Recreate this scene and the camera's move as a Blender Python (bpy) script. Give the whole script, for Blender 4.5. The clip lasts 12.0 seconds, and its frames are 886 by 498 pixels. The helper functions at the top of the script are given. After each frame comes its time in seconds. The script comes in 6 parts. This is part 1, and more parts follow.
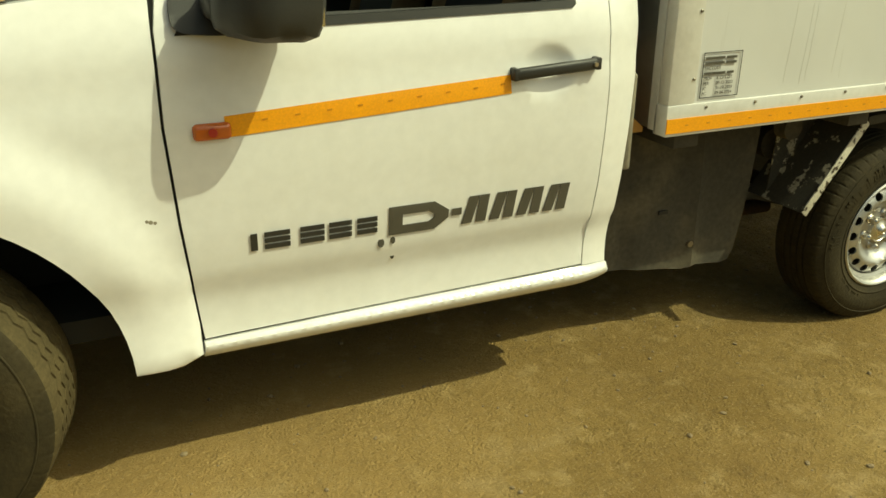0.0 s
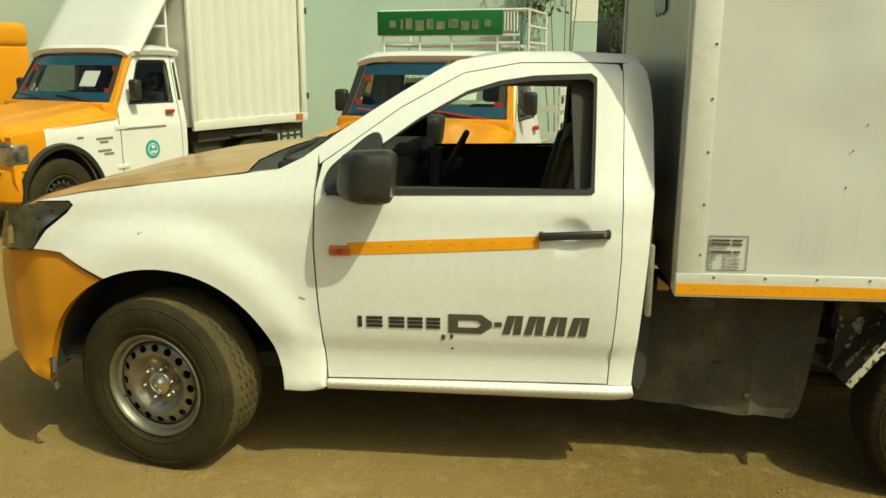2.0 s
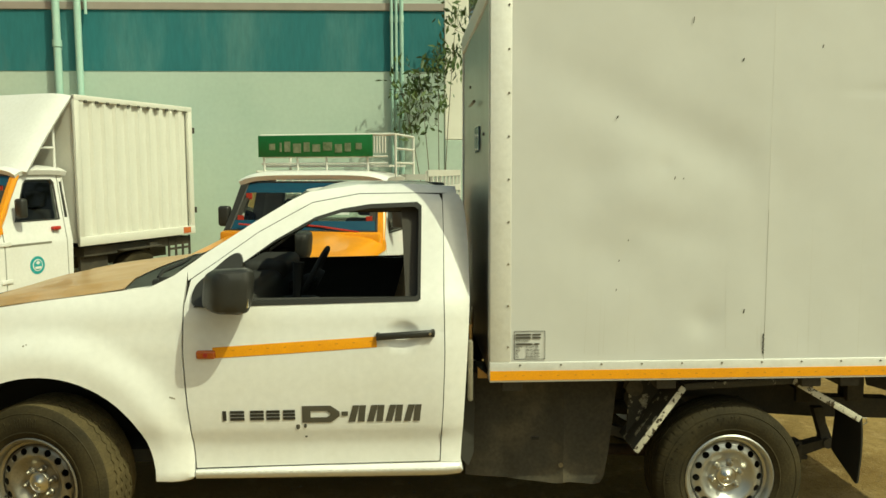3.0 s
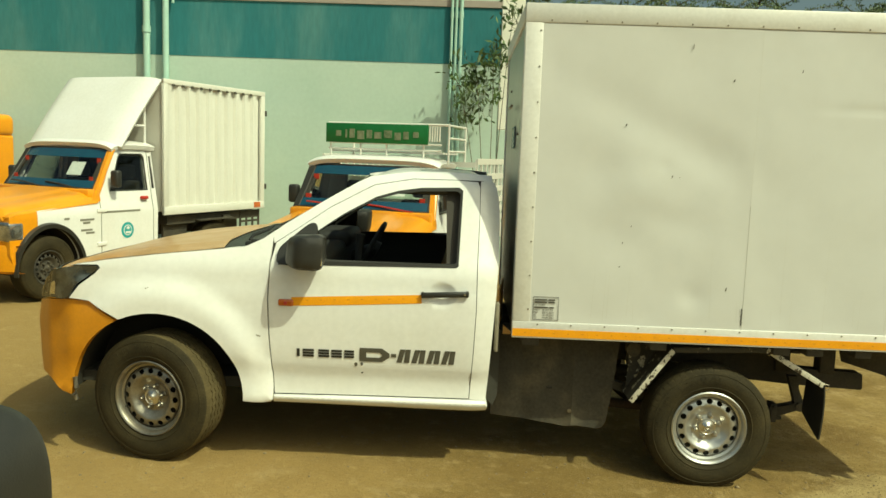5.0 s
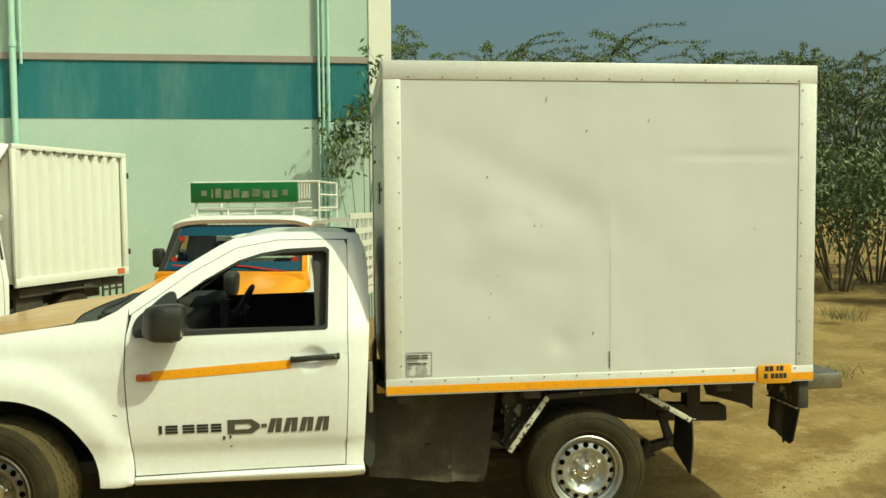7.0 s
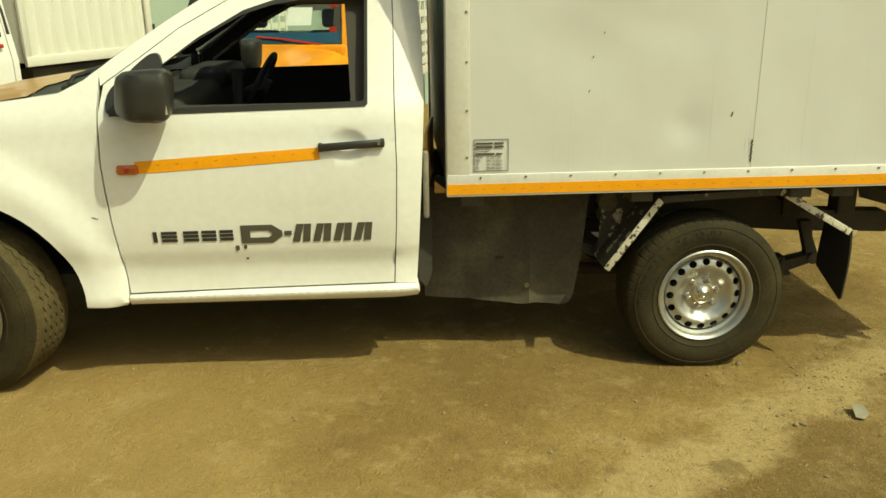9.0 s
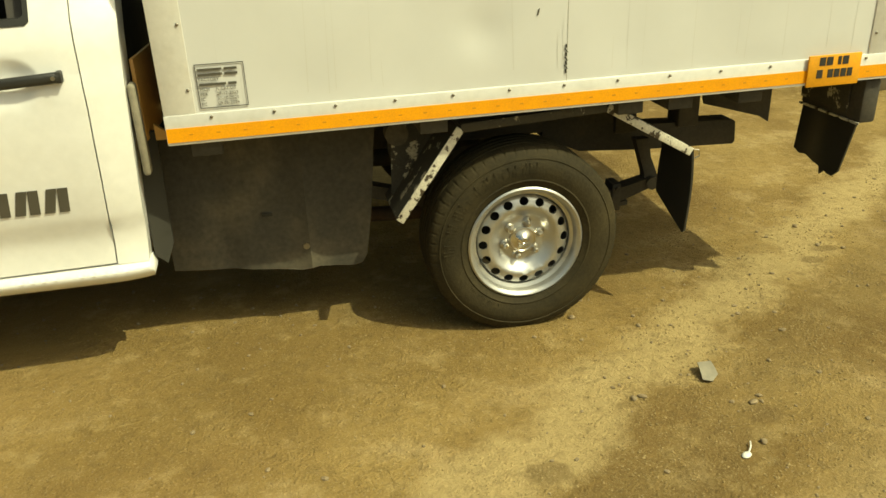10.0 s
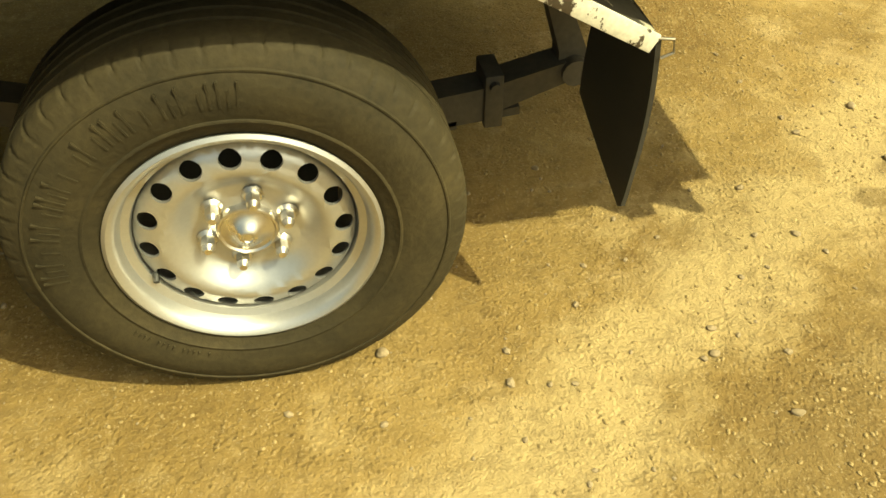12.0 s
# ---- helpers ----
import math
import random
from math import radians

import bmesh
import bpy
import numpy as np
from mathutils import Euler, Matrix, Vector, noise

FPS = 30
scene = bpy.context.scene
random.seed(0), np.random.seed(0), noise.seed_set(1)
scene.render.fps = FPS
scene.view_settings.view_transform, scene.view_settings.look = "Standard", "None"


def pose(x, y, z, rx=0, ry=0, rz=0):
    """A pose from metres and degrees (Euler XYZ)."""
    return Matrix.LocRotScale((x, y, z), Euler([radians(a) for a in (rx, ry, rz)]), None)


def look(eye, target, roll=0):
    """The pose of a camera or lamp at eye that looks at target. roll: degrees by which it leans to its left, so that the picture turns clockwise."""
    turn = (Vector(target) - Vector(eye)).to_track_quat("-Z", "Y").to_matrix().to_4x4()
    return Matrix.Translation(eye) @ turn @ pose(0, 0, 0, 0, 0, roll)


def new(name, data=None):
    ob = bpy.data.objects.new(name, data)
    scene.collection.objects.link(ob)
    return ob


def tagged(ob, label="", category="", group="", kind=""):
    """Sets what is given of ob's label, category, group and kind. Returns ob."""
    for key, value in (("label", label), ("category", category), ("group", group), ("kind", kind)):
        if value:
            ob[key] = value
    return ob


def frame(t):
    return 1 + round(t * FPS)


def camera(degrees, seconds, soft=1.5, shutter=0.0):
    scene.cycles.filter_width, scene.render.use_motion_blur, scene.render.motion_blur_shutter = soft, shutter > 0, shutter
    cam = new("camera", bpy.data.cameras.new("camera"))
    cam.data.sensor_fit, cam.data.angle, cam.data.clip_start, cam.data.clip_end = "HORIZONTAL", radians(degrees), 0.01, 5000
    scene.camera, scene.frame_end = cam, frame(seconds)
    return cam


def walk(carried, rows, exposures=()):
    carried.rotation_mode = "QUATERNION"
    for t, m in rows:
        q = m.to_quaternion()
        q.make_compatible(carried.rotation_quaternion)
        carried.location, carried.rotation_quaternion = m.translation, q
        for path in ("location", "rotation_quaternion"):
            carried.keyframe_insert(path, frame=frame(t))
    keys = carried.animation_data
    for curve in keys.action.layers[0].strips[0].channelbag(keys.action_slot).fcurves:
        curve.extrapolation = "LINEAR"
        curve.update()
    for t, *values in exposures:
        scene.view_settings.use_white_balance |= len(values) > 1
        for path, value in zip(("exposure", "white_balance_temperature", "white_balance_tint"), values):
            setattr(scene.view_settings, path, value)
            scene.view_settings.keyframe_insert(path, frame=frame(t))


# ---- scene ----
cam = camera(57.7, 12.0)
PATH = [
    (0, (0.518, -1.79, 1.375), (1.26, -0.099, 0.607), 0.1),
    (0.5, (0.886, -1.965, 1.424), (1.221, -0.118, 0.733), -0.6),
    (1, (1.047, -2.298, 1.516), (1.028, -0.387, 0.928), -0.8),
    (1.5, (1.226, -2.637, 1.584), (1.008, -0.71, 1.093), -0.1),
    (2, (1.372, -2.897, 1.618), (1.214, -0.954, 1.169), 0.3),
    (2.5, (1.493, -3.174, 1.677), (1.462, -1.208, 1.309), -0.1),
    (3, (1.635, -3.484, 1.73), (1.72, -1.495, 1.535), -0.2),
    (3.2, (1.658, -3.58, 1.755), (1.797, -1.59, 1.613), -0.1),
    (4.8, (1.727, -4.303, 1.777), (1.77, -2.314, 1.575), 1.8),
    (5, (1.702, -4.314, 1.767), (1.654, -2.328, 1.534), 2.0),
    (5.5, (1.698, -4.302, 1.744), (1.597, -2.324, 1.471), 1.8),
    (6, (1.72, -4.28, 1.746), (1.671, -2.294, 1.512), 1.1),
    (6.5, (1.775, -4.272, 1.801), (1.889, -2.279, 1.679), 0.3),
    (6.7, (1.793, -4.271, 1.809), (1.97, -2.281, 1.714), 0.1),
    (8.3, (1.707, -3.672, 1.63), (2.042, -1.744, 1.215), -1.3),
    (8.5, (1.713, -3.487, 1.604), (1.908, -1.56, 1.104), -1.8),
    (9, (1.804, -3.133, 1.576), (1.905, -1.23, 0.967), -0.8),
    (9.5, (2.01, -2.712, 1.513), (2.375, -0.89, 0.773), -0.3),
    (10, (2.308, -2.406, 1.468), (2.674, -0.623, 0.639), -2.3),
    (10.5, (2.64, -2.067, 1.414), (3.027, -0.345, 0.472), -2.3),
    (11, (2.919, -1.71, 1.346), (3.364, -0.098, 0.249), -1.2),
    (11.5, (3.154, -1.315, 1.269), (3.491, 0.208, 0.018), -0.4),
    (12, (3.234, -0.856, 1.161), (3.513, 0.54, -0.243), -0.5),
]
walk(cam, [(t, look(eye, target, roll)) for t, eye, target, roll in PATH],
     [(0.0, -0.35, 7600, -20), (2.5, -0.41, 7300, -20), (5.5, -0.25, 7100, -22), (6.5, -0.23, 6900, -24), (8.5, -0.19, 7600, -20), (9.0, -0.27, 7700, -19), (9.5, -0.06, 7900, -18), (10.5, 0.0, 8300, -16), (11.0, 0.39, 8500, -15), (11.5, 0.50, 8550, -15), (12.0, 0.79, 8600, -15)])

from mathutils.geometry import delaunay_2d_cdt

# ---------- world, sun, exposure ----------
SUN_FROM = Vector((0.62, -0.50, 1.0)).normalized()
world = bpy.data.worlds.new("sky")
scene.world = world
world.use_nodes = True
wn = world.node_tree.nodes
sky = wn.new("ShaderNodeTexSky")
sky.sky_type, sky.sun_disc = "NISHITA", False
sky.sun_elevation = math.asin(SUN_FROM.z)
sky.sun_rotation = math.atan2(SUN_FROM.x, SUN_FROM.y)
sky.air_density, sky.dust_density, sky.ozone_density = 1.0, 7.0, 1.0
wn["Background"].inputs["Strength"].default_value = 0.128
world.node_tree.links.new(sky.outputs[0], wn["Background"].inputs["Color"])
sun = new("sun", bpy.data.lights.new("sun", "SUN"))
sun.data.energy, sun.data.angle, sun.data.color = 4.0, radians(0.6), (1.0, 0.93, 0.80)
sun.matrix_world = look(SUN_FROM * 40, (0, 0, 0))


# ---------- materials ----------
def rgb(c):
    return (c[0], c[1], c[2], 1.0)


def material(name, base, rough=0.5, metal=0.0, second=None, scale=6.0, amount=0.5, fine=0.0, fine_scale=120.0,
             bump=0.0, bump_scale=60.0, coat=0.0, stretch=(1, 1, 1), detail=6.0, rough_var=0.0, coords="Object", spec=0.5, sharp=(0.35, 0.7)):
    """A surface with colour varied at two scales, and relief."""
    m = bpy.data.materials.new(name)
    m.use_nodes = True
    t = m.node_tree
    n, l = t.nodes, t.links
    b = n["Principled BSDF"]
    b.inputs["Roughness"].default_value, b.inputs["Metallic"].default_value = rough, metal
    b.inputs["Coat Weight"].default_value = coat
    b.inputs["Coat Roughness"].default_value = 0.08
    b.inputs["Specular IOR Level"].default_value = spec
    b.inputs["Base Color"].default_value = rgb(base)
    tc = n.new("ShaderNodeTexCoord")
    mp = n.new("ShaderNodeMapping")
    mp.inputs["Scale"].default_value = stretch
    l.new(tc.outputs[coords], mp.inputs["Vector"])
    out = None
    if second:
        a = n.new("ShaderNodeTexNoise")
        a.inputs["Scale"].default_value, a.inputs["Detail"].default_value, a.inputs["Roughness"].default_value = scale, detail, 0.62
        l.new(mp.outputs[0], a.inputs["Vector"])
        r = n.new("ShaderNodeMapRange")
        r.inputs["From Min"].default_value, r.inputs["From Max"].default_value = sharp
        r.inputs["To Max"].default_value = amount
        l.new(a.outputs[0], r.inputs["Value"])
        mix = n.new("ShaderNodeMix")
        mix.data_type = "RGBA"
        mix.inputs["A"].default_value, mix.inputs["B"].default_value = rgb(base), rgb(second)
        l.new(r.outputs[0], mix.inputs["Factor"])
        out = mix.outputs["Result"]
        if rough_var:
            rr = n.new("ShaderNodeMapRange")
            rr.inputs["To Min"].default_value, rr.inputs["To Max"].default_value = rough, min(1.0, rough + rough_var)
            l.new(r.outputs[0], rr.inputs["Value"])
            l.new(rr.outputs[0], b.inputs["Roughness"])
    if fine:
        f = n.new("ShaderNodeTexNoise")
        f.inputs["Scale"].default_value, f.inputs["Detail"].default_value = fine_scale, 4.0
        l.new(mp.outputs[0], f.inputs["Vector"])
        fr = n.new("ShaderNodeMapRange")
        fr.inputs["From Min"].default_value, fr.inputs["From Max"].default_value = 0.3, 0.7
        fr.inputs["To Min"].default_value, fr.inputs["To Max"].default_value = 1.0 - fine, 1.0 + fine
        l.new(f.outputs[0], fr.inputs["Value"])
        mul = n.new("ShaderNodeVectorMath")
        mul.operation = "SCALE"
        if out:
            l.new(out, mul.inputs[0])
        else:
            mul.inputs[0].default_value = base
        l.new(fr.outputs[0], mul.inputs["Scale"])
        out = mul.outputs[0]
    if out:
        l.new(out, b.inputs["Base Color"])
    if bump:
        g = n.new("ShaderNodeTexNoise")
        g.inputs["Scale"].default_value, g.inputs["Detail"].default_value = bump_scale, 5.0
        l.new(mp.outputs[0], g.inputs["Vector"])
        bp = n.new("ShaderNodeBump")
        bp.inputs["Strength"].default_value, bp.inputs["Distance"].default_value = 1.0, bump
        l.new(g.outputs[0], bp.inputs["Height"])
        l.new(bp.outputs[0], b.inputs["Normal"])
    return m


def glass(name, tint, rough=0.02, alpha=0.25):
    """A thin tinted pane that shows what lies behind it and mirrors a little."""
    m = bpy.data.materials.new(name)
    m.use_nodes = True
    n, l = m.node_tree.nodes, m.node_tree.links
    n.remove(n["Principled BSDF"])
    tr, gl, mx, fr = n.new("ShaderNodeBsdfTransparent"), n.new("ShaderNodeBsdfGlossy"), n.new("ShaderNodeMixShader"), n.new("ShaderNodeFresnel")
    tr.inputs["Color"].default_value = rgb(tint)
    gl.inputs["Roughness"].default_value = rough
    fr.inputs["IOR"].default_value = 1.5
    l.new(fr.outputs[0], mx.inputs[0])
    l.new(tr.outputs[0], mx.inputs[1])
    l.new(gl.outputs[0], mx.inputs[2])
    l.new(mx.outputs[0], n["Material Output"].inputs["Surface"])
    return m


M = {}
M["white"] = material("white_paint", (0.80, 0.80, 0.785), 0.28, second=(0.72, 0.71, 0.66), scale=2.2, amount=0.55, fine=0.03, fine_scale=30, coat=0.5, rough_var=0.2)
M["white_old"] = material("old_white_paint", (0.69, 0.68, 0.62), 0.45, second=(0.60, 0.58, 0.50), scale=4, amount=0.3, fine=0.02, fine_scale=40)
M["orange"] = material("orange_paint", (0.78, 0.31, 0.012), 0.33, second=(0.66, 0.25, 0.015), scale=4, amount=0.6, fine=0.05, fine_scale=50, coat=0.35)
M["bumper"] = material("orange_bumper_paint", (0.62, 0.25, 0.015), 0.38, second=(0.48, 0.20, 0.02), scale=5, amount=0.6, fine=0.05, fine_scale=60, coat=0.2)
M["hood"] = material("tan_hood_film", (0.50, 0.27, 0.075), 0.34, second=(0.40, 0.22, 0.07), scale=3, amount=0.7, fine=0.06, fine_scale=80, coat=0.3, rough_var=0.2)
M["tape"] = material("orange_reflective_tape", (0.86, 0.36, 0.015), 0.45, second=(0.72, 0.29, 0.02), scale=14, amount=0.5, fine=0.08, fine_scale=220, coat=0.2)
M["black"] = material("black_plastic", (0.022, 0.022, 0.019), 0.45, second=(0.034, 0.032, 0.027), scale=8, amount=0.6, fine=0.1, fine_scale=300, bump=0.0004, bump_scale=500)
M["gap"] = material("dark_gap", (0.034, 0.032, 0.025), 0.9, second=(0.03, 0.028, 0.02), scale=5, amount=0.8)
M["decal"] = material("dark_grey_decal", (0.075, 0.07, 0.055), 0.45, second=(0.11, 0.10, 0.08), scale=12, amount=0.5)
M["rubber"] = material("dusty_tyre_rubber", (0.026, 0.021, 0.010), 0.78, second=(0.082, 0.062, 0.027), scale=5, amount=0.45, fine=0.18, fine_scale=90, bump=0.0015, bump_scale=90, spec=0.22)
M["tread"] = material("dusty_tyre_tread", (0.070, 0.055, 0.026), 0.9, second=(0.135, 0.105, 0.05), scale=9, amount=0.7, fine=0.18, fine_scale=120, spec=0.2)
M["steel"] = material("silver_wheel_steel", (0.50, 0.50, 0.48), 0.38, 0.85, second=(0.42, 0.40, 0.36), scale=9, amount=0.3, fine=0.03, fine_scale=160, rough_var=0.15)
M["steel_dull"] = material("dull_wheel_steel", (0.33, 0.31, 0.26), 0.36, 0.85, second=(0.12, 0.09, 0.055), scale=9, amount=0.7, fine=0.08, fine_scale=160, rough_var=0.25)
M["chrome"] = material("worn_hub_metal", (0.70, 0.68, 0.62), 0.24, 1.0, second=(0.34, 0.27, 0.18), scale=30, amount=0.45, rough_var=0.4)
M["box"] = material("grey_white_box_sheet", (0.635, 0.635, 0.615), 0.36, second=(0.595, 0.59, 0.56), scale=1.5, amount=0.35, fine=0.015, fine_scale=9, bump=0.002, bump_scale=2.2, rough_var=0.12, sharp=(0.42, 0.70))
M["box_front"] = material("bare_aluminium_sheet", (0.46, 0.46, 0.42), 0.38, 0.7, second=(0.36, 0.35, 0.30), scale=2.5, amount=0.7, fine=0.05, fine_scale=30, bump=0.003, bump_scale=3.0)
M["trim"] = material("painted_aluminium_trim", (0.72, 0.71, 0.67), 0.38, 0.1, second=(0.50, 0.47, 0.39), scale=9, amount=0.28, fine=0.04, fine_scale=50, bump=0.0012, bump_scale=14, sharp=(0.50, 0.72))
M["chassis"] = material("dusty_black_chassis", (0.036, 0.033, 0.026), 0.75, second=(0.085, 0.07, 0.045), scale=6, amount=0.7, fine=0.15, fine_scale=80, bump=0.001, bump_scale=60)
M["shield"] = material("dusty_black_shield", (0.062, 0.056, 0.043), 0.78, second=(0.135, 0.115, 0.078), scale=5, amount=0.75, fine=0.16, fine_scale=60, bump=0.0016, bump_scale=18, spec=0.3, sharp=(0.46, 0.72))
M["chipped"] = material("chipped_white_on_rust", (0.60, 0.57, 0.47), 0.6, second=(0.05, 0.035, 0.02), scale=30, amount=1.0, fine=0.15, fine_scale=120, bump=0.001, bump_scale=50, sharp=(0.545, 0.58))
M["chipped_dark"] = material("dark_plate_with_paint_flecks", (0.045, 0.04, 0.028), 0.7, second=(0.42, 0.38, 0.28), scale=17, amount=1.0, fine=0.2, fine_scale=100, sharp=(0.57, 0.61))
M["plate"] = material("yellow_number_plate", (0.80, 0.36, 0.025), 0.45, second=(0.62, 0.28, 0.03), scale=20, amount=0.5, fine=0.06, fine_scale=150)
M["streak"] = material("dried_dirt_run", (0.600, 0.592, 0.56), 0.45, second=(0.55, 0.54, 0.49), scale=20, amount=0.6)
M["rusty"] = material("rusty_exhaust_metal", (0.10, 0.060, 0.035), 0.85, second=(0.055, 0.045, 0.035), scale=10, amount=0.7, fine=0.15, fine_scale=90)
M["ink"] = material("black_ink", (0.03, 0.028, 0.022), 0.6)
M["seat"] = material("dark_seat_cloth", (0.055, 0.051, 0.043), 0.9, second=(0.06, 0.05, 0.04), scale=20, amount=0.6)
M["seat_tan"] = material("tan_seat_trim", (0.30, 0.18, 0.07), 0.8, second=(0.2, 0.12, 0.05), scale=20, amount=0.6)
M["dash"] = material("dark_dashboard", (0.05, 0.049, 0.044), 0.6, second=(0.05, 0.05, 0.045), scale=12, amount=0.6)
M["lens"] = material("smoked_headlight", (0.05, 0.055, 0.055), 0.16, 0.5, second=(0.16, 0.17, 0.16), scale=7, amount=0.7, coat=1.0, sharp=(0.48, 0.62))
M["lamp_clear"] = material("clear_headlight", (0.50, 0.50, 0.47), 0.12, 0.8, second=(0.07, 0.07, 0.06), scale=9, amount=0.9, coat=1.0)
M["amber"] = material("amber_lens", (0.55, 0.13, 0.02), 0.25, coat=0.6, second=(0.4, 0.08, 0.02), scale=30, amount=0.6)
M["red"] = material("red_plastic", (0.45, 0.03, 0.02), 0.4, second=(0.3, 0.03, 0.02), scale=30, amount=0.5)
M["teal_film"] = material("blue_window_film", (0.010, 0.052, 0.095), 0.25, second=(0.012, 0.075, 0.11), scale=8, amount=0.6, coat=0.5)
M["green"] = material("green_sign_paint", (0.012, 0.13, 0.03), 0.42, second=(0.02, 0.17, 0.05), scale=9, amount=0.6)
M["faded"] = material("faded_silver_lettering", (0.25, 0.27, 0.18), 0.5, second=(0.06, 0.13, 0.05), scale=16, amount=0.9)
M["logo"] = material("teal_logo_paint", (0.03, 0.33, 0.34), 0.4, second=(0.05, 0.4, 0.4), scale=20, amount=0.4)
M["grey_ink"] = material("grey_lettering", (0.22, 0.21, 0.17), 0.5)
M["paper"] = material("white_paper", (0.75, 0.75, 0.7), 0.8, second=(0.6, 0.62, 0.6), scale=30, amount=0.6)
M["rust"] = material("rusty_patch", (0.16, 0.11, 0.06), 0.8, second=(0.45, 0.22, 0.03), scale=12, amount=1.0, sharp=(0.45, 0.55))
M["mirror"] = material("mirror_glass", (0.75, 0.78, 0.78), 0.03, 1.0)
M["pipe"] = material("pale_green_pipe", (0.36, 0.56, 0.49), 0.5, second=(0.46, 0.62, 0.54), scale=6, amount=0.6)
M["cream"] = material("cream_wall_paint", (0.83, 0.82, 0.74), 0.75, second=(0.72, 0.70, 0.6), scale=3, amount=0.4)
M["bark"] = material("grey_brown_bark", (0.10, 0.075, 0.045), 0.9, second=(0.18, 0.14, 0.09), scale=12, amount=0.7, bump=0.01, bump_scale=30)
M["stone"] = material("dusty_pebble", (0.215, 0.160, 0.088), 0.9, second=(0.32, 0.25, 0.15), scale=20, amount=0.7, fine=0.15, fine_scale=150)
M["slate"] = material("broken_grey_plastic", (0.22, 0.20, 0.15), 0.6, second=(0.34, 0.30, 0.22), scale=30, amount=0.7)
M["crumb"] = material("dry_soil_crumb", (0.33, 0.245, 0.115), 0.95, second=(0.23, 0.165, 0.075), scale=3, amount=0.9, fine=0.2, fine_scale=200, spec=0.15)
M["seal"] = material("black_rubber_seal", (0.014, 0.014, 0.012), 0.7, second=(0.025, 0.024, 0.02), scale=9, amount=0.6)
M["bone"] = material("dirty_white_plastic", (0.72, 0.70, 0.62), 0.5)
M["glass"] = glass("window_glass", (0.93, 0.96, 0.93))
M["glass_dark"] = glass("dark_window_glass", (0.35, 0.38, 0.35))
M["litter"] = material("dry_grass", (0.16, 0.16, 0.06), 0.9, second=(0.28, 0.24, 0.10), scale=8, amount=0.6)


def leaf_material(name, a, b2):
    m = material(name, a, 0.55, second=b2, scale=1.3, amount=1.0, fine=0.2, fine_scale=9)
    n, l = m.node_tree.nodes, m.node_tree.links
    geo, hue = n.new("ShaderNodeNewGeometry"), n.new("ShaderNodeHueSaturation")
    src = n["Principled BSDF"].inputs["Base Color"].links[0].from_socket
    mr = n.new("ShaderNodeMapRange")
    mr.inputs["To Min"].default_value, mr.inputs["To Max"].default_value = 0.6, 1.35
    l.new(geo.outputs["Random Per Island"], mr.inputs["Value"])
    l.new(mr.outputs[0], hue.inputs["Value"])
    l.new(src, hue.inputs["Color"])
    l.new(hue.outputs[0], n["Principled BSDF"].inputs["Base Color"])
    return m


M["leaf"] = leaf_material("green_leaves", (0.055, 0.105, 0.028), (0.10, 0.14, 0.04))
M["leaf_far"] = leaf_material("dusty_green_leaves", (0.085, 0.13, 0.05), (0.14, 0.175, 0.075))


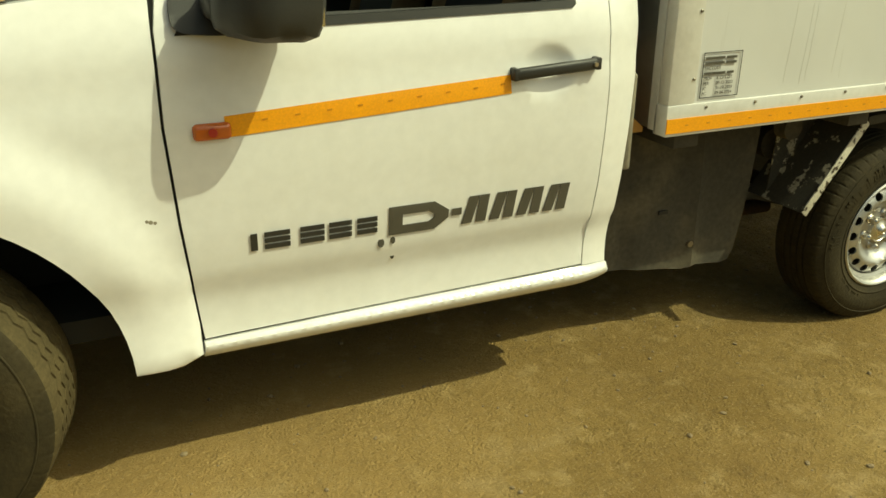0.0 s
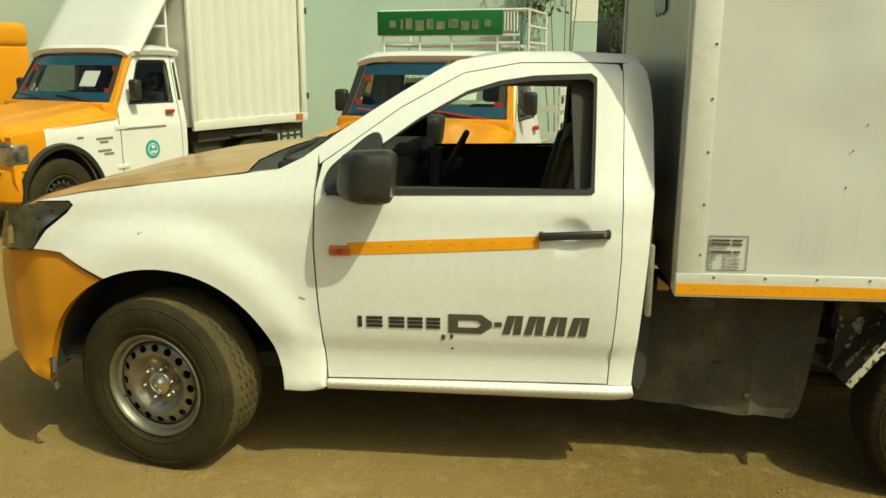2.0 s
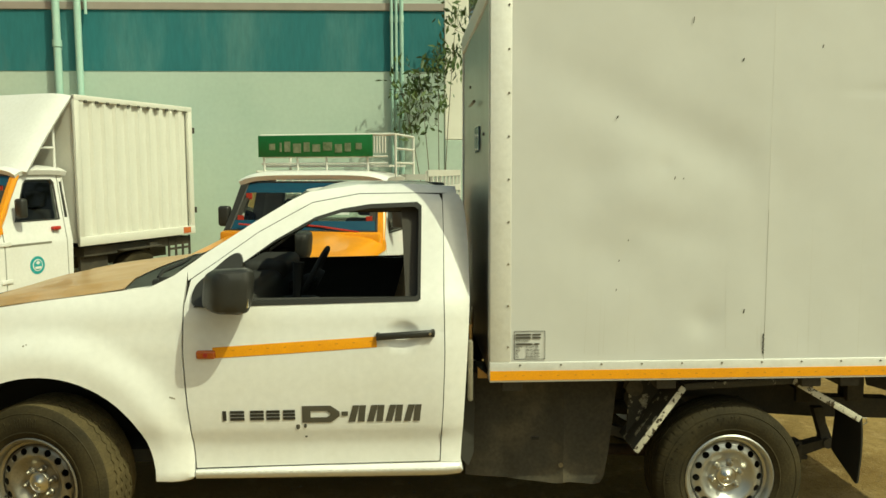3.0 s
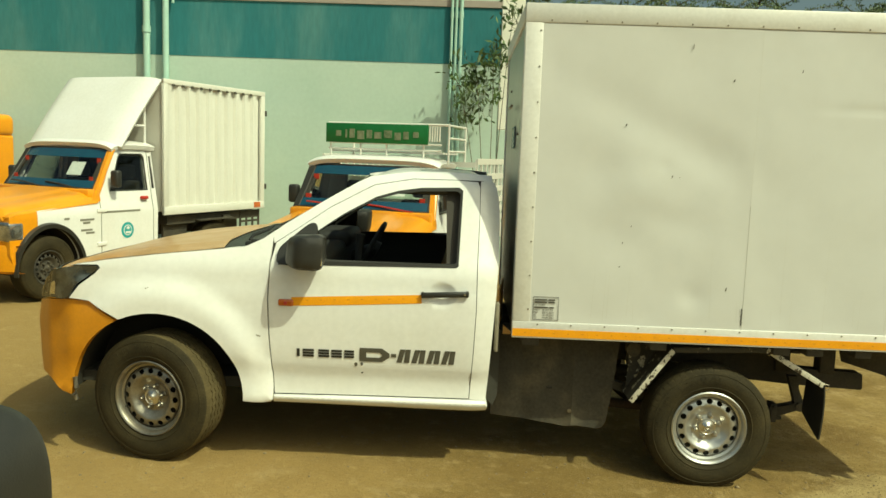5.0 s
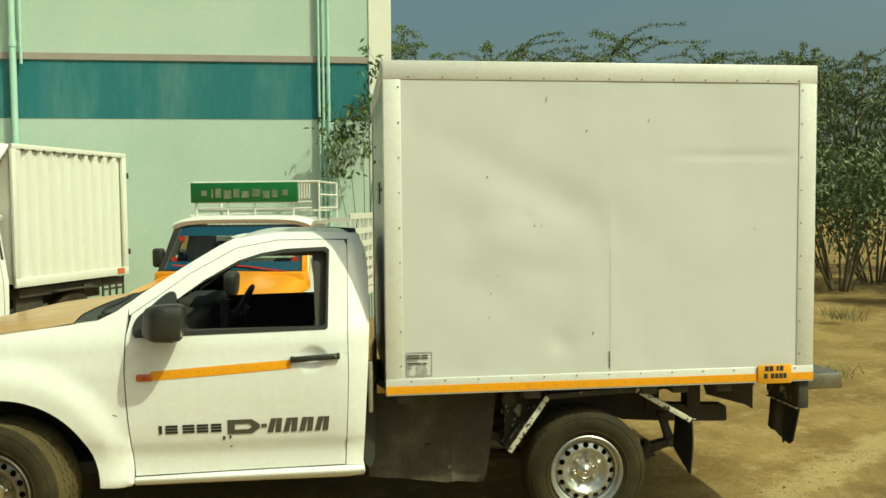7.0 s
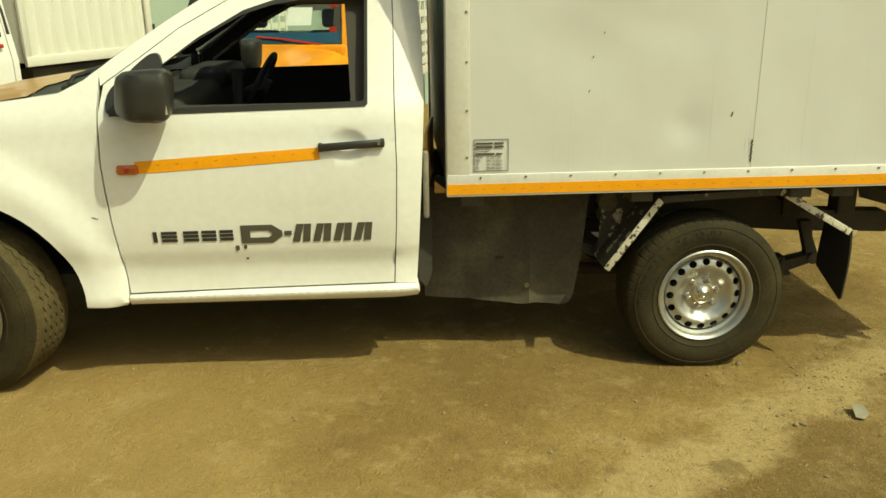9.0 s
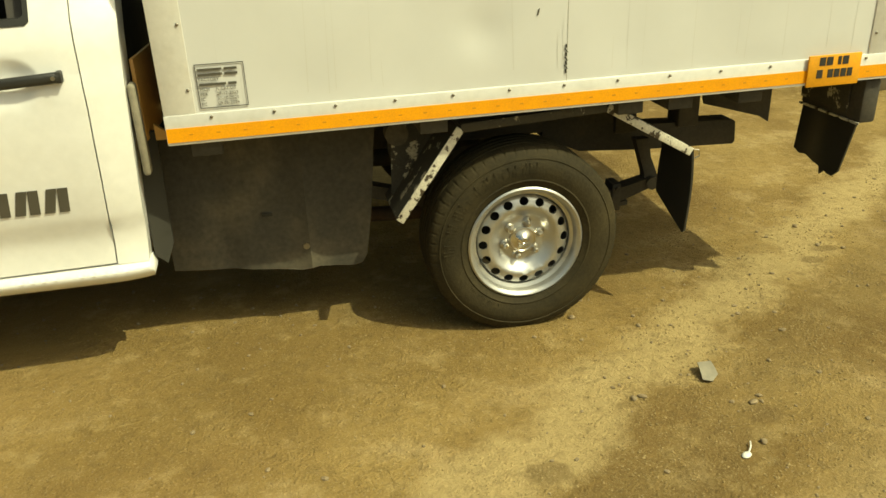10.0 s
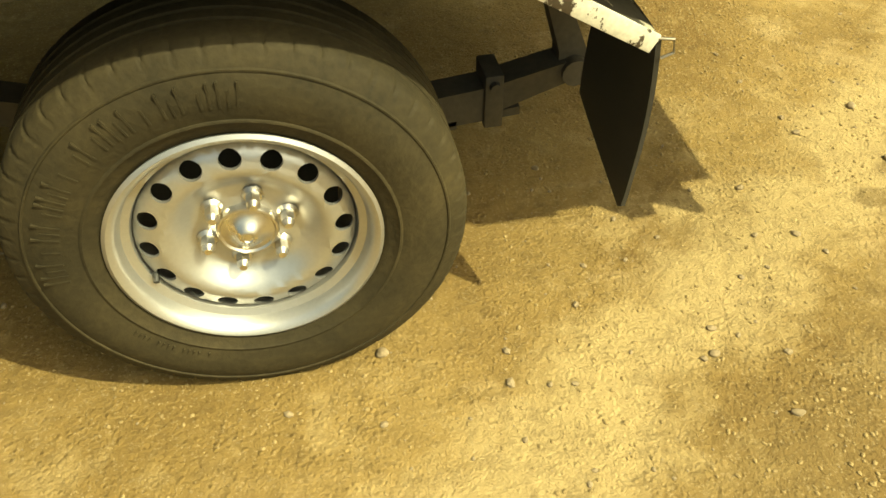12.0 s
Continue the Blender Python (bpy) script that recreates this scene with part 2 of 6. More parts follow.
def ground_material():
    m = bpy.data.materials.new("dry_dirt")
    m.use_nodes = True
    n, l = m.node_tree.nodes, m.node_tree.links
    b = n["Principled BSDF"]
    b.inputs["Roughness"].default_value = 0.95
    b.inputs["Specular IOR Level"].default_value = 0.15
    tc = n.new("ShaderNodeTexCoord")

    def noise_tex(scale, detail, rough=0.6):
        t = n.new("ShaderNodeTexNoise")
        t.inputs["Scale"].default_value, t.inputs["Detail"].default_value, t.inputs["Roughness"].default_value = scale, detail, rough
        l.new(tc.outputs["Object"], t.inputs["Vector"])
        return t.outputs[0]

    def ramp(src, lo, hi, to=1.0):
        r = n.new("ShaderNodeMapRange")
        r.inputs["From Min"].default_value, r.inputs["From Max"].default_value, r.inputs["To Max"].default_value = lo, hi, to
        l.new(src, r.inputs["Value"])
        return r.outputs[0]

    def mix(f, a, c, is_socket=True):
        x = n.new("ShaderNodeMix")
        x.data_type = "RGBA"
        if is_socket:
            l.new(a, x.inputs["A"])
        else:
            x.inputs["A"].default_value = rgb(a)
        x.inputs["B"].default_value = rgb(c)
        l.new(f, x.inputs["Factor"])
        return x.outputs["Result"]

    c = mix(ramp(noise_tex(1.1, 7), 0.40, 0.62), (0.190, 0.121, 0.041), (0.305, 0.210, 0.079), False)
    c = mix(ramp(noise_tex(4.3, 8, 0.72), 0.54, 0.66, 0.75), c, (0.40, 0.292, 0.138))
    c = mix(ramp(noise_tex(0.45, 5), 0.58, 0.74, 0.4), c, (0.13, 0.082, 0.032))
    # a lane of dry pale sand, crossing the yard where wheels run
    sep = n.new("ShaderNodeSeparateXYZ")
    l.new(tc.outputs["Object"], sep.inputs[0])

    def math_node(op, a, v):
        q = n.new("ShaderNodeMath")
        q.operation = op
        l.new(a, q.inputs[0])
        if isinstance(v, (int, float)):
            q.inputs[1].default_value = v
        else:
            l.new(v, q.inputs[1])
        return q.outputs[0]

    across = math_node("ADD", math_node("ADD", math_node("MULTIPLY", sep.outputs[0], 0.573), math_node("MULTIPLY", sep.outputs[1], -0.819)), -2.10)
    rough_edge = math_node("ADD", math_node("MULTIPLY", math_node("ADD", noise_tex(2.6, 7, 0.65), -0.5), 0.50), math_node("MULTIPLY", math_node("ADD", noise_tex(9.0, 6, 0.7), -0.5), 0.25))
    across = math_node("ADD", across, rough_edge)
    # browner soil on the truck's side of the lane, strongest near the truck
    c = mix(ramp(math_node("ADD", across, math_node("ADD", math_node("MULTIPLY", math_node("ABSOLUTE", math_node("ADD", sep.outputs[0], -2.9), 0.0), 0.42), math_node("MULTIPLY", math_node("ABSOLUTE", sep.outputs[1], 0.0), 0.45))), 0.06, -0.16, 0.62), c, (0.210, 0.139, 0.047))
    c = mix(ramp(noise_tex(7.5, 6, 0.62), 0.56, 0.67, 0.65), c, (0.36, 0.262, 0.115))
    # the lane itself, then a darker gravelly strip beyond it
    c = mix(ramp(math_node("ABSOLUTE", math_node("ADD", across, -0.08), 0.0), 0.19, 0.07, 0.80), c, (0.43, 0.326, 0.155))
    c = mix(ramp(math_node("ABSOLUTE", math_node("ADD", across, -0.46), 0.0), 0.26, 0.04, 0.42), c, (0.175, 0.122, 0.050))
    c = mix(ramp(math_node("ABSOLUTE", math_node("ADD", across, -0.95), 0.0), 0.32, 0.08, 0.4), c, (0.35, 0.262, 0.125))
    c = mix(ramp(noise_tex(26, 6, 0.7), 0.48, 0.70, 0.45), c, (0.11, 0.074, 0.030))
    # paler soil along the front of the truck and in scattered patches
    c = mix(ramp(math_node("ADD", sep.outputs[0], math_node("MULTIPLY", noise_tex(0.9, 5), 2.4)), 3.4, 1.8, 0.42), c, (0.46, 0.310, 0.125))
    c = mix(ramp(noise_tex(2.1, 8, 0.68), 0.58, 0.67, 0.25), c, (0.43, 0.325, 0.165))
    # damp spots
    for sx, sy, rx, ry in ((2.926, -0.727, 0.075, 0.050), (4.62, 0.42, 0.07, 0.035), (4.50, 0.33, 0.06, 0.035), (3.66, -0.62, 0.07, 0.05)):
        px, py = math_node("MULTIPLY", math_node("ADD", sep.outputs[0], -sx), 1 / rx), math_node("MULTIPLY", math_node("ADD", sep.outputs[1], -sy), 1 / ry)
        rr = math_node("ADD", math_node("ADD", math_node("MULTIPLY", px, px), math_node("MULTIPLY", py, py)), math_node("MULTIPLY", noise_tex(14, 5), 1.6))
        c = mix(ramp(rr, 2.0, 1.3, 0.6), c, (0.14, 0.092, 0.036))
    c = mix(ramp(noise_tex(140, 3), 0.56, 0.70, 0.38), c, (0.46, 0.36, 0.20))
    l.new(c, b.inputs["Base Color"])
    add = n.new("ShaderNodeMath")
    add.operation = "ADD"
    k = n.new("ShaderNodeMath")
    k.operation = "MULTIPLY"
    k.inputs[1].default_value = 0.24
    l.new(noise_tex(170, 4), k.inputs[0])
    l.new(noise_tex(32, 7, 0.7), add.inputs[0])
    l.new(k.outputs[0], add.inputs[1])
    bp = n.new("ShaderNodeBump")
    bp.inputs["Strength"].default_value, bp.inputs["Distance"].default_value = 1.0, 0.0150
    crumb = n.new("ShaderNodeTexVoronoi")
    crumb.inputs["Scale"].default_value, crumb.inputs["Randomness"].default_value = 75.0, 1.0
    l.new(tc.outputs["Object"], crumb.inputs["Vector"])
    total = math_node("ADD", add.outputs[0], math_node("MULTIPLY", ramp(crumb.outputs["Distance"], 0.45, 0.05), math_node("MULTIPLY", ramp(noise_tex(5.0, 4), 0.36, 0.60), 0.24)))
    l.new(total, bp.inputs["Height"])
    l.new(bp.outputs[0], b.inputs["Normal"])
    return m


M["ground"] = ground_material()


def wall_material():
    """Pale green plaster with rain streaks, and a teal painted band between two heights."""
    m = material("pale_green_plaster", (0.45, 0.565, 0.49), 0.85, second=(0.51, 0.61, 0.535), scale=0.9, amount=0.9, fine=0.03, fine_scale=16, bump=0.0012, bump_scale=14)
    return m


M["wall"] = wall_material()
M["band"] = material("teal_wall_paint", (0.025, 0.155, 0.175), 0.8, second=(0.13, 0.27, 0.26), scale=1.2, amount=0.5, fine=0.08, fine_scale=10, bump=0.003, bump_scale=14, stretch=(1.5, 1.5, 0.35), sharp=(0.48, 0.72))
M["ledge"] = material("dull_pink_ledge", (0.36, 0.31, 0.28), 0.85, second=(0.29, 0.26, 0.23), scale=4, amount=0.7)


# ---------- mesh helpers ----------
def finish(bm, name, mat, smooth=True):
    me = bpy.data.meshes.new(name)
    bmesh.ops.recalc_face_normals(bm, faces=bm.faces)
    bm.to_mesh(me)
    bm.free()
    me.materials.append(M[mat] if isinstance(mat, str) else mat)
    if smooth:
        me.shade_smooth()
        me.set_sharp_from_angle(angle=radians(38))
    return me


def part(name, bm, mat, parent, label="", smooth=True):
    ob = new(name, finish(bm, name, mat, smooth))
    ob.parent = parent
    if label:
        tagged(ob, label=label)
    return ob


def thing(name, label, category, m=None, group="", kind=""):
    ob = new(name)
    ob.empty_display_size = 0.1
    if m is not None:
        ob.matrix_world = m
    return tagged(ob, label, category, group, kind)


def lone(name, bm, mat, label, category, group="", kind="", smooth=True, m=None):
    ob = new(name, finish(bm, name, mat, smooth))
    if m is not None:
        ob.matrix_world = m
    return tagged(ob, label, category, group, kind)


def box(x0, x1, y0, y1, z0, z1, bevel=0.0, bm=None, seg=2):
    own = bmesh.new()
    bmesh.ops.create_cube(own, size=1.0)
    for v in own.verts:
        v.co = Vector(((x0 + x1) / 2 + v.co.x * (x1 - x0), (y0 + y1) / 2 + v.co.y * (y1 - y0), (z0 + z1) / 2 + v.co.z * (z1 - z0)))
    if bevel:
        bmesh.ops.bevel(own, geom=own.edges[:], offset=bevel, segments=seg, affect="EDGES", profile=0.5)
    return join(bm, own)


def join(bm, own):
    """Adds own to bm, or gives own back where there is no bm."""
    if bm is None:
        return own
    table = [bm.verts.new(v.co) for v in own.verts]
    own.verts.index_update()
    for f in own.faces:
        try:
            bm.faces.new([table[v.index] for v in f.verts])
        except ValueError:
            pass
    own.free()
    return bm


def move(bm, m):
    bmesh.ops.transform(bm, matrix=m, verts=bm.verts)
    return bm


def rod(a, b, r, n=12, bm=None, r2=None):
    """A solid bar with a round section from a to b."""
    a, b = Vector(a), Vector(b)
    own = bmesh.new()
    bmesh.ops.create_cone(own, cap_ends=True, segments=n, radius1=r, radius2=r if r2 is None else r2, depth=(b - a).length)
    q = (b - a).to_track_quat("Z", "Y").to_matrix().to_4x4()
    move(own, Matrix.Translation((a + b) / 2) @ q)
    return join(bm, own)


def tube(points, r, n=8, bm=None, r_end=None):
    """A round bar along a bent line."""
    own = bmesh.new()
    pts = [Vector(p) for p in points]
    rings = []
    for i, p in enumerate(pts):
        d = (pts[min(i + 1, len(pts) - 1)] - pts[max(i - 1, 0)]).normalized()
        q = d.to_track_quat("Z", "Y")
        rr = r if r_end is None else r + (r_end - r) * i / (len(pts) - 1)
        rings.append([own.verts.new(p + q @ Vector((rr * math.cos(k * 2 * math.pi / n), rr * math.sin(k * 2 * math.pi / n), 0))) for k in range(n)])
    for a, b in zip(rings, rings[1:]):
        for k in range(n):
            own.faces.new((a[k], a[(k + 1) % n], b[(k + 1) % n], b[k]))
    own.faces.new(rings[0][::-1])
    own.faces.new(rings[-1])
    return join(bm, own)


def revolve(profile, n=64, axis="y", bm=None, wave=None):
    """Turns (radius, height) pairs round the y axis; wave(i, k) adds to the radius."""
    own = bmesh.new()
    rings = []
    for i, (r, h) in enumerate(profile):
        ring = []
        for k in range(n):
            a = 2 * math.pi * k / n
            rr = r + (wave(i, k) if wave else 0)
            ring.append(own.verts.new((rr * math.cos(a), h, rr * math.sin(a))))
        rings.append(ring)
    for a, b in zip(rings, rings[1:]):
        for k in range(n):
            own.faces.new((a[k], a[(k + 1) % n], b[(k + 1) % n], b[k]))
    return join(bm, own)


def smooth_line(points, step=0.03, closed=False):
    """Points along straight runs, so that a sheet's edge can bend."""
    out = []
    pts = list(points) + ([points[0]] if closed else [])
    for a, b in zip(pts, pts[1:]):
        k = max(1, int(math.hypot(b[0] - a[0], b[1] - a[1]) / step))
        out += [(a[0] + (b[0] - a[0]) * i / k, a[1] + (b[1] - a[1]) * i / k) for i in range(k)]
    return out if closed else out + [pts[-1]]


def curve(points, per=6, closed=False):
    """A smooth line through the points (Catmull-Rom)."""
    p = [Vector(q) for q in points]
    n = len(p)
    out = []
    for i in range(n if closed else n - 1):
        a, b, c, d = (p[(i - 1) % n] if closed or i else p[0]), p[i], p[(i + 1) % n], (p[(i + 2) % n] if closed or i + 2 < n else p[-1])
        for k in range(per):
            t = k / per
            out.append(tuple(0.5 * (2 * b + (c - a) * t + (2 * a - 5 * b + 4 * c - d) * t * t + (3 * b - a - 3 * c + d) * t ** 3)))
    return out if closed else out + [tuple(p[-1])]


def inside(p, poly):
    x, y = p
    hit = False
    for (x0, y0), (x1, y1) in zip(poly, poly[1:] + poly[:1]):
        if (y0 > y) != (y1 > y) and x < (x1 - x0) * (y - y0) / (y1 - y0) + x0:
            hit = not hit
    return hit


def sheet(outline, place, holes=(), step=0.035, thick=0.0, bm=None, dense=None):
    """A curved panel: an outline in the flat, with holes, put into space by place(u, v); thick: turned-in depth along +y."""
    verts, edges = [], []
    for loop in (outline, *holes):
        start = len(verts)
        verts += [Vector((q[0], q[1])) for q in loop]
        edges += [(start + i, start + (i + 1) % len(loop)) for i in range(len(loop))]
    us, vs = [q[0] for q in outline], [q[1] for q in outline]
    u = min(us) + step / 2
    while u < max(us):
        v = min(vs) + step / 2
        while v < max(vs):
            if inside((u, v), outline) and not any(inside((u, v), h) for h in holes):
                verts.append(Vector((u, v)))
            v += step
        u += step
    if dense:
        u0, u1, v0, v1, d = dense
        verts += [Vector((a, c)) for a in np.arange(u0, u1, d) for c in np.arange(v0, v1, d)]
    co, _, faces = delaunay_2d_cdt(verts, edges, [], 0, 1e-5)[:3]
    own = bmesh.new()
    table = [own.verts.new(place(q.x, q.y)) for q in co]
    for f in faces:
        c = (sum(co[i].x for i in f) / len(f), sum(co[i].y for i in f) / len(f))
        if inside(c, outline) and not any(inside(c, h) for h in holes):
            own.faces.new([table[i] for i in f])
    loose = [v for v in own.verts if not v.link_faces]
    bmesh.ops.delete(own, geom=loose, context="VERTS")
    if thick:
        rim = [e for e in own.edges if e.is_boundary]
        made = bmesh.ops.extrude_edge_only(own, edges=rim)["geom"]
        for v in made:
            if isinstance(v, bmesh.types.BMVert):
                v.co.y += thick
    return join(bm, own)


def grid(us, vs, place, bm=None):
    own = bmesh.new()
    rows = [[own.verts.new(place(u, v)) for v in vs] for u in us]
    for a, b in zip(rows, rows[1:]):
        for i in range(len(vs) - 1):
            own.faces.new((a[i], a[i + 1], b[i + 1], b[i]))
    return join(bm, own)


def steps(a, b, n):
    return [a + (b - a) * i / n for i in range(n + 1)]


def lerp_table(z, zs, ys):
    return float(np.interp(z, zs, ys))


def flat_shape(points, y, depth=0.002, bm=None):
    """A thin plate with an outline in x and z, standing proud of the plane y towards -y."""
    own = bmesh.new()
    f = own.faces.new([own.verts.new((p[0], y, p[1])) for p in points])
    made = bmesh.ops.extrude_face_region(own, geom=[f])["geom"]
    for v in made:
        if isinstance(v, bmesh.types.BMVert):
            v.co.y -= depth
    return join(bm, own)


def solid(bm, t):
    """Gives a sheet a thickness along its normals."""
    bmesh.ops.recalc_face_normals(bm, faces=bm.faces)
    bm.normal_update()
    faces, rim = bm.faces[:], [e for e in bm.edges if e.is_boundary]
    twin = {v: bm.verts.new(v.co - v.normal * t) for v in bm.verts[:]}
    for f in faces:
        bm.faces.new([twin[v] for v in reversed(f.verts)])
    for e in rim:
        a, c = e.verts
        bm.faces.new((a, c, twin[c], twin[a]))
    return bm


# ---------- ground, building, far greenery ----------
def ground_height(x, y):
    near = max(0.0, 1.0 - max(abs(x - 2.0) / 9.0, abs(y) / 8.0))
    h = 0.012 * noise.noise(Vector((x * 0.8, y * 0.8, 0.0))) + 0.006 * noise.noise(Vector((x * 3.1, y * 3.1, 4.0))) + 0.003 * noise.noise(Vector((x * 11, y * 11, 9.0)))
    fall = float(np.interp(x, [-1.0, 1.6, 3.1, 4.2, 6.0, 30.0], [0.0, 0.008, -0.037, -0.068, -0.09, -0.09]))
    return h * min(1.0, near * 3) - 0.004 + fall


def make_ground():
    def spread(lo, hi, fine, n_far):
        core = list(np.arange(lo, hi, fine))
        out = [lo - 0.06 * 1.42 ** k for k in range(1, n_far)][::-1]
        return out + core + [hi + 0.06 * 1.42 ** k for k in range(1, n_far)]

    xs, ys = spread(-2.5, 6.5, 0.035, 26), spread(-3.2, 2.5, 0.035, 26)
    verts = [(x, y, ground_height(x, y)) for x in xs for y in ys]
    w = len(ys)
    faces = [(i * w + j, (i + 1) * w + j, (i + 1) * w + j + 1, i * w + j + 1) for i in range(len(xs) - 1) for j in range(w - 1)]
    me = bpy.data.meshes.new("ground")
    me.from_pydata(verts, [], faces)
    me.materials.append(M["ground"])
    me.shade_smooth()
    tagged(new("ground", me), "dry brown dirt yard with gravel and tyre marks", "ground", kind="structure")


make_ground()

WALL_Y, CORNER_X = 9.0, 2.20
BAND_Z = (3.23, 4.13, 4.24)


def make_building():
    wall = thing("wall_north", "pale green plastered building wall with a teal painted band", "wall", kind="structure")
    part("lower_wall", box(-16, CORNER_X, WALL_Y, WALL_Y + 0.3, -0.2, BAND_Z[0]), "wall", wall, smooth=False)
    part("painted_band", box(-16, CORNER_X, WALL_Y - 0.006, WALL_Y + 0.3, BAND_Z[0], BAND_Z[1]), "band", wall, "teal painted band with pale rain streaks", smooth=False)
    part("ledge", box(-16, CORNER_X, WALL_Y - 0.03, WALL_Y + 0.3, BAND_Z[1], BAND_Z[2], 0.006), "ledge", wall, "dull pink ledge line", smooth=False)
    part("upper_wall", box(-16, CORNER_X, WALL_Y, WALL_Y + 0.3, BAND_Z[2], 8.5), "wall", wall, smooth=False)
    part("end_pier", box(CORNER_X + 0.004, CORNER_X + 0.37, WALL_Y - 0.02, WALL_Y + 0.5, 2.2, 8.5, 0.01), "cream", wall, "cream painted end pier", smooth=False)
    part("end_pier_foot", box(CORNER_X + 0.004, CORNER_X + 0.37, WALL_Y - 0.02, WALL_Y + 0.5, -0.2, 2.195, 0.01), "wall", wall, smooth=False)
    part("side_wall", box(CORNER_X - 0.3, CORNER_X, WALL_Y + 0.302, WALL_Y + 12, -0.2, 8.5), "wall", wall, smooth=False)


make_building()


def downpipe(x, r, z0, z1, joints):
    p = thing("drainpipe", "pale green plastic drainpipe fixed to the plastered wall", "pipe", pose(x, WALL_Y - 0.055 - r, 0), group="pipes on the wall")
    part("pipe", rod((0, 0, z0), (0, 0, z1), r, 16), "pipe", p)
    for z in joints:
        part("collar", rod((0, 0, z - 0.05), (0, 0, z + 0.05), r * 1.22, 16), "pipe", p)
        part("clip", box(-r * 0.5, r * 0.5, 0, r + 0.06, z - 0.075, z - 0.055), "pipe", p)
    return p


downpipe(-3.54, 0.055, 0.0, 8.4, (1.2, 3.62, 5.6))
downpipe(-3.23, 0.050, 0.0, 8.4, (1.2, 4.35, 6.6))
downpipe(-3.12, 0.022, 4.05, 8.4, (4.6, 6.4))
downpipe(1.40, 0.022, 0.0, 8.4, (2.0, 4.0, 6.0))
downpipe(1.47, 0.022, 0.0, 8.4, (2.0, 4.0, 6.0))
downpipe(1.55, 0.030, 0.0, 8.4, (2.0, 4.0, 6.0))


# ---------- the white pickup: shape of its side ----------
SIDE_Z = [0.28, 0.335, 0.350, 0.364, 0.380, 0.393, 0.402, 0.412, 0.48, 0.545, 0.562, 0.59, 0.68, 0.82, 0.97, 1.03, 1.10, 1.165, 1.19, 1.40, 1.58, 1.64, 1.68, 1.70]
SIDE_Y = [0.13, 0.080, 0.056, 0.038, 0.025, 0.020, 0.025, 0.040, 0.046, 0.039, 0.026, 0.020, 0.008, 0.0, 0.0, 0.008, 0.012, 0.030, 0.045, 0.135, 0.225, 0.275, 0.34, 0.40]
ARCH = (0.03, 0.365, 0.485)
WIDE = 1.84


def side_y(x, z):
    y = lerp_table(z, SIDE_Z, SIDE_Y)
    r = math.hypot(x - ARCH[0], (z - ARCH[1]) * 0.98)
    if x < 0.66 and z < 1.17:
        q = min(1.0, max(0.0, (0.70 - r) / 0.16))
        y -= 0.036 * q * q * (3 - 2 * q) * min(1.0, max(0.0, (0.67 - x) / 0.09))
        if z < 0.6:
            y = y * 0.6
    if x > 1.74:
        y += 0.5 * (x - 1.74) ** 2 * 3.0
    return y


NOSE_X = [-0.10, -0.20, -0.45, -0.60, -0.72, -0.82, -0.88, -0.90]
NOSE_Y = [0.0, 0.0, 0.012, 0.07, 0.19, 0.42, 0.70, 0.92]
NOSE_S = [0.10]
for i in range(1, len(NOSE_X)):
    NOSE_S.append(NOSE_S[-1] + math.hypot(NOSE_X[i] - NOSE_X[i - 1], NOSE_Y[i] - NOSE_Y[i - 1]))


def nose(s, z, out=0.0):
    """Round the front corner: s is the way along the body's plan, ahead of the wheel."""
    x, y = lerp_table(s, NOSE_S, NOSE_X), lerp_table(s, NOSE_S, NOSE_Y)
    lean = lerp_table(z, [0.35, 0.50, 0.75, 0.92, 1.10, 1.2], [0.07, 0.02, 0.0, 0.045, 0.20, 0.3])
    k = min(1.0, max(0.0, (s - 0.35) / 0.5))
    tx, ty = lerp_table(s + 0.05, NOSE_S, NOSE_X) - lerp_table(s - 0.05, NOSE_S, NOSE_X), lerp_table(s + 0.05, NOSE_S, NOSE_Y) - lerp_table(s - 0.05, NOSE_S, NOSE_Y)
    d = math.hypot(tx, ty) or 1.0
    nx, ny = -ty / d, tx / d
    side = side_y(x, z) * (1 - k)
    return Vector((x - nx * -1 * (out - lean * k), y + side + ny * -1 * (out - lean * k), z))


def arch_line(a0, a1, n=22, r=ARCH[2]):
    return [(ARCH[0] + r * math.cos(radians(a)), ARCH[1] + r * math.sin(radians(a))) for a in steps(a0, a1, n)]


def near_side(x, z):
    return Vector((x, side_y(x, z), z))


def flip(bm):
    """The same panel for the far side."""
    for v in bm.verts:
        v.co.y = WIDE - v.co.y
    return bm


truck = thing("pickup_truck", "white pickup truck with tan hood, orange bumper and grey cargo box", "truck")


def fender():
    edge = [(0.660, 1.315), (0.649, 1.15), (0.643, 0.95), (0.653, 0.72), (0.675, 0.45), (0.676, 0.375), (0.66, 0.356), (0.515, 0.366)]
    top = [(-0.455, 0.912), (-0.40, 0.985), (-0.31, 1.055), (-0.285, 1.085), (-0.30, 1.102), (-0.43, 1.098), (-0.25, 1.132), (0.0, 1.166), (0.25, 1.195), (0.40, 1.212), (0.50, 1.224), (0.60, 1.272)]
    line = edge + [p for p in arch_line(1, 114)] + [(-0.34, 0.902)] + top
    return sheet(smooth_line(line, 0.03, True), near_side, thick=0.05)


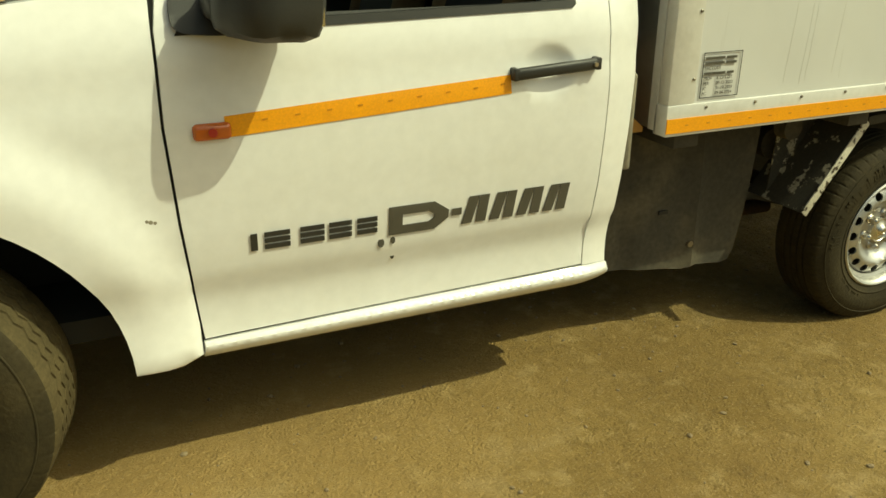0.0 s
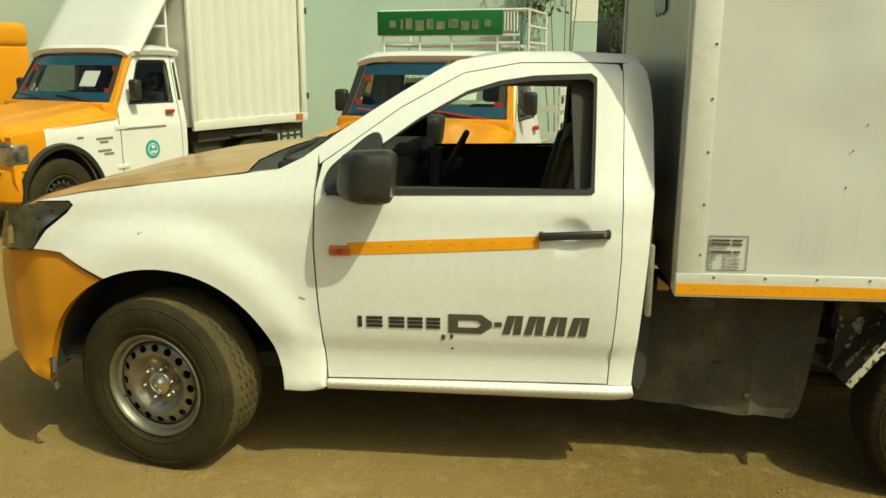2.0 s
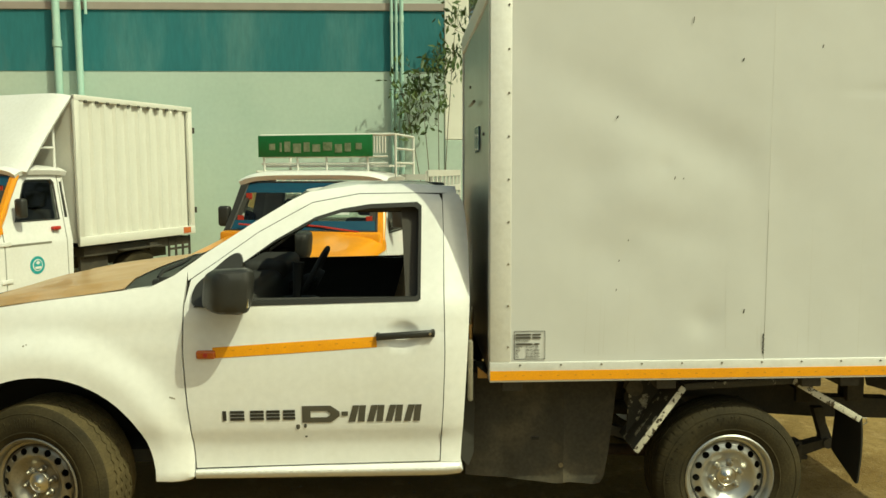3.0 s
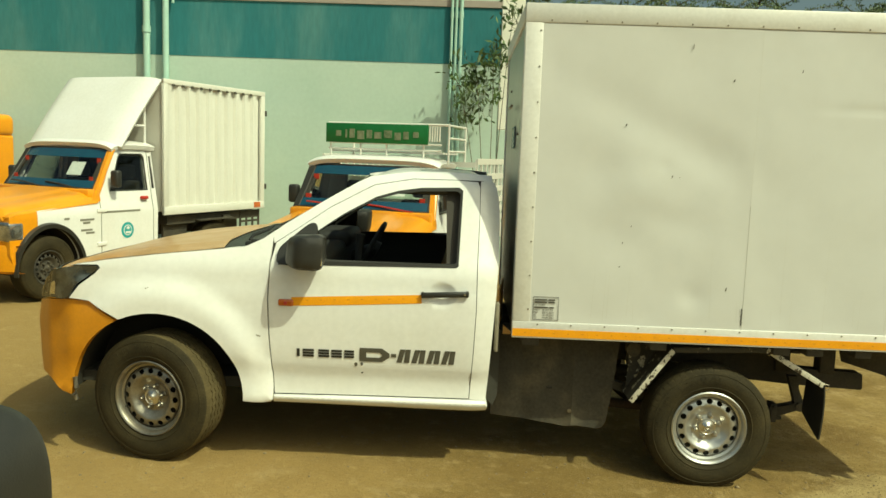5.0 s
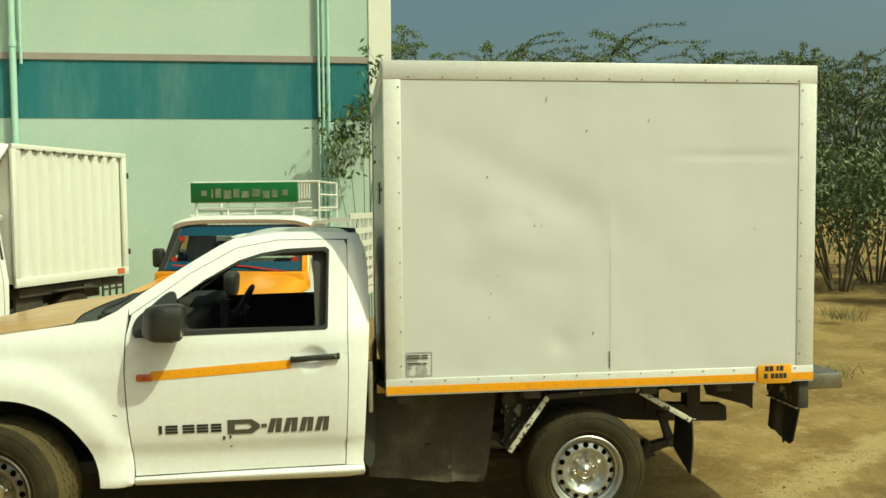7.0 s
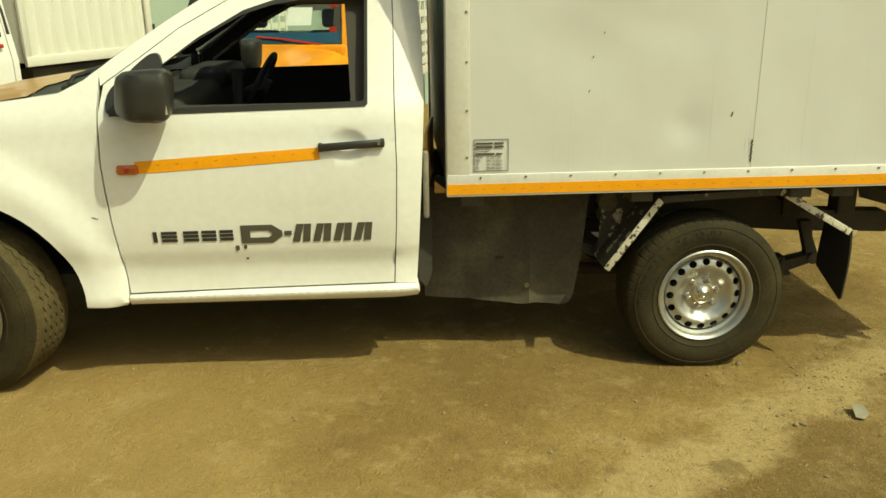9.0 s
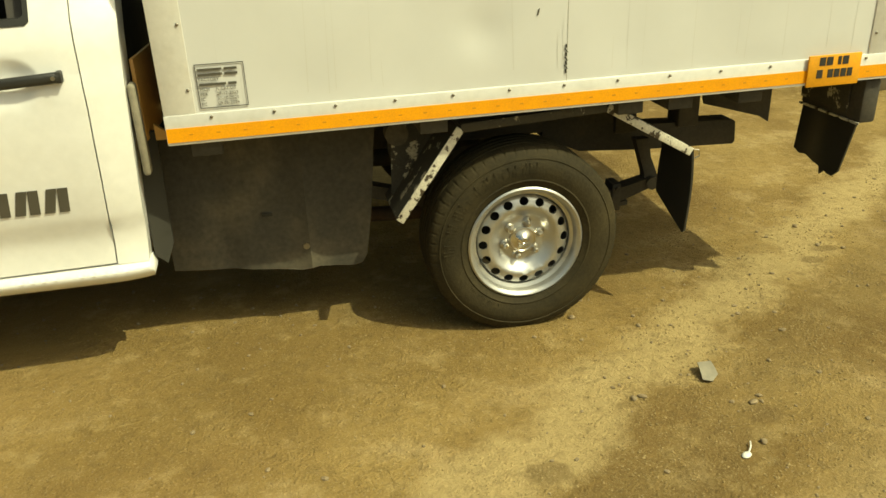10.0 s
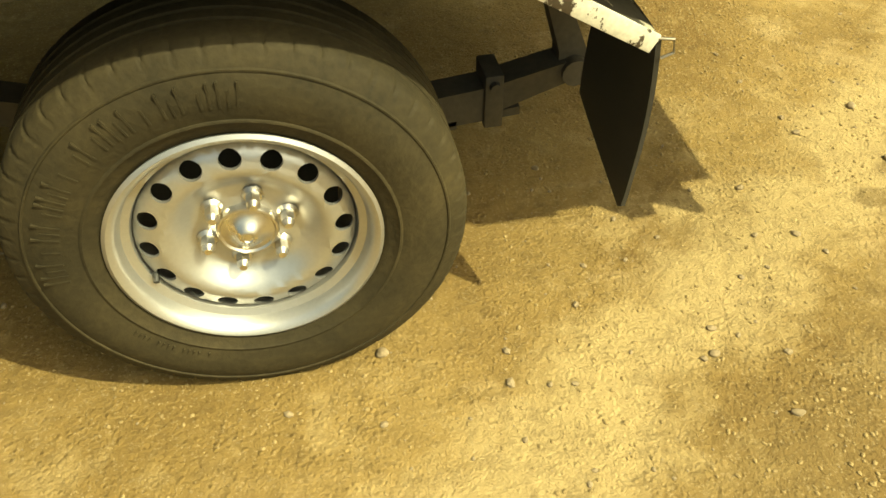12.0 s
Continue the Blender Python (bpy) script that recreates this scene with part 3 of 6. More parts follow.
def bumper():
    arch = [(-p[0], p[1]) for p in arch_line(117, 178)]
    line = [(0.345, 0.894)] + arch + [(0.462, 0.36), (0.52, 0.375), (0.62, 0.43), (0.78, 0.45), (1.2, 0.44), (1.52, 0.44), (1.52, 0.80), (1.1, 0.82), (0.80, 0.86), (0.64, 0.888), (0.46, 0.902)]
    return sheet(smooth_line(line, 0.03, True), lambda s, z: nose(s, z, 0.012), thick=0.05)


def headlight():
    line = curve([(0.30, 1.078), (0.31, 1.096), (0.44, 1.092), (0.60, 1.062), (0.74, 1.00), (0.80, 0.93), (0.76, 0.885), (0.60, 0.905), (0.475, 0.912), (0.415, 0.985), (0.33, 1.052)], 4, True)
    cover = solid(sheet(line, lambda s, z: nose(s, z, 0.006), step=0.02), 0.003)
    bowl = sheet(line, lambda s, z: nose(s, z, -0.014 - 0.007 * math.sin(22 * s) * math.sin(40 * z)), thick=0.03, step=0.02)
    strip = sheet(curve([(0.43, 0.995), (0.50, 1.012), (0.66, 0.985), (0.74, 0.94), (0.72, 0.915), (0.60, 0.925), (0.49, 0.935)], 4, True), lambda s, z: nose(s, z, -0.008 - 0.012 * math.cos(30 * (s - 0.6))), thick=0.01, step=0.02)
    return cover, bowl, strip


def nose_panel():
    line = [(0.79, 1.03), (0.83, 0.86), (1.1, 0.83), (1.52, 0.81), (1.52, 1.02), (1.1, 1.04)]
    return sheet(smooth_line(line, 0.03, True), lambda s, z: nose(s, z, -0.004), thick=0.03)


def hood_edge(x):
    return lerp_table(x, [-0.9, -0.62, -0.44, -0.25, 0.0, 0.25, 0.44, 0.62], [0.98, 1.055, 1.098, 1.136, 1.170, 1.199, 1.226, 1.25])


def hood_point(u, v):
    """u from the nose to the windscreen, v from one side to the other (-1..1)."""
    a = abs(v)
    front = -0.845 + 0.42 * a ** 3.2
    back = 0.30 + 0.092 * a ** 2
    x = front + (back - front) * u
    crown = 0.014 * (1 - a ** 3) * min(1.0, 0.25 + u)
    fall = -0.055 * max(0.0, 1 - u * 5) ** 2 * (1 - a ** 4)
    crease = 0.005 * math.exp(-((a - 0.62) / 0.08) ** 2) * min(1, u * 4)
    inset = max(0.010, side_y(max(x, -0.25), hood_edge(x)) - 0.004) + 0.12 * max(0.0, 0.12 - u)
    return Vector((x, WIDE / 2 + v * (WIDE / 2 - inset), hood_edge(x) - 0.001 + crown + fall + crease))


def screen_point(u, v):
    """Windscreen, u up, v across."""
    a = abs(v)
    x = 0.60 + 0.545 * u + 0.045 * (a ** 3) - 0.07 * (1 - a * a) * (1 - u * 0.4)
    half = (0.80 - 0.17 * u)
    return Vector((x, WIDE / 2 + v * half, 1.255 + 0.375 * u - 0.03 * u * (1 - u)))


def roof_point(u, v):
    a = abs(v)
    x = 1.195 + 0.665 * u - 0.08 * (1 - a * a) * (1 - u)
    z = 1.645 + 0.020 * math.sin(math.pi * min(1.0, u * 0.75 + 0.2)) + 0.008 * (1 - a ** 2.5) - 0.075 * (max(0.0, u - 0.80) / 0.20) ** 2.2 - (0.02 + 0.035 * (1 - a ** 4)) * max(0.0, 1 - u / 0.28) ** 2
    return Vector((x, WIDE / 2 + v * (0.615 + 0.02 * u - 0.05 * max(0.0, u - 0.85)), z - 0.02 * a ** 8))


DOOR = [(0.676, 1.254), (0.656, 1.15), (0.650, 0.95), (0.660, 0.72), (0.683, 0.411), (1.20, 0.418), (1.767, 0.423), (1.782, 0.70), (1.789, 0.92), (1.787, 1.165),
        (1.792, 1.45), (1.790, 1.590), (1.778, 1.618), (1.66, 1.624), (1.41, 1.622), (1.195, 1.583), (0.962, 1.455), (0.781, 1.327)]
WINDOW = [(0.70, 1.146), (0.745, 1.218), (1.035, 1.418), (1.21, 1.514), (1.33, 1.550), (1.46, 1.570), (1.672, 1.578), (1.692, 1.562), (1.682, 1.172), (1.670, 1.163)]


def door_panel():
    return sheet(smooth_line(DOOR, 0.03, True), lambda x, z: near_side(x, z) + Vector((0, door_press(x, z), 0)), [smooth_line(WINDOW, 0.03, True)], thick=0.045, dense=(1.49, 1.71, 0.95, 1.09, 0.009))


def door_press(x, z):
    """The scoop behind the handle."""
    r = math.hypot((x - 1.602) / 0.084, (z - 1.006) / 0.070)
    return 0.019 * (1 - r * r) ** 1.2 if r < 1 else 0.0


def upper_rail():
    """A-pillar and roof rail, over the door frame."""
    low = [(0.664, 1.250), (0.674, 1.2575), (0.781, 1.3305), (0.962, 1.4585), (1.195, 1.5865), (1.41, 1.6255), (1.66, 1.6275), (1.86, 1.624)]
    top = [(1.855, 1.655), (1.62, 1.668), (1.40, 1.665), (1.17, 1.632), (1.10, 1.597), (0.93, 1.494), (0.72, 1.358), (0.655, 1.310)]
    return sheet(smooth_line(low + top, 0.03, True), near_side, thick=0.06)


def rear_pillar():
    line = [(1.794, 1.622), (1.795, 1.45), (1.791, 1.165), (1.793, 0.92), (1.786, 0.70), (1.771, 0.418), (1.862, 0.410), (1.872, 0.55), (1.892, 0.90), (1.906, 1.165), (1.906, 1.40), (1.903, 1.47), (1.896, 1.54), (1.885, 1.588), (1.870, 1.615), (1.850, 1.628)]
    return sheet(smooth_line(line, 0.025, True), near_side, thick=0.12)


def sill():
    line = [(0.676, 0.360), (0.680, 0.403), (1.20, 0.410), (1.768, 0.415), (1.866, 0.407), (1.874, 0.372), (1.866, 0.346), (1.80, 0.347), (1.20, 0.354)]
    return sheet(smooth_line(line, 0.02, True), near_side, thick=0.08, dense=(0.67, 1.88, 0.33, 0.42, 0.011))


def pickup_body():
    for far in (False, True):
        f = flip if far else (lambda b: b)
        part("fender", f(fender()), "white", truck)
        part("bumper_side", f(bumper()), "bumper", truck, "orange painted bumper")
        cover, bowl, strip = headlight()
        lamp = part("headlight", f(bowl), "lens", truck, "dark headlight behind a clear cover")
        part("reflector", f(strip), "chrome", lamp, "bright metal reflector")
        part("cover", f(cover), "glass", lamp, "clear plastic cover")
        part("nose_panel", f(nose_panel()), "black", truck, "black grille panel")
        part("upper_rail", f(upper_rail()), "white", truck)
        part("rear_pillar", f(rear_pillar()), "white", truck)
        part("sill", f(sill()), "white", truck)
        part("door_gap", f(sheet(smooth_line([(0.60, 1.20), (0.60, 0.40), (1.83, 0.40), (1.83, 1.63), (1.15, 1.63), (0.62, 1.30)], 0.06, True),
                                 lambda x, z: near_side(x, z) + Vector((0, 0.022, 0)), [smooth_line([(0.690, 1.132), (0.735, 1.230), (1.03, 1.43), (1.21, 1.525), (1.33, 1.562), (1.70, 1.590), (1.692, 1.155)], 0.04, True)])), "gap", truck)
        door = part("door", f(door_panel()), "white", truck)
        part("window_seal", f(window_seal()), "seal", door, "black rubber window frame")
        if not far:
            door_details(door)
        part("arch_liner", f(arch_liner()), "gap", truck)
    part("hood", grid(steps(0, 1, 26), steps(-1, 1, 40), hood_point), "hood", truck, "tan film-covered hood")
    part("cowl", grid(steps(0, 1, 6), steps(-0.97, 0.97, 24), lambda u, v: hood_point(1.0, v) * (1 - u) + screen_point(0, v) * u + Vector((0, 0, -0.035 * math.sin(math.pi * min(1, u * 1.1)) - 0.006))), "black", truck, "black plastic windscreen cowl")
    wind = part("windscreen", grid(steps(0, 1, 8), steps(-1, 1, 24), screen_point), "glass", truck, "clear curved windscreen")
    wind.visible_shadow = False
    part("roof", grid(steps(0, 1, 32), steps(-1, 1, 30), roof_point), "white", truck)
    part("header_trim", grid(steps(0, 1, 3), steps(-1, 1, 24), lambda u, v: screen_point(1, v) * (1 - u) + roof_point(0, v) * u + Vector((0, 0, 0.003))), "white", truck)
    part("wiper_pivot", box(0.47, 0.54, 0.17, 0.24, 1.205, 1.245, 0.015), "black", truck)
    part("hood_hinge", box(0.52, 0.60, 0.115, 0.14, 1.215, 1.262, 0.008), "black", truck)
    for y0, y1 in ((0.22, 0.45), (0.95, 1.20)):
        part("wiper", tube([(0.49, y0, 1.245), (0.50, y0 + 0.03, 1.27), (0.53, y0 + 0.25, 1.285), (0.52, y1 + 0.2, 1.29)], 0.010, 6), "black", truck, "black wiper arm")
    # cab back borrows the dark chassis colour, so the gap's shade is painted in
    part("cab_back", box(1.80, 1.84, 0.14, 1.70, 0.42, 1.16, 0.01), "chassis", truck, "back of the cab, coloured dark for the shade there")
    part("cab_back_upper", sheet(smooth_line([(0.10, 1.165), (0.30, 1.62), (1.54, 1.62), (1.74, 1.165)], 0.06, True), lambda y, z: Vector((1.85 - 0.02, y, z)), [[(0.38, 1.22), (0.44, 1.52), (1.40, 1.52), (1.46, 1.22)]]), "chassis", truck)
    part("rear_window", box(1.826, 1.832, 0.38, 1.46, 1.22, 1.52), "glass_dark", truck, "dark rear cab window")
    part("cab_floor", box(-0.55, 1.82, 0.16, 1.68, 0.40, 0.46), "gap", truck)
    part("firewall", box(0.50, 0.56, 0.14, 1.70, 0.46, 1.17), "gap", truck)
    part("engine_block", box(-0.55, 0.46, 0.50, 1.34, 0.35, 0.98, 0.05), "gap", truck)
    part("radiator_panel", box(-0.62, -0.56, 0.20, 1.64, 0.40, 0.95), "gap", truck)


def window_seal():
    out = smooth_line(WINDOW, 0.03, True)
    cx, cz = 1.25, 1.36
    inner = [(cx + (x - cx) * 0.978, cz + (z - cz) * 0.94) for x, z in out]
    outer = [(cx + (x - cx) * 1.008, cz + (z - cz) * 1.035) for x, z in out]
    return sheet(outer, lambda x, z: near_side(x, z) + Vector((0, -0.003, 0)), [inner], thick=0.02, step=0.5)


def arch_liner():
    """The dark wheel well behind the wheel arch."""
    own = bmesh.new()
    rows = []
    for a in steps(0, 178, 26):
        c, s = math.cos(radians(a)), math.sin(radians(a))
        rows.append([own.verts.new((ARCH[0] + (ARCH[2] + 0.012) * c, y, ARCH[1] + (ARCH[2] + 0.012) * s)) for y in (0.03, 0.20, 0.42)])
    for a, b in zip(rows, rows[1:]):
        for i in range(2):
            own.faces.new((a[i], a[i + 1], b[i + 1], b[i]))
    own.faces.new([r[2] for r in rows])
    return own


def decal(parent):
    """The door's model lettering, as plain dark blocks."""
    y = lambda x, z: side_y(x, z) - 0.002
    def block(points):
        bm = bmesh.new()
        bm.faces.new([bm.verts.new((x, y(x, z), z)) for x, z in points])
        ex = bmesh.ops.extrude_face_region(bm, geom=bm.faces[:])["geom"]
        for v in ex:
            if isinstance(v, bmesh.types.BMVert):
                v.co.y -= 0.0015
        return bm
    for x, w in ((0.810, 0.016), (0.843, 0.062), (0.930, 0.060), (1.002, 0.058), (1.074, 0.053)):
        z0 = 0.633 + 0.002 * (x - 0.8)
        for a, b in ((0, 0.045),) if w < 0.03 else ((0, 0.0125), (0.0165, 0.0285), (0.0325, 0.045)):
            part("decal_bar", block([(x, z0 + a), (x + w, z0 + a), (x + w, z0 + b), (x, z0 + b)]), "ink", parent, smooth=False)
    ox, oz = 1.158, 0.618
    outer = [(ox, oz), (ox + 0.125, oz), (ox + 0.165, oz + 0.028), (ox + 0.165, oz + 0.05), (ox + 0.125, oz + 0.078), (ox, oz + 0.078)]
    inner = [(ox + 0.037, oz + 0.024), (ox + 0.037, oz + 0.054), (ox + 0.108, oz + 0.054), (ox + 0.124, oz + 0.043), (ox + 0.124, oz + 0.034), (ox + 0.108, oz + 0.024)]
    bm = sheet(outer, lambda a, b: Vector((a, y(a, b) - 0.0015, b)), [inner], step=0.02, thick=0.002)
    part("decal_block", bm, "decal", parent, smooth=False)
    part("decal_bar", block([(1.332, 0.648), (1.36, 0.648), (1.36, 0.668), (1.332, 0.668)]), "decal", parent, smooth=False)
    zs = (0.619, 0.696)
    px = 1.362
    for i in range(8):
        w, lean = 0.029, 0.020 if i % 2 == 0 else 0.009
        a = px + i * 0.041
        part("decal_stroke", block([(a, zs[0]), (a + w, zs[0]), (a + w + lean, zs[1]), (a + lean, zs[1])]), "decal", parent, smooth=False)


def door_details(door):
    line = [(0.777, 0.917), (0.777, 0.965), (1.13, 0.985), (1.490, 1.004), (1.492, 0.958), (1.13, 0.936)]
    part("reflective_tape", sheet(smooth_line(line, 0.03, True), lambda x, z: near_side(x, z) + Vector((0, -0.002, 0)), thick=0.001), "tape", door, "orange reflective tape strip")
    for i in range(9):
        x = 0.86 + i * 0.075
        z = 0.944 + 0.054 * (x - 0.777)
        part("tape_print", flat_shape([(x, z), (x + 0.012, z + 0.001), (x + 0.012, z + 0.005), (x, z + 0.004)], side_y(x, z) - 0.0025, 0.0008), "bumper", door, smooth=False)
    lamp = box(0.706, 0.790, -0.014, 0.010, 0.915, 0.953, 0.011, seg=3)
    part("side_indicator", lamp, "amber", door, "amber side indicator lamp")
    part("indicator_bulb", rod((0.748, -0.010, 0.934), (0.748, -0.018, 0.934), 0.010, 12), "red", door)
    h = box(1.488, 1.748, -0.036, -0.014, 0.995, 1.026, 0.010, seg=3)
    for v in h.verts:
        k = (v.co.x - 1.618) / 0.13
        v.co.y += 0.018 * k * k
        v.co.z += 0.007 * k + 0.001
    part("door_handle", h, "black", door, "black pull door handle")
    for x in (1.497, 1.738):
        part("handle_mount", box(x - 0.008, x + 0.008, -0.020, 0.012, 0.990 + (x - 1.5) * 0.05, 1.022 + (x - 1.5) * 0.05, 0.004), "black", door)
    part("keyhole", rod((1.725, -0.018, 1.018), (1.725, -0.026, 1.018), 0.006, 10), "chrome", door)
    decal(door)
    for x, z, r in ((1.138, 0.600, 0.009), (1.170, 0.603, 0.007), (1.172, 0.553, 0.006)):
        spot = rod((x, side_y(x, z) + 0.002, z), (x, side_y(x, z) - 0.0012, z), r, 9)
        for v in spot.verts:
            v.co.z += 0.35 * (v.co.z - z) * (1 if v.co.z > z else 1.6)
        part("paint_chip", spot, "shield", door, "small chip in the paint")
    for x, z, r in ((0.595, 0.742, 0.005), (0.604, 0.739, 0.004), (0.587, 0.745, 0.004), (-0.02, 0.985, 0.004), (-0.008, 0.990, 0.003)):
        part("paint_chip", rod((x, side_y(x, z) + 0.002, z), (x, side_y(x, z) - 0.0012, z), r, 8), "slate", truck, "small chip in the paint")


pickup_body()
part("pillar_trim", sheet(smooth_line([(1.620, 1.13), (1.73, 1.13), (1.735, 1.60), (1.60, 1.585)], 0.04, True), lambda x, z: near_side(x, z) + Vector((0, 0.055, 0)), thick=0.03), "seat", truck, "dark trim on the inner door pillar")


def pillow(size, power=3.2, n=28):
    """A solid with well rounded edges, like a moulded housing."""
    bm = bmesh.new()
    bmesh.ops.create_uvsphere(bm, u_segments=n, v_segments=n // 2, radius=1.0)
    for v in bm.verts:
        c = v.co
        k = (abs(c.x) ** power + abs(c.y) ** power + abs(c.z) ** power) ** (1 / power)
        v.co = Vector((c.x / k * size[0] / 2, c.y / k * size[1] / 2, c.z / k * size[2] / 2))
    return bm


def wing_mirror(far):
    f = flip if far else (lambda b: b)
    h = pillow((0.198, 0.180, 0.194), 5.0)
    for v in h.verts:
        u, w, q = v.co.x / 0.100, v.co.y / 0.100, v.co.z / 0.098
        v.co.z *= 1.0 - 0.10 * (1 - u) / 2 - 0.06 * w
        v.co.x += -0.028 * min(w, 0.2) * (1 - u) + 0.010 * q
    house = part("wing_mirror", f(move(h, pose(0.878, -0.100, 1.230, 0, 0, 6))), "black", truck, "black plastic wing mirror")
    part("mirror_glass", f(move(box(-0.005, 0.005, -0.065, 0.065, -0.065, 0.065, 0.004), pose(0.958, -0.105, 1.230, 0, 0, 8))), "mirror", house)
    foot = curve([(0.690, 1.180), (0.712, 1.145), (0.84, 1.138), (0.885, 1.17), (0.90, 1.33), (0.86, 1.365), (0.765, 1.290), (0.705, 1.235)], 5, True)
    part("mirror_foot", f(sheet(foot, lambda x, z: Vector((x, side_y(x, z) - 0.020, z)), thick=0.05, step=0.03)), "black", house)
    part("mirror_neck", f(move(pillow((0.12, 0.14, 0.08), 3), pose(0.812, -0.015, 1.205))), "black", house)


wing_mirror(False)
wing_mirror(True)


def cabin():
    part("dashboard", box(0.60, 0.92, 0.14, 1.70, 0.85, 1.175, 0.05, seg=4), "dash", truck, "dark plastic dashboard")
    part("dash_hump", box(0.70, 0.95, 1.05, 1.60, 1.12, 1.225, 0.04, seg=3), "dash", truck)
    wheel_rim = bmesh.new()
    pts = [(0.19 * math.cos(a), 0.19 * math.sin(a), 0) for a in steps(0, 2 * math.pi, 28)]
    tube(pts, 0.016, 8, wheel_rim)
    for a in (0.3, 2.84, 4.71):
        rod((0, 0, -0.02), (0.185 * math.cos(a), 0.185 * math.sin(a), 0), 0.014, 8, wheel_rim)
    rod((0, 0, -0.05), (0, 0, 0.015), 0.06, 14, wheel_rim)
    part("steering_wheel", move(wheel_rim, pose(1.06, 1.33, 1.10, 0, -62, 0)), "dash", truck, "dark steering wheel")
    part("steering_column", rod((0.85, 1.33, 1.0), (1.05, 1.33, 1.09), 0.035, 12), "dash", truck)
    for y in (0.50, 1.33):
        s = part("seat", box(1.10, 1.62, y - 0.25, y + 0.25, 0.66, 0.82, 0.05, seg=3), "seat", truck, "dark cloth cab seat")
        back = box(-0.06, 0.06, -0.24, 0.24, 0.0, 0.55, 0.045, seg=3)
        part("backrest", move(back, pose(1.585, y, 0.78, 0, 16, 0)), "seat", s)
        for q in (-0.235, 0.235):
            part("side_bolster", move(box(-0.075, 0.045, q - 0.035, q + 0.035, 0.05, 0.5, 0.03, seg=3), pose(1.575, y, 0.78, 0, 16, 0)), "seat_tan", s, "tan side bolster")
        part("headrest", move(box(-0.045, 0.045, -0.13, 0.13, 0.57, 0.74, 0.04, seg=3), pose(1.585, y, 0.78, 0, 14, 0)), "seat", s)
        part("seat_base", box(1.14, 1.60, y - 0.20, y + 0.20, 0.46, 0.655), "gap", s)
    lever = bmesh.new()
    tube(curve([(1.02, 0.90, 1.02), (1.03, 0.90, 1.16), (1.035, 0.90, 1.235)], 4), 0.022, 8, lever, 0.034)
    part("gear_lever", lever, "dash", truck, "dark gear lever knob")
    part("gear_console", box(0.90, 1.15, 0.78, 1.02, 0.46, 1.04, 0.04), "dash", truck)
    part("headliner", box(1.10, 1.82, 0.27, WIDE - 0.27, 1.535, 1.60, 0.02), "dash", truck, "dark roof lining")
    part("rear_view_mirror", box(1.02, 1.05, 0.80, 1.04, 1.50, 1.57, 0.012), "dash", truck)
    for far in (False, True):
        f = flip if far else (lambda b: b)
        part("door_card", f(sheet(smooth_line([(0.70, 0.47), (0.70, 1.165), (1.74, 1.165), (1.74, 0.47)], 0.08, True), lambda x, z: near_side(x, z) + Vector((0, 0.075, 0)))), "dash", truck, "dark inner door card")


cabin()


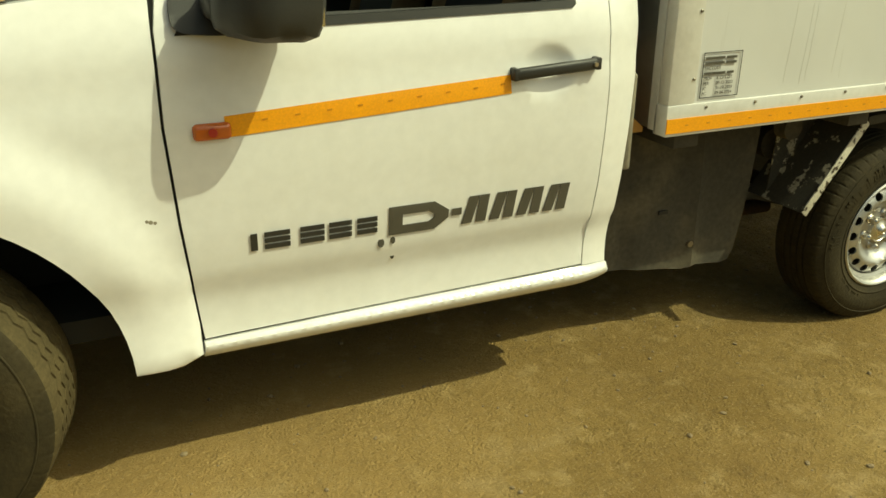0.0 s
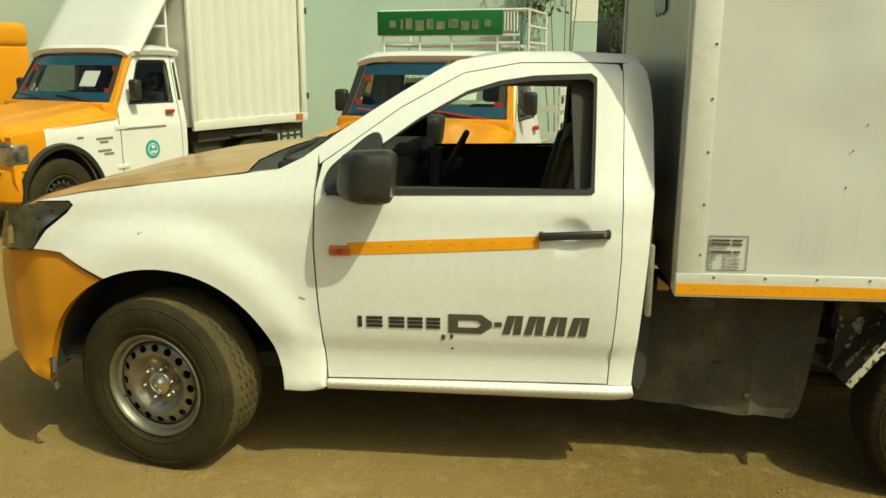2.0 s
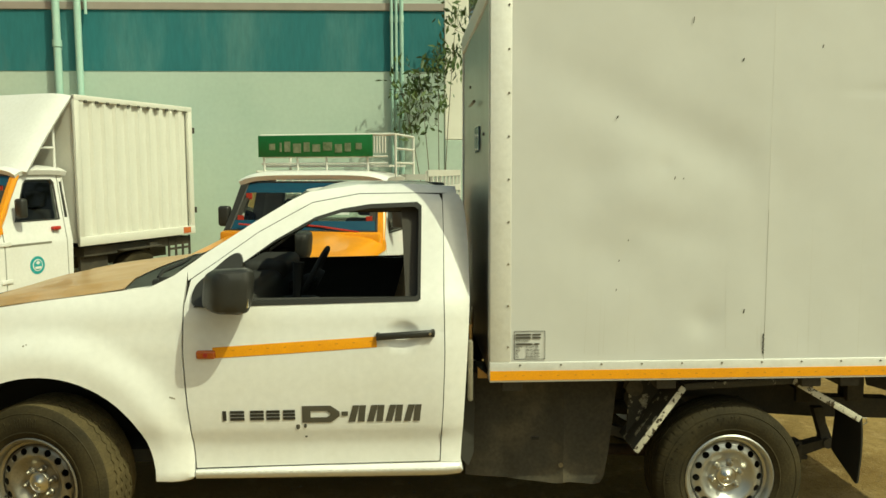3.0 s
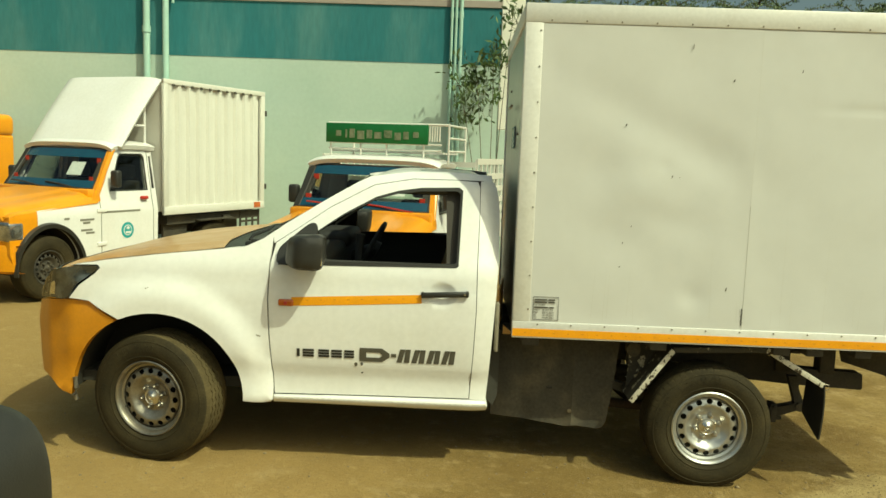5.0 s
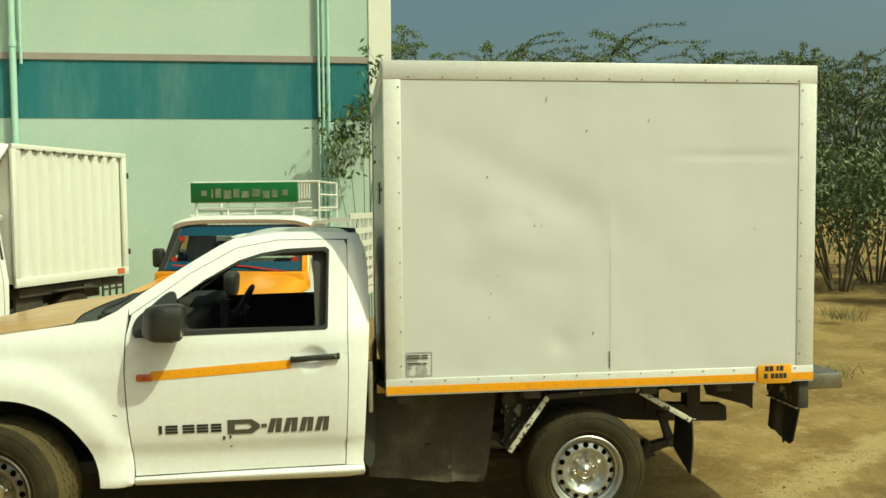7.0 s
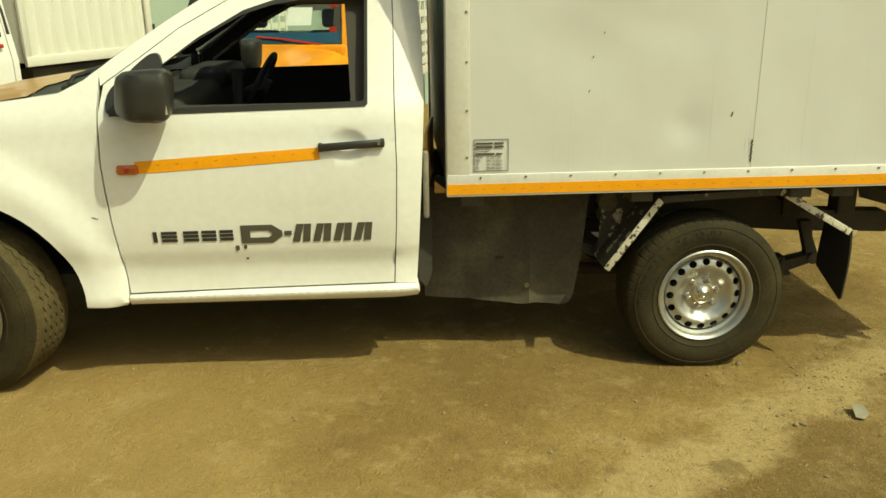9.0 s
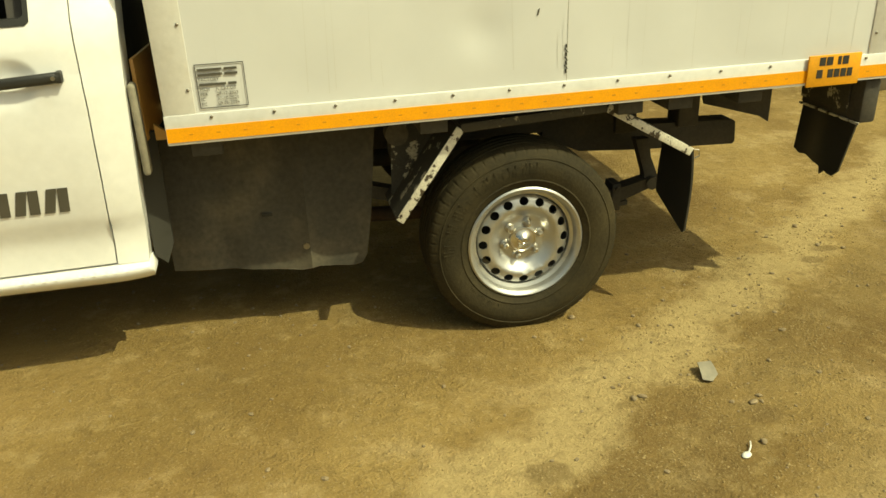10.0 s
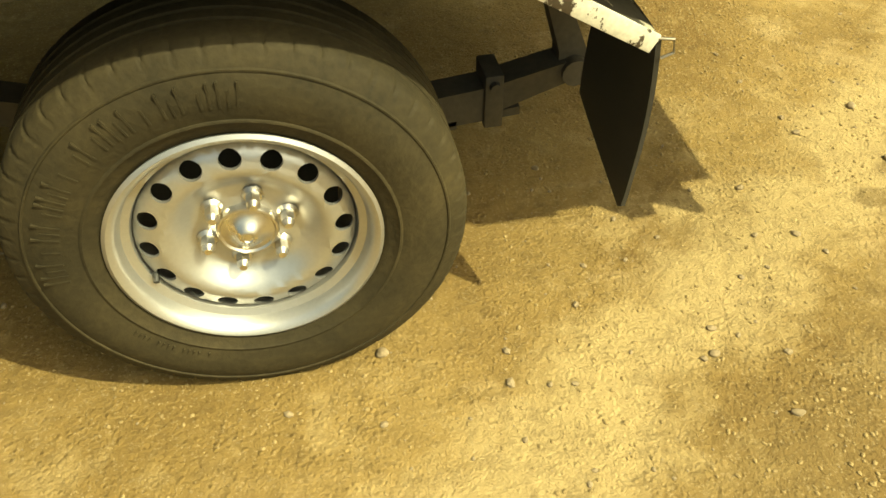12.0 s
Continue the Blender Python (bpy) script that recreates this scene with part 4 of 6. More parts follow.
# ---------- wheels ----------
def wheel(parent, m, tyre_r, rim_r, width, tread, steel, marked=False):
    """A steel wheel with a tyre; its outer face looks along -y. Pieces share the wheel's pose."""
    w = new("wheel")
    w.parent = parent
    w.matrix_world = m
    h = width / 2
    wall = [(rim_r - 0.004, -h + 0.030), (rim_r + 0.006, -h + 0.012), (rim_r + 0.020, -h + 0.002), (rim_r + 0.032, -h - 0.002), (rim_r + 0.034, -h - 0.0045), (rim_r + 0.037, -h - 0.0045), (rim_r + 0.039, -h - 0.003),
            (rim_r + 0.060, -h - 0.009), (rim_r + 0.085, -h - 0.010), (tyre_r - 0.050, -h - 0.006), (tyre_r - 0.040, -h - 0.002), (tyre_r - 0.0385, -h - 0.0038), (tyre_r - 0.036, -h - 0.0036), (tyre_r - 0.0345, -h - 0.0004), (tyre_r - 0.031, -h + 0.001)]
    shoulder = [(tyre_r - 0.028, -h + 0.003), (tyre_r - 0.013, -h + 0.009), (tyre_r - 0.005, -h + 0.017), (tyre_r - 0.001, -h + 0.030)]
    grooves = []
    lines = 5 if tread == "zigzag" else 5
    for i in range(1, lines):
        y = -h + 0.034 + (width - 0.068) * i / lines
        grooves += [(tyre_r, y - 0.0045, 1), (tyre_r - 0.008, y - 0.0025, 1), (tyre_r - 0.008, y + 0.0025, 1), (tyre_r, y + 0.0045, 1)]
    n, every = {"zigzag": (480, 12), "blocks": (560, 10)}.get(tread, (72, 0))
    own = bmesh.new()
    rings = []
    prof = [(r, y, 0) for r, y in wall] + [(r, y, 2) for r, y in shoulder] + grooves + [(r, -y, 2) for r, y in shoulder[::-1]] + [(r, -y, 0) for r, y in wall[::-1]]
    for r, y, g in prof:
        ring = []
        for k in range(n):
            a = 2 * math.pi * k / n
            zig = 0.0060 * (abs((k % 10) - 5) / 2.5 - 1) if g == 1 and tread == "zigzag" else 0.0
            cut = (0.0016 if tread == "zigzag" else 0.0026) if g == 2 and r > tyre_r - 0.02 and every and k % every == 0 else 0.0
            ring.append(own.verts.new(((r - cut) * math.cos(a), y + zig - math.copysign(cut * 0.6, y), (r - cut) * math.sin(a))))
        rings.append(ring)
    for a, b in zip(rings, rings[1:]):
        for k in range(n):
            own.faces.new((a[k], a[(k + 1) % n], b[(k + 1) % n], b[k]))
    for v in own.verts:
        if v.co.z < -tyre_r + 0.02:
            v.co.z = -tyre_r + 0.02 - (-tyre_r + 0.02 - v.co.z) * 0.35
            v.co.y *= 1.03
    tyre = part("tyre", own, "rubber", w, "dusty black rubber tyre")
    if tread == "zigzag":
        tyre.data.materials.append(M["tread"])
        for p in tyre.data.polygons:
            if math.hypot(p.center.x, p.center.z) > tyre_r - 0.006:
                p.material_index = 1
    if marked:
        for k in range(40):
            if k % 6 == 5 or k in (9, 20, 21, 33):
                continue
            bar = box(rim_r + 0.062, rim_r + 0.100 - 0.012 * (k % 3 == 1), -h - 0.0106, -h - 0.004, -0.0016, 0.0016)
            part("raised_marking", move(bar, Matrix.Rotation(-(1.45 + 0.044 * k), 4, "Y")), "rubber", w, smooth=False)
        for k in range(16):
            if k % 5 != 4:
                part("raised_marking", move(box(rim_r + 0.046, rim_r + 0.055, -h - 0.0085, -h - 0.003, -0.0013, 0.0013), Matrix.Rotation(-(3.75 + 0.035 * k), 4, "Y")), "rubber", w, smooth=False)
    barrel = [(rim_r, -h + 0.016), (rim_r + 0.008, -h + 0.010), (rim_r + 0.010, -h + 0.004), (rim_r + 0.004, -h + 0.000), (rim_r - 0.004, -h + 0.004), (rim_r - 0.010, -h + 0.014), (rim_r - 0.014, -h + 0.030),
              (rim_r - 0.026, -h + 0.036), (rim_r - 0.030, -h + 0.050), (rim_r - 0.032, h - 0.02), (rim_r, h)]
    rim = part("rim", revolve(barrel, 72), steel, w, "silver painted steel rim")
    r_out, r_in = rim_r - 0.031, 0.060
    table_r = [0.0, 0.046, 0.052, 0.082, 0.090, 0.108, 0.122, 0.130, r_out - 0.008, r_out]
    table_y = [0.030, 0.032, 0.036, 0.040, 0.037, 0.020, 0.008, 0.005, 0.016, 0.026]
    place = lambda u, v: Vector((u, -h + 0.016 + lerp_table(math.hypot(u, v), table_r, table_y), v))
    circle = lambda cx, cz, r, k: [(cx + r * math.cos(2 * math.pi * i / k), cz + r * math.sin(2 * math.pi * i / k)) for i in range(k)]
    holes = []
    for i in range(16):
        a = 2 * math.pi * i / 16
        rr = (0.130 + r_out) / 2
        holes.append([(math.cos(a) * rr + math.cos(a) * 0.0150 * math.cos(q) - math.sin(a) * 0.0168 * math.sin(q), math.sin(a) * rr + math.sin(a) * 0.0150 * math.cos(q) + math.cos(a) * 0.0168 * math.sin(q)) for q in steps(0, 2 * math.pi, 14)[:-1]])
    disc = sheet(circle(0, 0, r_out, 72), place, holes + [circle(0, 0, 0.036, 24)], step=0.011, thick=0.006)
    part("wheel_disc", disc, steel, w, "pierced silver steel wheel disc")
    part("drum", revolve([(0.0, 0.0), (0.15, 0.0), (0.15, 0.1)], 32), "gap", w).location.y = 0.01
    for i in range(6):
        a = 2 * math.pi * i / 6 + 0.25
        cx, cz = 0.066 * math.cos(a), 0.062 * math.sin(a)
        y0 = -h + 0.016 + 0.037
        bmn = rod((cx, y0, cz), (cx, y0 - 0.024, cz), 0.0118, 6)
        rod((cx, y0 - 0.024, cz), (cx, y0 - 0.033, cz), 0.0108, 12, bmn, 0.006)
        rod((cx, y0, cz), (cx, y0 - 0.006, cz), 0.018, 14, bmn, 0.0135)
        part("wheel_nut", bmn, "chrome" if tread == "blocks" else steel, w)
    cap = revolve([(0.049, -h + 0.085), (0.049, -h + 0.042), (0.047, -h + 0.038), (0.044, -h + 0.037), (0.041, -h + 0.040), (0.036, -h + 0.039), (0.028, -h + 0.035), (0.022, -h + 0.031), (0.017, -h + 0.026), (0.013, -h + 0.022), (0.009, -h + 0.021), (0.007, -h + 0.023), (0.0005, -h + 0.023)], 40)
    part("hub_cap", cap, "chrome" if every else steel, w, "worn metal hub")
    stem = rod((0.0, 0, 0), (0.0, -0.03, -0.012), 0.005, 8)
    part("valve", move(stem, Matrix.Translation((-(rim_r - 0.035) * 0.94, -h + 0.055, -(rim_r - 0.035) * 0.34))), "black", w)
    return w


wheel(truck, pose(0.008, 0.118, 0.358, 0, 0, -13), 0.362, 0.205, 0.245, "zigzag", "steel_dull", True)
wheel(truck, pose(3.115, 0.171, 0.300, 0, 0, 0), 0.350, 0.200, 0.215, "blocks", "steel", True)
wheel(truck, pose(-0.008, WIDE - 0.118, 0.358, 0, 0, 167), 0.362, 0.205, 0.245, "zigzag", "steel_dull")
wheel(truck, pose(3.113, WIDE - 0.190, 0.300, 0, 0, 180), 0.342, 0.205, 0.215, "blocks", "steel")

# ---------- cargo box ----------
BX0, BX1, BY0, BY1, BZ0, BZ1 = 1.995, 4.416, 0.005, 1.815, 0.795, 2.570


def cargo_box():
    c = part("cargo_box", box(BX0 + 0.03, BX1 - 0.012, BY0 + 0.04, BY1 - 0.012, BZ0 + 0.02, BZ1 - 0.02), "box_front", truck, "grey-white sheet metal cargo box", smooth=False)
    seam = 3.222

    def dent(x, z):
        d = 0.006 * noise.noise(Vector((x * 1.9, z * 1.5, 3.0))) + 0.003 * noise.noise(Vector((x * 5, z * 4, 8.0)))
        for cx, cz, r, a in ((2.757, 1.744, 0.030, 0.0035), (2.66, 1.60, 0.18, -0.010), (2.40, 1.72, 0.14, 0.007), (3.00, 1.80, 0.13, 0.006), (2.48, 1.35, 0.14, 0.006), (2.95, 1.05, 0.07, 0.008), (3.4, 0.98, 0.12, 0.005)):
            d += a * math.exp(-(((x - cx) ** 2 + (z - cz) ** 2) / r ** 2))
        d += 0.008 * math.exp(-(((z - 1.93 + 0.45 * (x - 2.75)) / 0.12) ** 2)) * math.exp(-((x - 2.70) / 0.45) ** 2)
        d += 0.004 * math.exp(-(((z - 1.52 + 0.30 * (x - 2.6)) / 0.08) ** 2)) * math.exp(-((x - 2.75) / 0.25) ** 2) + 0.0035 * math.exp(-((z - 2.07) / 0.018) ** 2) * min(1.0, max(0.0, (x - 3.45) / 0.3))
        return d

    def side_sheet(x0, x1, off=0.0):
        def place(x, z):
            e = min(1.0, min(x - x0, x1 - x, z - 0.86, 2.47 - z) / 0.08)
            return Vector((x, BY0 + 0.001 + off + dent(x, z) * max(0.0, e), z))
        return grid(steps(x0, x1, 56), steps(0.862, 2.468, 76), place)

    part("side_panel", side_sheet(BX0 + 0.085, seam + 0.003, -0.0015), "box", c, "dented grey-white side sheet")
    part("side_panel", side_sheet(seam, BX1 - 0.095), "box", c, "dented grey-white side sheet")
    part("seam_line", box(seam + 0.003, seam + 0.0042, BY0 - 0.0012, BY0 + 0.004, 0.88, 1.55), "slate", c)
    part("seam_line", box(seam + 0.003, seam + 0.0040, BY0 - 0.0010, BY0 + 0.004, 1.55, 2.469), "streak", c)
    runs = random.Random(21)
    for x, top in [(3.43, 0.62), (3.66, 0.70), (2.16, 0.22), (3.05, 0.40)] + [(runs.uniform(2.15, 4.25), runs.uniform(0.08, 0.34)) for _ in range(16)]:
        lean, w, z0 = runs.uniform(-0.012, 0.012) * top / 0.3, runs.uniform(0.0006, 0.0012), 0.884 + runs.uniform(0, 0.05)
        rows = grid(steps(0, 1, 10), [-1, 1], lambda u, v: Vector((x + lean * u + v * w * (1 - 0.7 * u), BY0 + dent(x + lean * u, z0 + top * u) * min(1.0, (z0 + top * u - 0.86) / 0.08) - (0.0007 if x < seam else -0.0008), z0 + top * u)))
        part("streak_line", solid(rows, -0.0002), "streak", c, "thin run of dried dirt", smooth=False)
    part("top_rail", box(BX0 - 0.006, BX1 + 0.006, BY0 - 0.005, BY0 + 0.05, 2.469, BZ1, 0.006), "trim", c, "scuffed white top edge trim")
    part("front_post", box(BX0 - 0.004, BX0 + 0.088, BY0 - 0.0035, BY0 + 0.04, 0.880, 2.470, 0.002), "trim", c)
    part("rear_post", box(BX1 - 0.098, BX1 + 0.004, BY0 - 0.0035, BY0 + 0.04, 0.880, 2.470, 0.002), "trim", c)
    part("bottom_rail", box(BX0 - 0.006, BX1 + 0.006, BY0 - 0.006, BY0 + 0.05, 0.790, 0.880, 0.004), "trim", c, "white bottom edge trim")
    part("reflective_tape", box(BX0 - 0.004, BX1 + 0.003, BY0 - 0.0085, BY0, 0.800, 0.842), "tape", c, "orange reflective tape strip", smooth=False)
    for i in range(30):
        x = BX0 + 0.06 + i * 0.078
        part("tape_print", box(x, x + 0.011, BY0 - 0.0093, BY0, 0.819, 0.823), "bumper", c, smooth=False)
    part("roof_sheet", grid(steps(BX0, BX1, 10), steps(BY0, BY1, 10), lambda x, y: Vector((x, y, BZ1 - 0.012 + 0.015 * math.sin(math.pi * (y - BY0) / (BY1 - BY0))))), "box", c)
    part("far_rail", box(BX0 - 0.006, BX1 + 0.006, BY1 - 0.05, BY1 + 0.01, 2.472, BZ1, 0.006), "trim", c)
    part("front_rail", box(BX0 - 0.010, BX0 + 0.03, BY0 + 0.052, BY1 - 0.052, 2.472, BZ1, 0.005), "trim", c)
    part("front_panel", grid(steps(BY0 + 0.03, BY1 - 0.03, 20), steps(0.80, 2.470, 20), lambda y, z: Vector((BX0 + 0.002 + 0.006 * noise.noise(Vector((y * 2, z * 1.7, 1))), y, z))), "box_front", c, "bare metal front sheet")
    part("front_corner", box(BX0 - 0.006, BX0 + 0.01, BY0 + 0.042, BY0 + 0.075, 0.80, 2.470), "trim", c)
    part("front_far_corner", box(BX0 - 0.006, BX0 + 0.01, BY1 - 0.075, BY1 - 0.03, 0.80, 2.470), "trim", c)
    part("front_latch", rod((BX0 - 0.03, 0.55, 2.07), (BX0 - 0.03, 0.85, 2.07), 0.008, 8), "steel_dull", c)
    for k in range(7):
        part("lettering_bar", box(BX0 - 0.008, BX0 - 0.002, 0.56 + k * 0.038, 0.586 + k * 0.038, 1.83 - 0.01 * (k % 2), 1.95), "teal_film", c, smooth=False)
    for y, z in ((0.35, 1.9), (1.15, 2.2)):
        part("front_rivet", rod((BX0 - 0.008, y, z), (BX0 + 0.01, y, z), 0.008, 8), "steel_dull", c)
    rv = rod((0, 0, 0), (0, -0.003, 0), 0.0048, 8)
    rod((0, -0.003, 0), (0, -0.0045, 0), 0.0044, 8, rv, 0.0025)
    rivet = finish(rv, "rivet", "steel_dull")

    def put(x, y, z):
        o = new("rivet", rivet)
        o.parent = c
        o.location = (x, y, z)

    for i in range(13):
        put(BX0 + 0.13 + i * 0.182, BY0 - 0.006, 0.868)
        put(BX0 + 0.13 + i * 0.182, BY0 - 0.005, 2.482)
    for i in range(9):
        put(BX0 + 0.076, BY0 - 0.0035, 0.95 + i * 0.185)
        put(BX1 - 0.082, BY0 - 0.0035, 0.95 + i * 0.185)
    for x, z, w, h2 in ((2.543, 1.956, 0.010, 0.010), (3.090, 2.202, 0.010, 0.011), (2.868, 2.370, 0.005, 0.022), (3.44, 2.26, 0.006, 0.012), (2.801, 1.692, 0.006, 0.012), (3.128, 1.098, 0.008, 0.016), (2.56, 1.33, 0.006, 0.008), (2.55, 1.20, 0.005, 0.008), (2.60, 1.42, 0.005, 0.006), (4.06, 1.66, 0.006, 0.006), (2.84, 1.69, 0.004, 0.006)):
        w, h2 = w * 0.6, h2 * 0.7
        part("dent_mark", flat_shape([(x - w, z - h2), (x + w * 0.3, z - h2 * 0.6), (x + w, z + h2), (x - w * 0.2, z + h2 * 0.7)], BY0 - 0.002, 0.0015), "shield", c, "small dark scratch", smooth=False)
    for k in range(7):
        z = 0.905 + k * 0.013
        part("crack", flat_shape([(3.2195 + 0.004 * (k % 2), z), (3.2245 + 0.004 * (k % 2), z), (3.2225 - 0.004 * (k % 2), z + 0.013), (3.2185 - 0.004 * (k % 2), z + 0.013)], BY0 - 0.0025, 0.001), "gap", c, smooth=False)
    plate = part("number_plate", box(4.083, 4.284, BY0 - 0.017, BY0 - 0.009, 0.785, 0.892, 0.003), "plate", c, "yellow number plate")
    notice(c)
    return c


def words(text, size, x, z, y, parent, mat="decal"):
    cu = bpy.data.curves.new("lettering", "FONT")
    cu.body, cu.size, cu.extrude, cu.space_character = text, size, 0.0004, 1.05
    tmp = new("lettering", cu)
    me = bpy.data.meshes.new_from_object(tmp.evaluated_get(bpy.context.evaluated_depsgraph_get()))
    bpy.data.objects.remove(tmp)
    me.materials.clear()
    me.materials.append(M[mat])
    o = new("lettering", me)
    o.parent = parent
    o.matrix_world = pose(x, y, z, 90, 0, 0)
    return o


def notice(c):
    """The stencilled notice on the box, and the plate's rows as bars."""
    x0, x1, z0, z1, y = 2.098, 2.236, 0.893, 1.021, BY0 - 0.0045
    ring = [(x0, z0), (x1, z0), (x1, z1), (x0, z1)]
    w = 0.0020
    part("notice_border", sheet(ring, lambda x, z: Vector((x, y, z)), [[(x0 + w, z0 + w), (x1 - w, z0 + w), (x1 - w, z1 - w), (x0 + w, z1 - w)]], step=0.2, thick=0.001), "ink", c, "black painted notice border", smooth=False)
    rows = 8
    dz = (z1 - z0 - 0.014) / rows
    for i in range(rows):
        z = z1 - 0.008 - dz * (i + 0.82)
        if i in (0, 1, 3):
            xs = [(0.006, 0.075), (0.081, 0.118)] if i < 2 else [(0.006, 0.082), (0.088, 0.112)]
            for a, b in xs:
                part("notice_bar", box(x0 + a, x0 + b, y - 0.001, y, z, z + dz * 0.50), "decal", c, smooth=False)
        else:
            text = {2: ("FACTORY", ""), 4: ("MKM", "K CPT DT"), 5: ("PER", "09-12-2023"), 6: ("IC", "31-10-2023"), 7: ("FC", "09-06-2024")}[i]
            words(text[0], dz * 0.88, x0 + 0.006, z, y - 0.0008, c)
            if text[1]:
                words(text[1], dz * 0.88, x0 + 0.052, z, y - 0.0008, c)
    for z, bars in ((0.857, ((0.040, 0.062), (0.067, 0.090), (0.110, 0.122), (0.128, 0.150))), (0.815, ((0.034, 0.056), (0.076, 0.096), (0.101, 0.121), (0.126, 0.146), (0.151, 0.170)))):
        for a, b in bars:
            part("plate_bar", box(4.083 + a, 4.083 + b, BY0 - 0.0185, BY0 - 0.016, z, z + 0.028), "ink", c, smooth=False)


cargo_box()


def under_truck():
    for y in (0.44, 1.32):
        part("frame_rail", box(0.3, 3.45, y, y + 0.08, 0.58, 0.73, 0.008), "chassis", truck, "dusty black chassis rail")
    for y in (0.44, 1.32):
        rear_rail = sheet(smooth_line([(3.30, 0.735), (3.45, 0.71), (3.66, 0.575), (4.105, 0.556), (4.118, 0.547), (4.124, 0.466), (4.114, 0.455), (3.70, 0.472), (3.45, 0.492), (3.30, 0.56)], 0.04, True), lambda x, z, y=y: Vector((x, y - 0.001, z)), thick=0.085)
        part("frame_rail_end", solid(rear_rail, 0.004), "chassis", truck, "dusty black chassis rail end")
    for x in (2.05, 2.75, 3.42, 3.60, 3.86):
        part("cross_member", box(x, x + 0.09, 0.03, 1.79, 0.742, 0.793, 0.004), "chassis", truck)
    for x, y in ((3.59, 0.42), (3.855, 0.42), (3.855, 1.34), (3.59, 1.34)):
        part("body_mount", box(x, x + 0.09, y, y + 0.10, 0.55, 0.75, 0.01), "chassis", truck)
    for y in (0.36, 1.48):
        leaf = flat_shape([(2.55, 0.45), (2.85, 0.36), (3.10, 0.295), (3.40, 0.285), (3.58, 0.30), (3.71, 0.345), (3.725, 0.375), (3.70, 0.385), (3.56, 0.352), (3.40, 0.335), (3.10, 0.35), (2.85, 0.41), (2.55, 0.50)], y + 0.035, 0.06)
        part("leaf_spring", leaf, "chassis", truck, smooth=False)
        for x0, x1, drop in ((2.72, 3.62, 0.020), (2.86, 3.50, 0.036)):
            lower = flat_shape([(x0, 0.395 - drop + 0.12 * max(0, 2.95 - x0)), (3.10, 0.298 - drop), (3.40, 0.288 - drop), (x1, 0.305 - drop), (x1, 0.322 - drop), (3.40, 0.304 - drop), (3.10, 0.314 - drop), (x0, 0.410 - drop + 0.12 * max(0, 2.95 - x0))], y + 0.033, 0.056)
            part("leaf_spring", lower, "chassis", truck, smooth=False)
        for x in (3.36, 3.55):
            part("spring_clamp", box(x, x + 0.035, y - 0.034, y + 0.044, 0.25 + 0.1 * (x - 3.36), 0.365 + 0.08 * (x - 3.36), 0.004), "chassis", truck)
            part("clamp_bolt", rod((x + 0.017, y - 0.046, 0.345 + 0.08 * (x - 3.36)), (x + 0.017, y + 0.05, 0.345 + 0.08 * (x - 3.36)), 0.010, 8), "chassis", truck)
        link = flat_shape([(3.645, 0.545), (3.700, 0.545), (3.712, 0.47), (3.748, 0.385), (3.742, 0.352), (3.715, 0.340), (3.692, 0.356), (3.690, 0.40)], y + 0.030, 0.042)
        part("spring_shackle", link, "chassis", truck, smooth=False)
        part("spring_eye", rod((3.718, y - 0.035, 0.366), (3.718, y + 0.045, 0.366), 0.026, 14), "chassis", truck)
    part("rear_axle", rod((3.113, 0.24, 0.300), (3.113, 1.60, 0.300), 0.05, 16), "chassis", truck)
    part("differential", rod((3.113, 0.80, 0.310), (3.113, 1.08, 0.310), 0.14, 20), "chassis", truck)
    part("front_axle", rod((0.0, 0.20, 0.345), (0.0, 1.64, 0.345), 0.04, 12), "chassis", truck)
    part("exhaust_pipe", tube(curve([(1.9, 0.62, 0.34), (2.3, 0.60, 0.30), (2.7, 0.56, 0.275), (3.0, 0.55, 0.27)], 5), 0.03, 10), "rusty", truck, "rusty exhaust pipe")
    part("silencer", rod((2.20, 0.58, 0.30), (2.62, 0.56, 0.275), 0.075, 16), "rusty", truck, "rusty exhaust silencer")
    part("air_tank", rod((2.74, 0.30, 0.62), (2.80, 0.62, 0.62), 0.062, 18), "shield", truck, "dusty round canister")
    part("drive_shaft", rod((1.2, 0.92, 0.48), (3.0, 0.92, 0.38), 0.04, 12), "chassis", truck)
    sh = sheet(smooth_line([(1.90, 0.76), (1.90, 0.268), (2.10, 0.245), (2.34, 0.215), (2.40, 0.222), (2.52, 0.205), (2.555, 0.212), (2.575, 0.245), (2.60, 0.40), (2.64, 0.76)], 0.05, True),
               lambda x, z: Vector((x, 0.27 + 0.02 * math.exp(-((x - 2.08) / 0.03) ** 2) - 0.02 * math.exp(-((x - 2.37) / 0.03) ** 2) + 0.06 * max(0, z - 0.52), z)), thick=0.25)
    part("side_shield", sh, "shield", truck, "dusty grey sheet shield under the box")
    part("shield_bolt", rod((2.36, 0.262, 0.31), (2.36, 0.25, 0.31), 0.012, 8), "steel_dull", truck)
    part("shield_slot", box(2.22, 2.255, 0.262, 0.27, 0.435, 0.447), "gap", truck)
    part("cap", rod((2.70, 0.20, 0.70), (2.70, 0.25, 0.70), 0.04, 16), "shield", truck)
    part("hinge_tab", box(1.897, 1.920, 0.05, 0.10, 0.69, 0.97, 0.010, seg=3), "slate", truck, "grey rounded plastic edge strip")
    part("chassis_plate", box(1.955, 2.035, 0.866, 0.880, 0.58, 0.74, 0.004), "gap", truck, "dark steel plate with two bolts")
    for z in (0.625, 0.678):
        part("plate_bolt", rod((1.994, 0.866, z), (1.994, 0.858, z), 0.0135, 12), "trim", truck, "pale bolt head")
